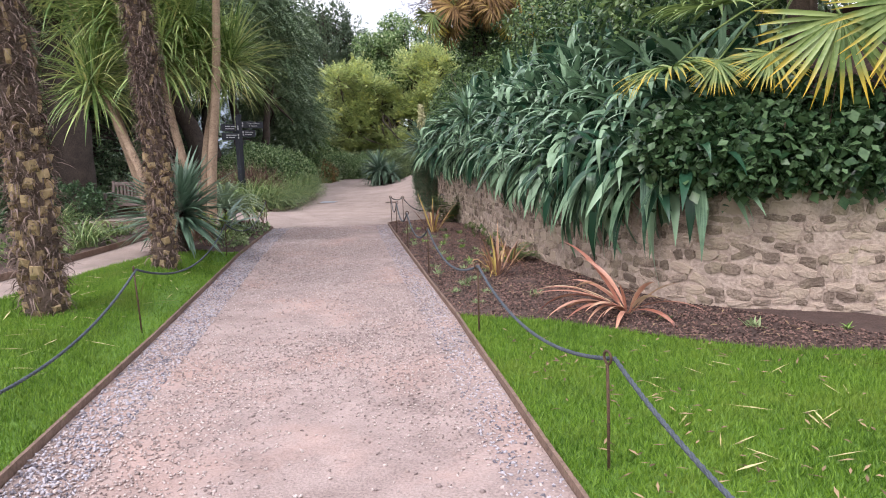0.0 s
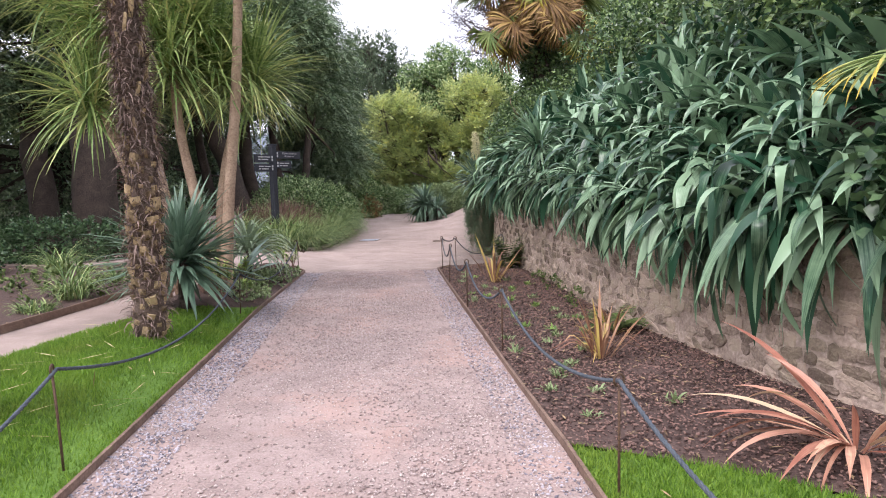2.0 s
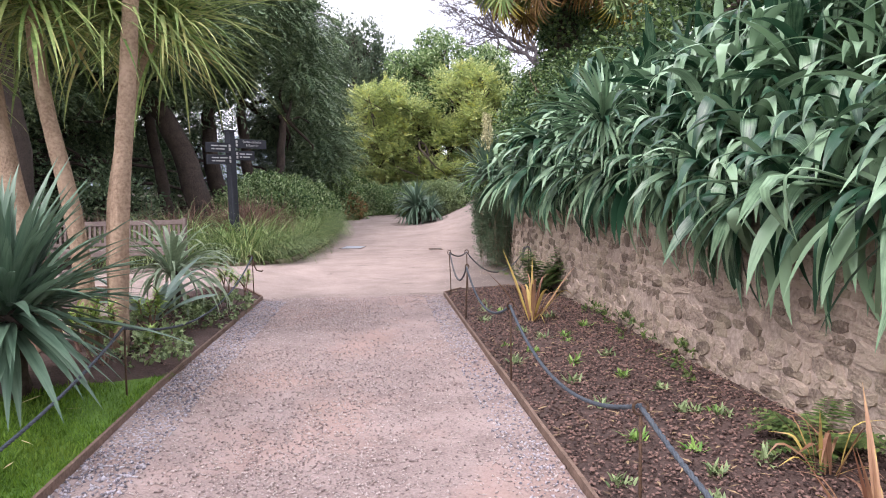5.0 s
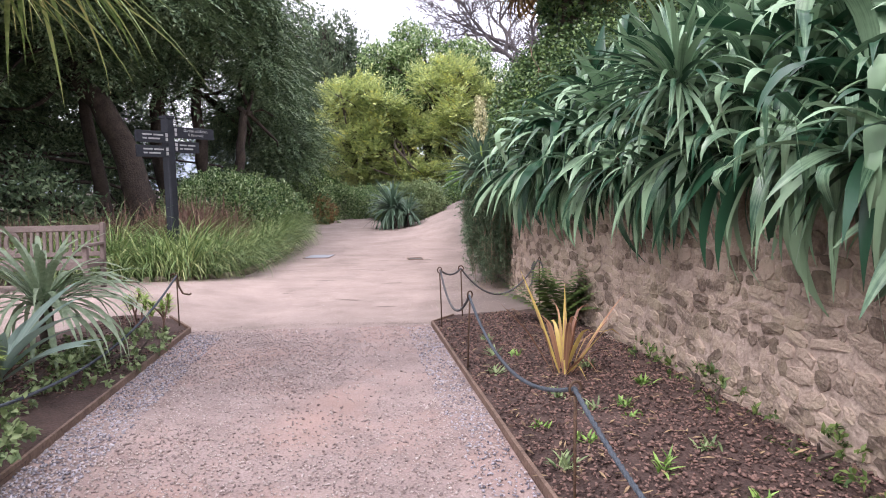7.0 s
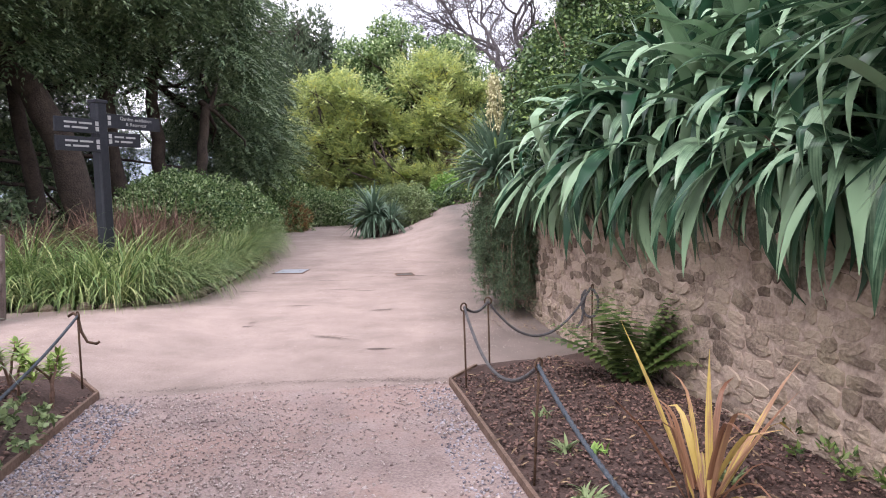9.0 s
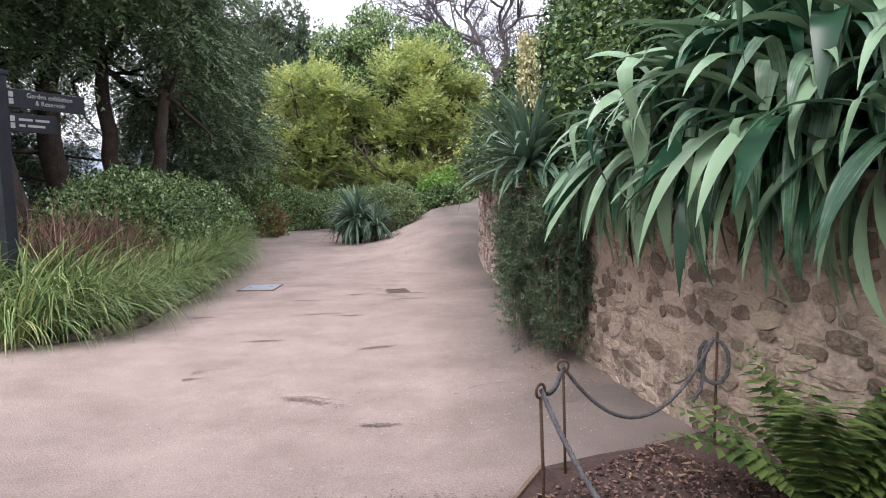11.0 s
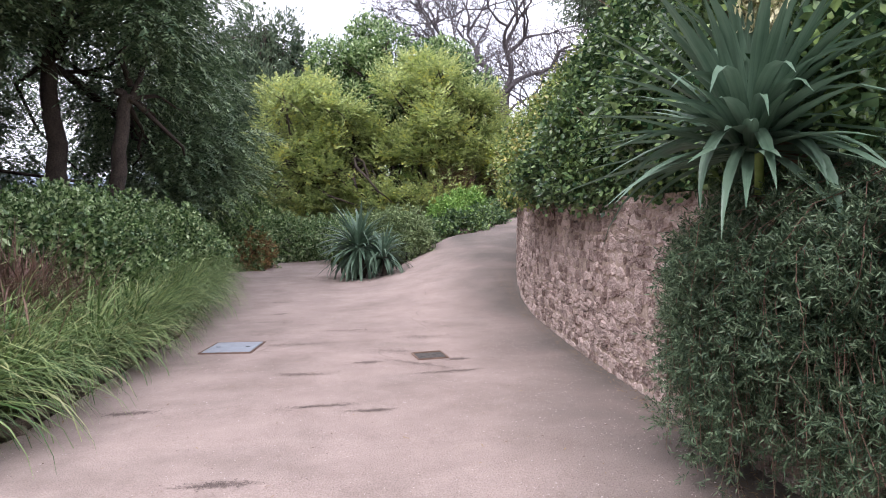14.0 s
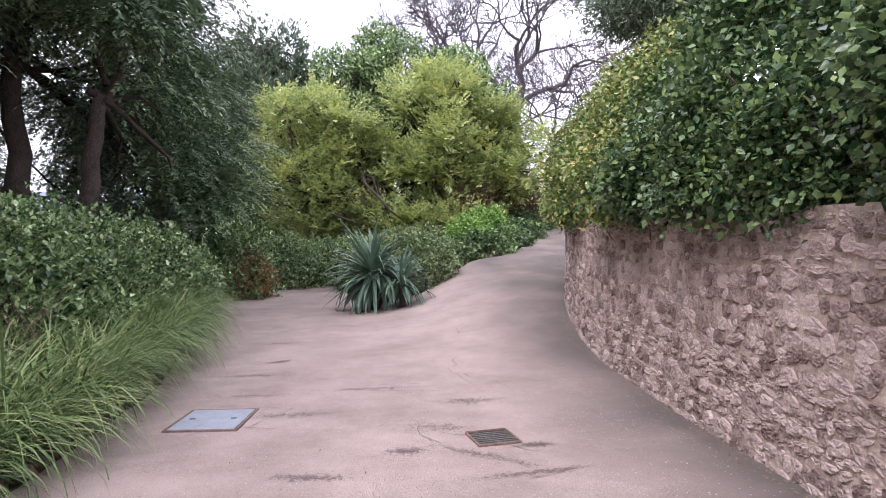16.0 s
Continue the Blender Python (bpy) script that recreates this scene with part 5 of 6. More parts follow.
def fan_mesh(mat, seed, length=0.68, half=118, droop=(20, 60), count=34):
    rng = np.random.default_rng(seed)
    az = np.radians(np.linspace(-half, half, count) + rng.normal(size=count) * 2)
    ln = length * (0.78 + 0.22 * np.cos(az * 0.7)) * rng.uniform(0.9, 1.05, count)
    co, faces = blade_arrays(np.zeros((count, 3)), az, rng.uniform(-2, 14, count), ln, np.full(count, 0.04), rng.uniform(*droop, count), 7, rng, 0.3, 0.1, 0.1, 2.2)
    return mesh_of("fan", [tuple(c) for c in co], [tuple(int(i) for i in f) for f in faces], mat)


FAN_GREEN = [fan_mesh(M_FAN, 141 + k) for k in range(3)]
FAN_YELLOW = [fan_mesh(M_FAN_YELLOW, 145 + k, 0.74, 105, (40, 85)) for k in range(3)]
FAN_HANG = [fan_mesh(M_FAN_YELLOW, 155 + k, 0.76, 100, (5, 40)) for k in range(3)]
FAN_DEAD = [fan_mesh(M_DEAD, 149 + k, 0.7, 100, (60, 110)) for k in range(3)]


def frond(parent, root, hub, kinds, rng, pitch, turn, scale=1.0, mat=None, roll=0.0):
    """A stalk from root to hub with a fan at its end; pitch: degrees that the fan tips down."""
    verts, faces = [], []
    a, b = Vector(root), Vector(hub)
    path = [a.lerp(b, t / 6) + Vector((0, 0, 0.14 * math.sin(math.pi * t / 6))) for t in range(7)]
    tube(verts, faces, path, [0.016 - 0.001 * k for k in range(7)], 5)
    stalk = mesh_object("stalk", verts, faces, mat or M_FAN, parent)
    shared("fan", kinds[int(rng.integers(len(kinds)))], pose(*hub, 0, 0, turn) @ pose(0, 0, 0, roll, pitch, 0) @ Matrix.Diagonal((scale, scale, scale, 1)), stalk)


def fan_palm(at, top, label, seed, r=0.17, crown=18, fibre=8000, boots=170, skirt=0, trunk_mat=None, big=0.95):
    rng = np.random.default_rng(seed)
    ob = thing("fan_palm", at, label, "palm tree", "fan palms")
    o, t3 = Vector(at), Vector(top) - Vector(at)
    verts, faces = [], []
    path = [t3 * t + Vector((0.04 * math.sin(5 * t), 0.04 * math.cos(4 * t), 0)) * min(1, 3 * t) for t in [k / 24 for k in range(25)]]
    tube(verts, faces, path, [r * (1.12 - 0.1 * min(1, k / 3)) * (1 + 0.05 * math.sin(k * 2.1)) for k in range(25)], 14)
    mesh_object("trunk", verts, faces, trunk_mat or M_TRUNK, ob, smooth_shade=True)

    def on(t, a, off):
        i = min(int(t * 24), 23)
        c = path[i].lerp(path[i + 1], t * 24 - i)
        return c + Vector((math.cos(a), math.sin(a), 0)) * (r + off)

    high = t3.length
    stub_line = min(0.95, 1.75 / high)
    for k in range(boots):
        low_part = k < boots * 0.55
        t = stub_line * (k + 0.5) / (boots * 0.55) if low_part else stub_line + (1 - stub_line) * (k - boots * 0.55) / (boots * 0.45)
        a = k * 2.399 + rng.normal() * 0.15
        s = rng.uniform(0.65, 1.15)
        wide, tall = (s * 1.05, s * rng.uniform(0.8, 1.3)) if low_part else (s * 0.5, s * rng.uniform(1.2, 2.2))
        shared("leaf_base", BOOT, Matrix.Translation(on(t, a, -0.015)) @ pose(0, 0, 0, rng.uniform(-14, 14), rng.uniform(-18, 18), math.degrees(a) - 90) @ Matrix.Diagonal((wide, s, tall, 1)), ob)
    if fibre:
        tt = rng.random(fibre) ** 0.8
        aa = rng.uniform(0, math.tau, fibre)
        base = np.array([on(t, a, -0.01) for t, a in zip(tt, aa)])
        co, fc = blade_arrays(base, aa + np.where(rng.random(fibre) < 0.5, 1.25, -1.25) + rng.normal(size=fibre) * 0.5, rng.uniform(-40, 60, fibre), rng.uniform(0.08, 0.26, fibre), rng.uniform(0.005, 0.016, fibre), rng.uniform(40, 150, fibre), 4, rng, 0.3, 0, 0.6)
        link_mesh("fibre", co, fc, 4, M_FIBRE, ob)
    for k in range(crown):
        a, e = k * 2.399, radians(rng.uniform(-5, 70))
        d = Vector((math.cos(a) * math.cos(e), math.sin(a) * math.cos(e), math.sin(e)))
        frond(ob, t3, t3 + d * rng.uniform(0.7, 0.95) * big, FAN_GREEN, rng, rng.uniform(15, 50) - math.degrees(e) * 0.3, math.degrees(a), big)
    for k in range(skirt):
        a = k * 2.399
        d = Vector((math.cos(a), math.sin(a), 0))
        hub = t3 + d * rng.uniform(0.7, 1.6) + Vector((0, 0, -rng.uniform(-0.2, 1.3)))
        frond(ob, t3 + Vector((0, 0, -0.2 - 0.02 * k)), hub, FAN_DEAD if k % 3 else FAN_YELLOW, rng, rng.uniform(45, 100), math.degrees(a) + rng.uniform(-40, 40), rng.uniform(0.8, 1.35), M_DEAD, rng.uniform(-45, 45))
    return ob


fan_palm((-3.62, 5.82, 0.06), (-3.85, 5.9, 4.9), "fan palm with shaggy brown trunk on the lawn", 151, 0.15)
fan_palm((-3.66, 8.5, 0.05), (-3.85, 8.75, 5.4), "fan palm with tan leaf stubs and brown fibre", 152, 0.13)
fan_palm((1.25, 20.4, 2.3), (1.2, 20.4, 6.4), "old fan palm with skirt of dead fronds", 153, 0.3, 22, 0, 10, 56, M_BARK, 1.5)
rng_ivy = np.random.default_rng(154)
tagged(foliage("ivy", [(1.25, 20.4, 3.2, 0.5, 0.5, 1.0), (1.22, 20.4, 4.8, 0.42, 0.42, 1.2)], 1300, 9, M_IVY, rng_ivy, (0.1, 0.075), 0.12), "dark ivy wrapped round the palm trunk", "ivy")


def low_palm():
    """A young fan palm on the bank whose fronds lean over the wall."""
    rng = np.random.default_rng(161)
    ob = thing("fan_palm", (3.9, 7.3, 1.9), "fan palm with yellow-tipped fronds leaning over wall", "palm tree", "fan palms")
    o = Vector((3.9, 7.3, 1.9))
    verts, faces = [], []
    limb(verts, faces, (0, 0, -0.4), (-0.1, -0.2, 1.1), 0.16, 0.14, rng, 0.03, 6, 10)
    mesh_object("trunk", verts, faces, M_TRUNK, ob, smooth_shade=True)
    root = Vector((-0.1, -0.2, 1.1))
    for hub, turn, pitch, yellow, s in (((2.3, 6.6, 2.2), 200, 18, True, 0.9), ((2.62, 6.3, 2.22), 245, 75, True, 0.5), ((3.42, 5.75, 2.5), 250, 84, True, 1.05), ((3.95, 5.6, 2.6), 262, 82, True, 1.1), ((3.0, 6.05, 2.25), 250, 70, True, 0.55), ((2.7, 6.5, 2.75), 205, 8, False, 1.0),
                                        ((3.3, 6.3, 3.1), 240, 15, False, 1.0), ((2.75, 7.2, 2.9), 180, 10, False, 1.0), ((4.6, 6.2, 3.1), 290, 30, False, 1.1), ((4.5, 5.5, 2.6), 285, 45, True, 1.1), ((3.3, 7.9, 3.6), 130, 5, False, 1.0), ((4.4, 8.0, 3.7), 60, 5, False, 1.0), ((3.8, 6.9, 3.9), 250, -30, False, 1.0)):
        frond(ob, root, tuple(Vector(hub) - o), (FAN_HANG if pitch > 60 else FAN_YELLOW) if yellow else FAN_GREEN, rng, pitch, turn, s)


low_palm()


def cabbage_palm(base, path, heads, r, label, seed):
    rng = np.random.default_rng(seed)
    ob = thing("cabbage_palm", base, label, "cabbage palm", "cabbage palms in the bed")
    eye = Vector((-0.6, 3.6, 1.44))
    draw = lambda p: eye + (Vector(p) - eye) * 0.835
    low = draw(base)
    o = Vector((low.x, low.y, ground_z(low.x, low.y) - 0.03))
    ob.matrix_basis = Matrix.Translation(o)
    pts = [Vector((0, 0, 0))] + [draw(p) - o for p in path[1:]]
    fine = []
    for a, b in zip(pts, pts[1:]):
        fine += [a.lerp(b, t / 5) for t in range(5)]
    fine = soften(fine + [pts[-1]], 4)
    verts, faces = [], []
    tube(verts, faces, fine, [1.15 * r * (1.25 - 0.45 * k / len(fine)) * (1 + 0.04 * math.sin(k * 2.7)) for k in range(len(fine))], 12)
    mesh_object("trunk", verts, faces, M_CORDBARK, ob, smooth_shade=True)
    for h in heads:
        c = np.array(draw(h) - o)
        n = 320
        base_n = c + rng.normal(size=(n, 3)) * np.array([0.05, 0.05, 0.12])
        rise = rng.uniform(-35, 85, n)
        droop = np.where(rise > 30, rng.uniform(15, 75, n), rng.uniform(20, 60, n))
        co, fc = blade_arrays(base_n, rng.uniform(0, math.tau, n), rise, rng.uniform(0.95, 1.5, n), rng.uniform(0.024, 0.038, n), droop, 7, rng, 0.25)
        link_mesh("foliage", co, fc, 4, M_CORDY, ob)


CORD = "cabbage palm with corky tan trunk and spiky leaf head"
g0 = -0.05
cabbage_palm((-4.74, 12.95, g0), [(-4.74, 12.95, g0), (-4.62, 12.95, 1.2), (-4.4, 13.0, 2.9), (-4.28, 13.0, 4.4), (-4.2, 13.0, 5.6)], [(-4.2, 13.0, 5.7)], 0.06, CORD, 171)
cabbage_palm((-4.95, 13.3, g0), [(-4.95, 13.3, g0), (-4.95, 13.4, 1.3), (-4.75, 13.7, 2.6), (-4.45, 14.0, 3.6)], [(-4.42, 14.0, 3.4)], 0.05, CORD, 172)
cabbage_palm((-5.1, 13.1, g0), [(-5.1, 13.1, g0), (-5.2, 13.1, 1.2), (-5.45, 13.1, 2.4), (-5.5, 13.1, 3.6)], [(-5.5, 13.1, 3.45), (-5.15, 13.4, 4.3), (-4.95, 13.6, 3.5)], 0.06, CORD, 173)
cabbage_palm((-5.45, 12.9, g0), [(-5.45, 12.9, g0), (-5.7, 12.9, 1.2), (-5.95, 13.0, 2.4), (-6.1, 13.1, 4.0), (-6.2, 13.1, 4.6)], [(-6.2, 13.1, 4.5), (-5.85, 13.0, 3.9)], 0.085, CORD, 174)
cabbage_palm((-5.5, 12.4, g0), [(-5.5, 12.4, g0), (-5.8, 12.5, 1.0), (-6.4, 12.8, 2.2), (-6.85, 13.0, 2.95)], [(-6.9, 13.0, 2.95)], 0.055, CORD, 175)
cabbage_palm((-5.9, 13.2, g0), [(-5.9, 13.2, g0), (-6.6, 13.4, 2.0), (-7.4, 13.6, 4.4), (-7.5, 13.6, 5.0)], [(-7.5, 13.6, 5.1), (-6.9, 13.4, 4.2)], 0.07, CORD, 176)


def flower_spike(at, low, high, label):
    """An upright yucca bloom: a stout stalk with side stems of hanging cream bells."""
    rng = np.random.default_rng(181)
    ob = thing("flower_spike", at, label, "flower head")
    stem(ob, (0.05, 0.05, -0.25), (0, 0, high), 0.022, 0.008, M_SPURGE, "stem", 5, 0.02)
    for k in range(34):
        t = k / 33
        a, z = k * 2.399, low + (high - low) * t
        reach = 0.12 * (1 - 0.5 * t)
        tip = Vector((reach * math.cos(a), reach * math.sin(a), z + 0.02))
        twig = stem(ob, (0, 0, z - 0.02), tip, 0.005, 0.003, M_SPURGE, "side_stem", 20 + k, 0.05, 5)
        n = 70
        f = rng.random(n)
        pos = np.outer(f, np.array(tip)) + np.outer(1 - f, np.array([0, 0, z - 0.02])) + rng.normal(size=(n, 3)) * 0.022
        co, fc = leaf_arrays(pos, rng.normal(size=(n, 3)) * 0.5 - np.array([0, 0, 1.0]), rng.uniform(0.03, 0.048, n), np.full(n, 0.02), rng)
        link_mesh("flower", co, fc, 3, M_BELL, twig)


flower_spike((-0.5, 18.6, 1.5), 0.52, 1.17, "cream yellow flower spike rising from the wall yucca")


# ---- rope barriers ----
def barrier_post(x, y, high, label, rng):
    ob = thing("barrier_post", (x, y, ground_z(x, y)), label, "barrier post", "rope barrier posts", rng.uniform(0, 180))
    verts, faces = [], []
    lean = rng.normal(size=2) * 0.012
    tube(verts, faces, [(0, 0, -0.15), (lean[0] * 0.5, lean[1] * 0.5, high * 0.5), (lean[0], lean[1], high - 0.02)], 0.0075, 8)
    mesh_object("rod", verts, faces, M_IRON, ob, smooth_shade=True)
    verts, faces = [], []
    ring = [(lean[0] + 0.03 * math.sin(a), lean[1], high + 0.012 - 0.03 * math.cos(a)) for a in [math.tau * k / 16 * 0.92 for k in range(17)]]
    tube(verts, faces, ring, 0.0065, 7)
    mesh_object("eye", verts, faces, M_IRON, ob, smooth_shade=True)
    return Vector((x + lean[0], y + lean[1], ground_z(x, y) + high + 0.01))


def rope(points, sags, mat, label, r=0.0095):
    """Three strands laid round a line that hangs between the posts."""
    line = []
    for (a, b), sag in zip(zip(points, points[1:]), sags):
        n = max(8, int((b - a).length / 0.022))
        line += [a.lerp(b, t / n) - Vector((0, 0, sag * 4 * (t / n) * (1 - t / n))) for t in range(n)]
    line.append(points[-1])
    verts, faces = [], []
    for k in range(3):
        path, run = [], 0.0
        for i, p in enumerate(line):
            if i:
                run += (p - line[i - 1]).length
            d = (line[min(i + 1, len(line) - 1)] - line[max(i - 1, 0)]).normalized()
            a = d.cross(Vector((0, 0, 1))).normalized()
            b = d.cross(a)
            w = run * math.tau / 0.11 + k * math.tau / 3
            path.append(p + (a * math.cos(w) + b * math.sin(w)) * r * 0.6)
        tube(verts, faces, path, r * 0.72, 5)
    ob = mesh_object("rope", verts, faces, mat, smooth_shade=True)
    return tagged(ob, label, "rope", "barrier ropes")


def barriers():
    rng = np.random.default_rng(201)
    tops = [barrier_post(x, y, h, "thin rusty iron barrier post with ring eye", rng) for x, y, h in ((1.2, 0.1, 0.58), (0.75, 2.87, 0.57), (0.29, 5.45, 0.6), (-0.19, 8.42, 0.62), (-0.58, 10.78, 0.64), (-0.95, 13.4, 0.63), (-1.16, 15.06, 0.64), (-0.92, 15.64, 0.59), (0.03, 15.95, 0.64))]
    rope(tops[:6], (0.22, 0.2, 0.22, 0.24, 0.24), M_ROPE, "blue-grey twisted rope sagging between iron posts")
    rope(tops[5:], (0.26, 0.06, 0.36), M_ROPE_PALE, "weathered dark grey twisted rope sagging between posts")
    end = tops[-1]
    loop = [end + Vector((0.06 * math.sin(a) - 0.01, -0.06 * math.sin(a) - 0.02, -0.13 + 0.13 * math.cos(a))) for a in [math.tau * k / 12 for k in range(12)]] + [end + Vector((-0.08, -0.02, -0.28)), end + Vector((-0.13, -0.02, -0.36))]
    rope(loop, [0.0] * 13, M_ROPE_PALE, "knotted loop of dark grey rope end")
    left = [barrier_post(x, y, h, "thin rusty iron barrier post with ring eye", rng) for x, y, h in ((-2.2, 1.9, 0.58), (-2.72, 5.7, 0.6), (-3.52, 10.5, 0.56), (-4.1, 15.25, 0.6))]
    rope(left, (0.3, 0.3, 0.34), M_ROPE, "dark blue-grey rope sagging along lawn edge", 0.0095)
    e = left[-1]
    verts, faces = [], []
    tube(verts, faces, [e + Vector((-0.07, 0, 0.0)), e + Vector((-0.03, 0, 0.025)), e, e + Vector((0.02, 0, -0.12)), e + Vector((0.06, 0, -0.2)), e + Vector((0.13, 0, -0.215)), e + Vector((0.15, 0, -0.2))], 0.011, 7)
    tagged(mesh_object("rope_hook", verts, faces, M_IRON, smooth_shade=True), "curled black iron hook holding the rope end", "hook")


barriers()


# ---- bench and signpost ----
def bench():
    ob = thing("bench", (-7.45, 17.55, ground_z(-7.45, 17.55)), "weathered grey-brown teak garden bench with slatted back", "bench", "", 4.0)
    half = 1.28

    def piece(name, size, at, tilt=0.0, label=""):
        bm = bmesh.new()
        box(bm, size, pose(*at, tilt, 0, 0))
        return part(name, bm, M_TEAK, ob, label)

    for x in (-half, half):
        piece("leg", (0.07, 0.07, 0.64), (x, -0.48, 0.32))
        piece("leg", (0.07, 0.07, 0.96), (x, 0.06, 0.48), -6)
        piece("armrest", (0.08, 0.62, 0.04), (x, -0.24, 0.66))
        piece("side_rail", (0.04, 0.5, 0.08), (x, -0.22, 0.38))
    piece("front_rail", (2 * half, 0.04, 0.09), (0, -0.47, 0.37))
    piece("top_rail", (2 * half - 0.06, 0.045, 0.09), (0, 0.1, 0.88), -6)
    piece("lower_rail", (2 * half - 0.06, 0.045, 0.07), (0, 0.05, 0.5), -6)
    for k in range(5):
        piece("seat_slat", (2 * half - 0.05, 0.085, 0.022), (0, -0.44 + 0.105 * k, 0.425))
    for k in range(27):
        x = -half + 0.1 + k * (2 * half - 0.2) / 26
        if abs(x) > 0.12:
            piece("back_slat", (0.045, 0.02, 0.34), (x, 0.075, 0.69), -6)
    bm = bmesh.new()
    ring = [(0.085 * math.cos(a), 0.15 * math.sin(a)) for a in [math.tau * k / 20 for k in range(20)]]
    outer = [bm.verts.new((x * 1.35, -0.014, z * 1.12)) for x, z in ring]
    inner = [bm.verts.new((x * 0.75, -0.014, z * 0.8)) for x, z in ring]
    rim = [bm.faces.new((outer[k], outer[(k + 1) % 20], inner[(k + 1) % 20], inner[k])) for k in range(20)]
    moved = bmesh.ops.extrude_face_region(bm, geom=rim)
    bmesh.ops.translate(bm, vec=(0, 0.028, 0), verts=[g for g in moved["geom"] if isinstance(g, bmesh.types.BMVert)])
    bmesh.ops.transform(bm, matrix=pose(0, 0.075, 0.69, -6), verts=bm.verts)
    part("carved_oval", bm, M_TEAK, ob)


bench()


def signpost():
    x, y = -6.0, 19.85
    z0 = ground_z(x, y)
    ob = thing("signpost", (x, y, z0), "dark grey fingerpost with four pointing boards", "signpost", "", 62.0)
    bm = bmesh.new()
    box(bm, (0.17, 0.17, 2.9), pose(0, 0, 1.42))
    part("post", bm, M_SIGN, ob)
    bm = bmesh.new()
    box(bm, (0.19, 0.19, 0.05), pose(0, 0, 2.88))
    part("cap", bm, M_SIGN, ob)

    def line(words, at, size, board):
        """One line of lettering, readable from the board's front."""
        data = bpy.data.curves.new("lettering", "FONT")
        data.body, data.size, data.align_x, data.extrude = words, size, "CENTER", 0.001
        data.materials.append(M_LETTER)
        text = new("lettering", data)
        text.parent = board
        text.matrix_basis = pose(*at, 90, 0, 0)
        text["label"] = "white lettering"

    for length, z, words in ((0.92, 2.62, ("Garden exhibition", "& Reservoir")), (0.55, 2.36, ()), (-0.66, 2.52, ()), (-0.66, 2.27, ())):
        s, long = (1 if length > 0 else -1), abs(length)
        mid = s * (long / 2 + 0.06)
        bm = bmesh.new()
        box(bm, (long, 0.03, 0.2), pose(mid, -0.075, z))
        board = part("finger_board", bm, M_SIGN, ob)
        for r, text in enumerate(words):
            line(text, (mid + 0.03, -0.092, z + 0.02 - 0.075 * r), 0.075, board)
        if not words:
            for r, parts in enumerate(((0.28, 0.3), (0.12, 0.36))):
                at_x = mid - 0.3 * long
                for w in parts:
                    bm = bmesh.new()
                    box(bm, (w * long, 0.004, 0.026), pose(at_x + w * long / 2, -0.092, z + 0.035 - 0.065 * r))
                    part("lettering", bm, M_LETTER, board, "small white lettering")
                    at_x += w * long + 0.03
        for k in range(2):
            bm = bmesh.new()
            box(bm, (0.05, 0.004, 0.06), pose(s * 0.1, -0.092, z + 0.04 - 0.075 * k))
            part("symbol", bm, M_LETTER, board, "white pictogram square")


signpost()


# ---- covers in the path ----
def covers():
    x, y = -4.12, 23.75
    z = ground_z(x, y)
    ob = thing("manhole_cover", (x, y, z), "pale worn steel manhole cover in sandy path", "manhole cover", "", -4.0)
    bm = bmesh.new()
    box(bm, (0.56, 0.62, 0.02), pose(0, 0, 0.0))
    part("plate", bm, M_STEEL, ob)
    for sx, sy, px, py in ((0.62, 0.02, 0, 0.33), (0.62, 0.02, 0, -0.33), (0.02, 0.66, 0.30, 0), (0.02, 0.66, -0.30, 0)):
        bm = bmesh.new()
        box(bm, (sx, sy, 0.02), pose(px, py, -0.001))
        part("frame_bar", bm, M_EDGE, ob, "rusty iron frame")
    for px in (-0.18, 0.18):
        bm = bmesh.new()
        box(bm, (0.05, 0.02, 0.006), pose(px, 0, 0.011))
        part("key_slot", bm, M_HOLE, ob, "dark key slot")
    x, y = -1.78, 22.9
    ob = thing("drain_grate", (x, y, ground_z(x, y)), "dark iron drain grate set in sandy path", "drain", "", 10.0)
    bm = bmesh.new()
    box(bm, (0.32, 0.36, 0.012), pose(0, 0, -0.006))
    part("pit", bm, M_HOLE, ob, "dark opening")
    for sx, sy, px, py in ((0.34, 0.014, 0, 0.18), (0.34, 0.014, 0, -0.18), (0.014, 0.36, 0.165, 0), (0.014, 0.36, -0.165, 0)):
        bm = bmesh.new()
        box(bm, (sx, sy, 0.03), pose(px, py, 0.0))
        part("frame_bar", bm, M_EDGE, ob, "rusty worn rim")
    for k in range(7):
        bm = bmesh.new()
        box(bm, (0.32, 0.018, 0.014), pose(0, -0.135 + 0.045 * k, -0.002))
        part("grate_bar", bm, M_DRAIN, ob)


covers()


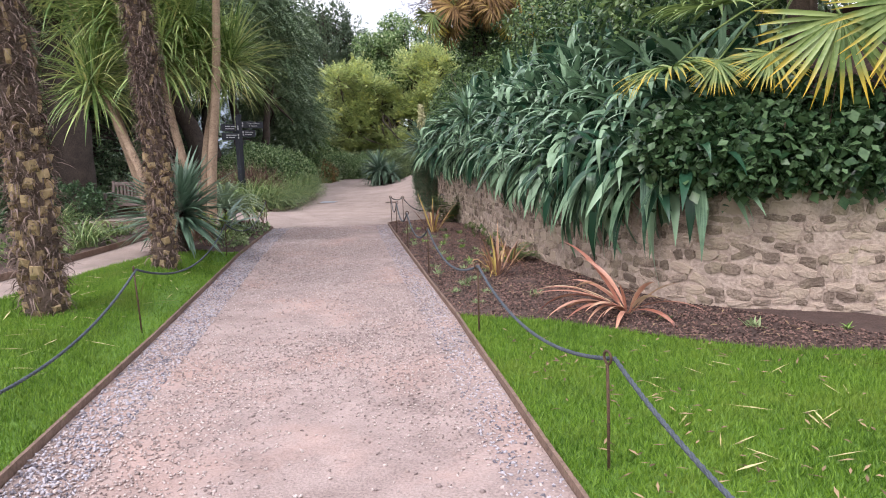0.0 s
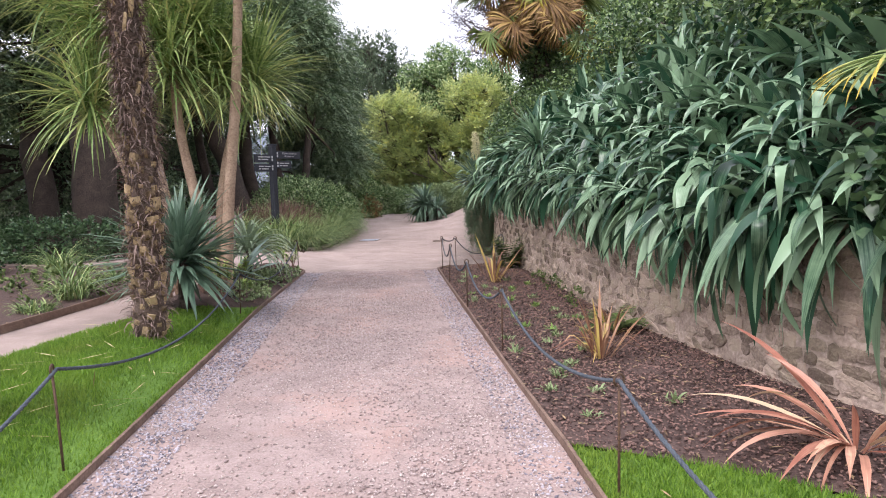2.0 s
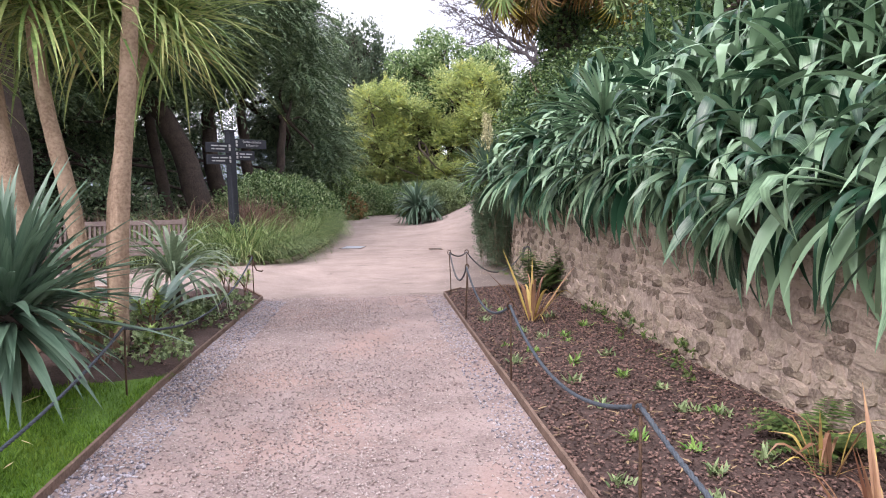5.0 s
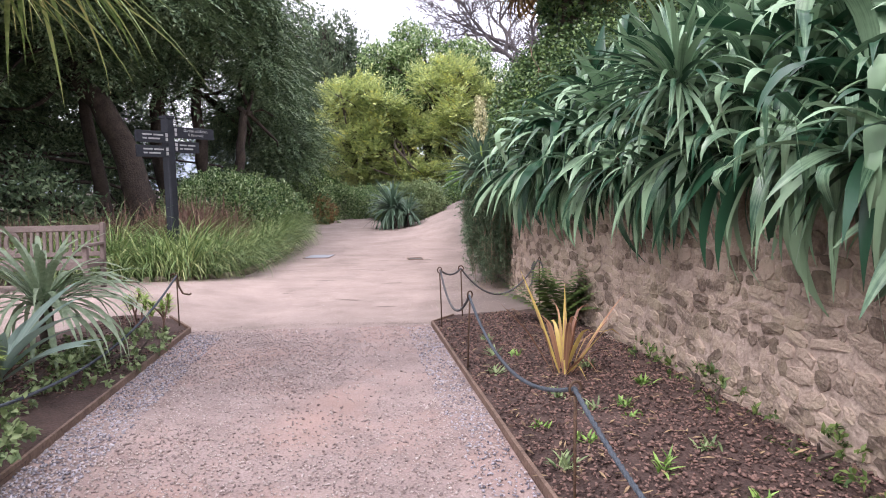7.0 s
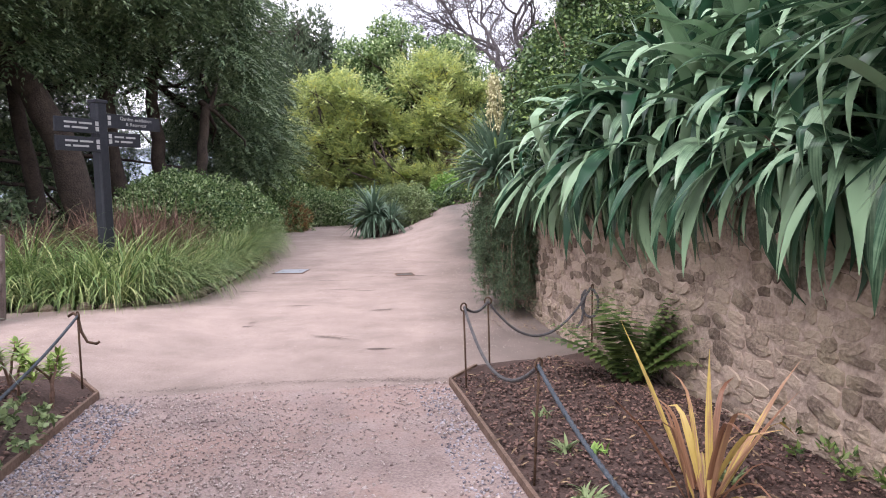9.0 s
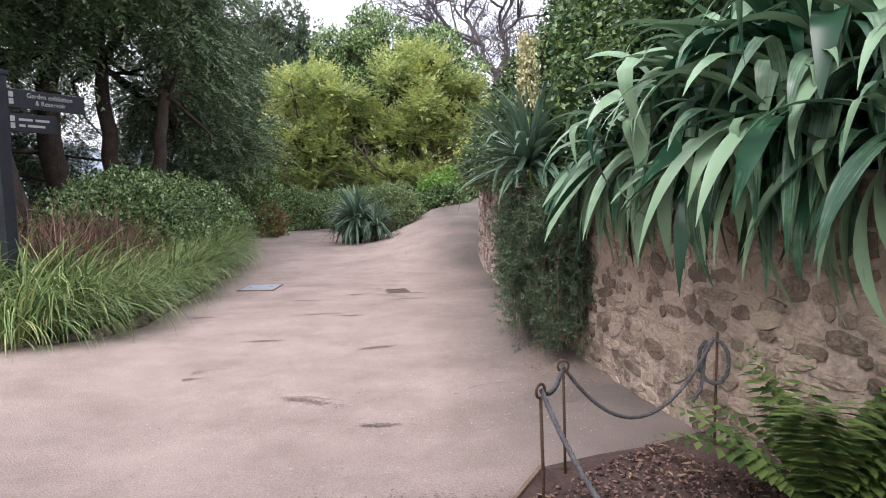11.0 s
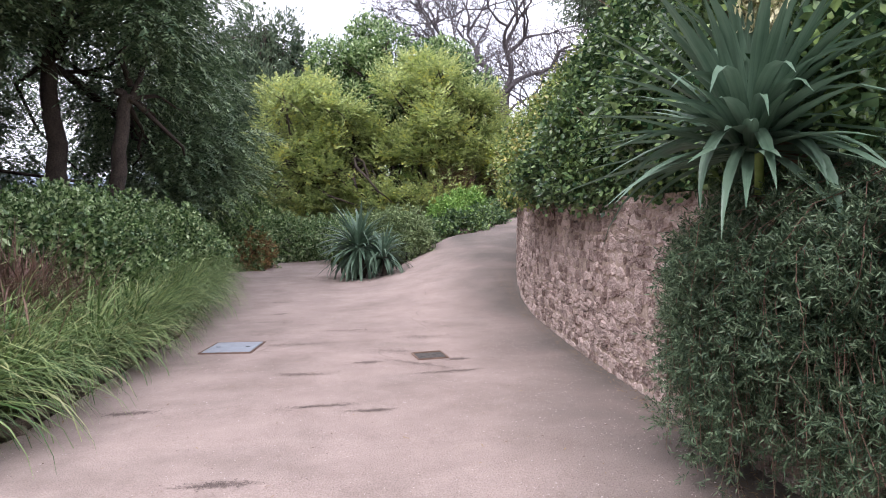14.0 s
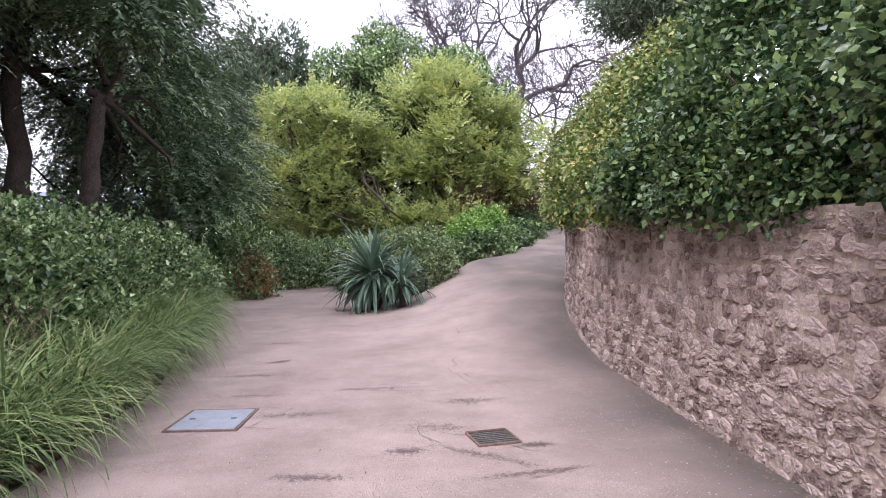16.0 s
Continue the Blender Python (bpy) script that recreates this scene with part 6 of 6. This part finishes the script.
# ---- loose ground cover: chips, grass, mulch and litter ----
def chip_arrays(n, spots, size, rng, flat=0.5, lift=0.0):
    """Small angular stones or chips: eight-faced, each turned its own way."""
    base = np.array([(1, 0, 0), (-1, 0, 0), (0, 1, 0), (0, -1, 0), (0, 0, 1), (0, 0, -1)], dtype=float)
    tri = np.array([(0, 2, 4), (2, 1, 4), (1, 3, 4), (3, 0, 4), (2, 0, 5), (1, 2, 5), (3, 1, 5), (0, 3, 5)])
    s = rng.uniform(size[0], size[1], n)[:, None] * np.stack([rng.uniform(0.6, 1.2, n), rng.uniform(0.4, 0.9, n), rng.uniform(0.3, 0.7, n) * flat * 2], axis=1)
    co = base[None] * s[:, None, :] + rng.normal(size=(n, 6, 3)) * s[:, None, :] * 0.22
    a, b = rng.uniform(0, math.tau, n), rng.normal(size=n) * 0.35
    ca, sa, cb, sb = np.cos(a)[:, None], np.sin(a)[:, None], np.cos(b)[:, None], np.sin(b)[:, None]
    x, y, z = co[..., 0], co[..., 1], co[..., 2]
    x, z = x * cb + z * sb, -x * sb + z * cb
    x, y = x * ca - y * sa, x * sa + y * ca
    pos = np.array([(p[0], p[1], ground_z(p[0], p[1]) + lift) for p in spots])
    co = np.stack([x, y, z], axis=2) + pos[:, None, :]
    faces = (np.arange(n)[:, None, None] * 6 + tri[None]).reshape(-1, 3)
    return co.reshape(-1, 3), faces


def loose(name, outline, n, size, mat, label, seed, flat=0.5, lift=0.004, category="gravel", keep=None):
    rng = np.random.default_rng(seed)
    spots = [p for p in scatter(outline, n, rng) if keep is None or keep(p[0], p[1], rng)]
    co, faces = chip_arrays(len(spots), spots, size, rng, flat, lift)
    tagged(link_mesh(name, co, faces, 3, mat), label, category, "", "stuff")


view_gravel = [(side_x(y, EDGE_L) + 0.01, y) for y in (1.2, 2.96, 5.65, 10.8, 15.2)] + [(side_x(y, EDGE_R) - 0.01, y) for y in (15.35, 6.1, 2.69, 1.2)]
patchy = lambda x, y, rng: 1.3 * noise.noise((x * 0.8, y * 0.55, 7.0)) + rng.uniform(-0.35, 0.75) > 0
loose("gravel", view_gravel, 62000, (0.005, 0.0145), M_CHIP, "loose pale and pinkish gravel chippings on path", 211, keep=patchy)
loose("gravel", view_gravel, 1500, (0.011, 0.022), M_CHIP, "larger loose stones on gravel path", 212)
strip = [(side_x(y, EDGE_L) + 0.01, y) for y in (1.2, 2.96, 5.65, 10.8, 15.0)] + [(side_x(y, EDGE_L) + 0.4, y) for y in (15.0, 10.8, 5.65, 2.96, 1.2)]
loose("slate_gravel", strip, 9000, (0.007, 0.018), M_SLATE, "grey-mauve slate chippings along path edge", 213)
strip_r = [(side_x(y, EDGE_R) - 0.3, y) for y in (1.2, 2.69, 6.1, 15.2)] + [(side_x(y, EDGE_R) - 0.01, y) for y in (15.2, 6.1, 2.69, 1.2)]
loose("slate_gravel", strip_r, 4000, (0.006, 0.016), M_SLATE, "grey-mauve slate chippings along mulched bed", 214)
sand_view = [(-4.0, 15.3), (-1.3, 15.4), (-0.3, 16.6), (-0.25, 26.0), (-4.7, 26.0), (-4.7, 20.5), (-5.4, 18.9), (-6.0, 17.5)]
by_wall = lambda x, y, rng: rng.random() < 0.25 + 0.75 * smooth((x + 2.6) / 1.8) * (0.5 + noise.noise((x * 1.3, y * 1.1, 2.0)))
loose("grit", sand_view, 24000, (0.003, 0.008), M_CHIP, "fine pale grit pressed into sandy path", 217, 0.35, -0.002, keep=by_wall)
bed_view = [(side_x(y, EDGE_R) + 0.04, y) for y in (6.1, 10, 15.3)] + [(-0.3, 16.0)] + [(x - 0.02, y) for x, y in WALL[10:2:-1]] + [(3.7, 4.7), (3.24, 4.66), (2.4, 4.82), (1.87, 5.14), (0.97, 5.86)]
loose("mulch", bed_view, 24000, (0.007, 0.021), M_MULCH, "dark red-brown bark mulch chips", 215, 0.4, 0.04, "mulch")
loose("mulch", [(-3.6, 11.3), (-4.0, 15.2), (-4.6, 15.0), (-4.7, 12.0)], 2500, (0.010, 0.026), M_MULCH, "dark bark mulch between low plants", 216, 0.35, 0.035, "mulch")


def lawn(name, outline, n, seed, label):
    rng = np.random.default_rng(seed)
    spots = np.array([(x, y, ground_z(x, y) + 0.008) for x, y in scatter(outline, n, rng)])
    way = rng.normal(size=(n, 3)) * np.array([0.5, 0.5, 0.1]) + np.array([0, 0, 1.0])
    co, faces = leaf_arrays(spots, way, rng.uniform(0.03, 0.075, n), rng.uniform(0.004, 0.0075, n), rng, 0.1, 0.0)
    tagged(link_mesh(name, co, faces, 3, M_GRASS), label, "grass", "", "stuff")


lawn("grass", [(side_x(y, EDGE_L) - 0.03, y) for y in (2.2, 2.96, 5.65, 10.8)] + [(-3.47, 11.2), (-3.9, 10.3), (-4.35, 9.4), (-4.5, 8.5), (-4.55, 7.0), (-4.58, 4.5)], 95000, 221, "short bright green lawn grass beside narrow path")
lawn("grass", [(side_x(y, EDGE_R) + 0.03, y) for y in (1.6, 2.69, 6.1)] + [(0.97, 5.8), (1.87, 5.08), (2.4, 4.76), (3.24, 4.6), (4.2, 4.5), (1.9, 1.6)], 85000, 222, "short bright green lawn grass with fallen leaves")


def litter(name, outline, n, size, mat, label, seed, lift=0.03, category="leaf litter", wide=0.0):
    rng = np.random.default_rng(seed)
    spots = np.array([(x, y, ground_z(x, y) + lift) for x, y in scatter(outline, n, rng)])
    way = rng.normal(size=(n, 3)) * np.array([1, 1, 0.12])
    co, faces = leaf_arrays(spots, way, rng.uniform(*size, n), rng.uniform(0.25, 0.5, n) * (wide or size[0]), rng, 0.15, 2.5)
    tagged(link_mesh(name, co, faces, 3, mat), label, category, "", "stuff")


litter("fallen_leaves", [(0.8, 2.3), (0.4, 5.6), (2.2, 4.7), (4.0, 4.4), (2.2, 1.8)], 260, (0.04, 0.10), M_LITTER, "scattered brown fallen leaves on lawn", 231, 0.06)
litter("straw", [(1.3, 2.6), (0.9, 4.6), (2.4, 4.3), (2.6, 2.6)], 26, (0.1, 0.28), M_STRAW, "pale dry leaf blades lying on lawn", 238, 0.06, wide=0.03)
litter("straw", [(-2.5, 3.5), (-3.5, 10.5), (-4.4, 9.0), (-4.5, 5.0)], 90, (0.12, 0.34), M_STRAW, "scattered pale straw blades on lawn", 232, 0.06, wide=0.03)
litter("fallen_leaves", bed_view, 900, (0.04, 0.10), M_LITTER, "brown fallen leaves among bark mulch", 233, 0.05)
litter("fallen_leaves", bed_far_left, 3200, (0.05, 0.12), M_LITTER, "thick brown leaf litter in planted bed", 234, 0.05)
litter("fallen_leaves", [(-5.3, 19.0), (-4.7, 20.5), (-4.75, 25.0), (-5.3, 29.0), (-5.6, 29.0), (-5.2, 25.0), (-5.1, 20.5), (-5.8, 19.1)], 700, (0.03, 0.08), M_LITTER, "dry brown litter along sedge edge", 235, 0.012)
litter("debris", [(-4.3, 16.5), (-0.6, 17.0), (-0.6, 27.5), (-4.6, 27.5)], 260, (0.02, 0.06), M_LITTER, "scattered bits of leaf on sandy path", 236, 0.006)
litter("debris", [(-0.75, 17.6), (-0.2, 17.2), (-0.02, 27.0), (0.2, 28.6), (-0.1, 28.6), (-0.2, 27.0), (-0.3, 20.0)], 1500, (0.02, 0.06), M_LITTER, "dry debris along the foot of wall", 237, 0.008)


def worn_patches():
    """Flecks of dark grit gathered in shallow hollows of the sand."""
    rng = np.random.default_rng(241)
    hollows = [(-4.17, 25.54, 0.35, 0.05, 0), (-3.96, 24.57, 0.3, 0.06, 0), (-3.41, 23.82, 0.22, 0.06, 4), (-2.71, 24.7, 0.25, 0.03, 0), (-1.83, 24.04, 0.16, 0.09, 0), (-2.16, 23.25, 0.16, 0.1, -25), (-1.9, 22.5, 0.28, 0.04, -40), (-2.46, 22.68, 0.07, 0.05, 0), (-1.38, 28.2, 0.12, 0.08, 0),
               (-4.14, 27.78, 0.16, 0.05, 0), (-4.0, 26.34, 0.1, 0.04, 30), (-1.49, 22.69, 0.06, 0.03, 0), (-3.7, 18.1, 0.12, 0.07, 20), (-2.8, 20.99, 0.15, 0.03, 5), (-2.37, 20.8, 0.08, 0.03, 0), (-0.65, 17.1, 0.25, 0.25, 0), (-2.47, 17.2, 0.12, 0.04, -30), (-3.62, 17.95, 0.08, 0.03, 0), (-1.91, 16.6, 0.06, 0.02, 0),
               (-3.6, 15.35, 0.5, 0.05, 2), (-2.3, 15.5, 0.5, 0.05, 2), (-1.6, 15.45, 0.3, 0.05, 0), (-1.62, 22.1, 0.18, 0.03, 10), (-0.75, 18.2, 0.25, 0.3, 0), (-0.55, 19.8, 0.15, 0.5, 0), (-3.2, 19.4, 0.1, 0.03, 0), (-4.3, 21.0, 0.1, 0.04, 10), (-3.1, 22.2, 0.12, 0.04, -10), (-2.0, 18.9, 0.1, 0.03, 15)]
    pos = []
    for x, y, w, h, turn in hollows:
        c, s = math.cos(radians(turn)), math.sin(radians(turn))
        for k in range(420):
            u, v = rng.normal() * w, rng.normal() * h * rng.uniform(0.3, 1.2)
            v += 0.4 * h * math.sin(u * 9 / w)
            qx, qy = x + u * c - v * s, y + u * s + v * c
            pos.append((qx, qy, ground_z(qx, qy) - 0.001 + 0.002 * rng.random()))
    n = len(pos)
    way = rng.normal(size=(n, 3)) * np.array([1, 0.5, 0.02])
    co, faces = leaf_arrays(np.array(pos), way, rng.uniform(0.006, 0.03, n), rng.uniform(0.004, 0.011, n), rng, 0.03, 5.0)
    tagged(link_mesh("grit", co, faces, 3, M_DAMP), "dark grit and crumbs in hollows of path", "grit", "", "stuff")


worn_patches()


def cracks():
    """Hair cracks in the rolled surface."""
    rng = np.random.default_rng(251)
    verts, faces = [], []
    for x, y, turn, long in ((-5.7, 31.4, 40, 1.5), (-5.3, 31.9, -5, 0.8), (-1.45, 28.6, -100, 1.4), (-1.7, 26.2, -95, 1.5), (-1.75, 25.3, -80, 0.9), (-3.45, 25.25, -18, 0.5), (-2.95, 24.8, -8, 0.7), (-2.9, 24.6, 8, 0.8), (-2.1, 24.1, 8, 0.6), (-2.35, 23.5, -70, 0.7), (-2.2, 23.1, -35, 0.9), (-1.75, 22.0, 15, 0.4),
                             (-4.1, 26.2, 35, 0.3), (-4.45, 25.6, 0, 0.9), (-3.8, 18.05, 25, 0.35), (-3.65, 18.2, -10, 0.3), (-1.3, 17.3, 20, 0.5), (-0.9, 16.9, -8, 0.9), (-2.55, 17.35, -60, 0.4), (-4.4, 23.3, 4, 0.9), (-4.5, 24.28, -12, 0.9), (-3.8, 23.4, 75, 0.7)):
        a = radians(turn)
        for k in range(int(long / 0.06) + 1):
            a += rng.normal() * 0.35
            a += (radians(turn) - a) * 0.3
            x, y = x + 0.06 * math.cos(a), y + 0.06 * math.sin(a)
            w = 0.006 * rng.uniform(0.3, 1.0)
            z = ground_z(x, y) + 0.003
            verts += [(x - w * math.sin(a), y + w * math.cos(a), z), (x + w * math.sin(a), y - w * math.cos(a), z)]
            if k:
                n = len(verts)
                faces.append((n - 4, n - 3, n - 1, n - 2))
    tagged(mesh_object("cracks", verts, faces, M_DAMP), "thin dark cracks in sandy path", "crack", "", "stuff")


cracks()


def border_stones():
    rng = np.random.default_rng(261)
    ob = thing("stone_edging", (-5.0, 22.0, ground_z(-5.0, 22.0)), "low row of rough stones edging the sedges", "edging")
    kinds = []
    for k in range(6):
        bm = bmesh.new()
        bmesh.ops.create_icosphere(bm, subdivisions=1, radius=1)
        for v in bm.verts:
            v.co *= rng.uniform(0.75, 1.15)
        me = bpy.data.meshes.new("stone")
        bm.to_mesh(me)
        bm.free()
        me.materials.append(M_STONE)
        kinds.append(me)
    for p in resample([(-6.4, 18.62), (-5.6, 18.9), (-5.0, 19.6), (-4.9, 20.5), (-5.0, 22.0), (-5.1, 25.0), (-5.45, 27.0), (-5.8, 29.5)], 0.24):
        x, y = p.x - 0.06 + rng.uniform(-0.03, 0.03), p.y + rng.uniform(-0.03, 0.03)
        m = pose(x + 5.0, y - 22.0, ground_z(x, y) - ob.matrix_basis.translation.z + 0.02, rng.uniform(-20, 20), rng.uniform(-20, 20), rng.uniform(0, 180)) @ Matrix.Diagonal((rng.uniform(0.09, 0.17), rng.uniform(0.07, 0.12), rng.uniform(0.05, 0.085), 1))
        shared("stone", kinds[int(rng.integers(6))], m, ob)


border_stones()


# ---- stones of the wall ----
def stone_mesh(seed, rough):
    """A rough squared stone with a nearly flat, chipped face; its face looks along -y."""
    rng = np.random.default_rng(seed)
    n = 10
    rim = []
    for k in range(n):
        a = math.tau * (k + rng.uniform(-0.35, 0.35)) / n
        c, s = math.cos(a), math.sin(a)
        q = (abs(c) ** 5 + abs(s) ** 5) ** (-1 / 5) * rng.uniform(0.84, 1.04)
        rim.append((0.5 * c * q, 0.5 * s * q))
    face = [-0.5 + rng.uniform(-rough, rough) for _ in rim]
    verts = [(x, 0.6, z) for x, z in rim] + [(x, -0.1, z) for x, z in rim] + [(x * 0.93, f, z * 0.93) for (x, z), f in zip(rim, face)] + [(x * 0.45, -0.56 + rng.uniform(-rough, rough) * 0.8, z * 0.45) for x, z in rim] + [(0, -0.6, 0)]
    faces = []
    for ring in (0, 1, 2):
        faces += [(ring * n + k, ring * n + (k + 1) % n, ring * n + n + (k + 1) % n, ring * n + n + k) for k in range(n)]
    faces += [(3 * n + k, 3 * n + (k + 1) % n, 4 * n) for k in range(n)]
    return verts, faces


FLAT_STONES = [stone_mesh(300 + k, 0.1) for k in range(16)]
ROUGH_STONES = [stone_mesh(330 + k, 0.17) for k in range(16)]


def wall_stones():
    rng = np.random.default_rng(301)
    made = 0
    for y0, y1, tall, long, proud, fill in ((0, 18.5, (0.05, 0.16), (0.06, 0.24), (0.009, 0.021), 0.93), (18.5, 36.0, (0.04, 0.115), (0.05, 0.17), (0.008, 0.026), 0.97)):
        verts, faces = [], []
        s0 = 3.0 if y0 == 0 else run_at_y(y0)
        s1 = run_at_y(y1)
        z_off = 0.0
        while z_off < 1.95:
            h = rng.uniform(*tall)
            s = s0 + rng.uniform(0, 0.2)
            while s < s1:
                w = rng.uniform(*long) * (1.5 if rng.random() < 0.08 else 1.0)
                p, o = wall_at(s + w / 2)
                g, top = ground_z(p.x, p.y) - 0.05, lerp_table(p.y, WALL_TOP)
                z = g + z_off + h / 2 + 0.035 * noise.noise((s * 1.1, z_off * 2, 4.0)) + rng.normal() * 0.012
                if z + h * 0.45 < top and rng.random() < fill:
                    t = Vector((-o.y, o.x, 0))
                    d = 0.05
                    q = p + o * (d * 0.6 - rng.uniform(*proud) + 0.03 * (z - g) / (top - g))
                    m = Matrix(((t.x, o.x, 0, 0), (t.y, o.y, 0, 0), (0, 0, 1, 0), (0, 0, 0, 1))) @ pose(0, 0, 0, rng.normal() * (4 if y0 else 1.5), rng.normal() * 12, rng.normal() * (4 if y0 else 1.5)) @ Matrix.Diagonal((w * 1.1, d, h * rng.uniform(0.8, 1.25), 1))
                    v, f = (ROUGH_STONES if y0 else FLAT_STONES)[int(rng.integers(16))]
                    own = [m @ Vector(c) for c in v]
                    at = Vector((q.x, q.y, z))
                    if (y0 == 0 and 9.5 < p.y < 17.6 and made < 190) or (y0 > 0 and 20.4 < p.y < 22.6 and made < 330):
                        ob = mesh_object("stone", [tuple(c) for c in own], f, M_STONE_SMALL if y0 else M_STONE, wall)
                        ob.matrix_basis = Matrix.Translation(at)
                        made += 1
                    else:
                        n0 = len(verts)
                        verts += [tuple(c + at) for c in own]
                        faces += [tuple(i + n0 for i in c) for c in f]
                s += w + (rng.uniform(0.002, 0.02) if y0 else rng.uniform(0.004, 0.022))
            z_off += h + rng.uniform(0.0, 0.01)
        rest = mesh_object("stonework", verts, faces, M_STONE_FAR if y0 else M_STONE_MID, wall)
        rest["kind"] = "stuff"
    p, o = wall_at(4.9)
    bm = bmesh.new()
    box(bm, (0.16, 0.06, 0.09), Matrix(((-o.y, o.x, 0, p.x), (o.x, o.y, 0, p.y), (0, 0, 1, 0.86), (0, 0, 0, 1))))
    part("weep_hole", bm, M_HOLE, wall, "dark hole in the wall")


wall_stones()
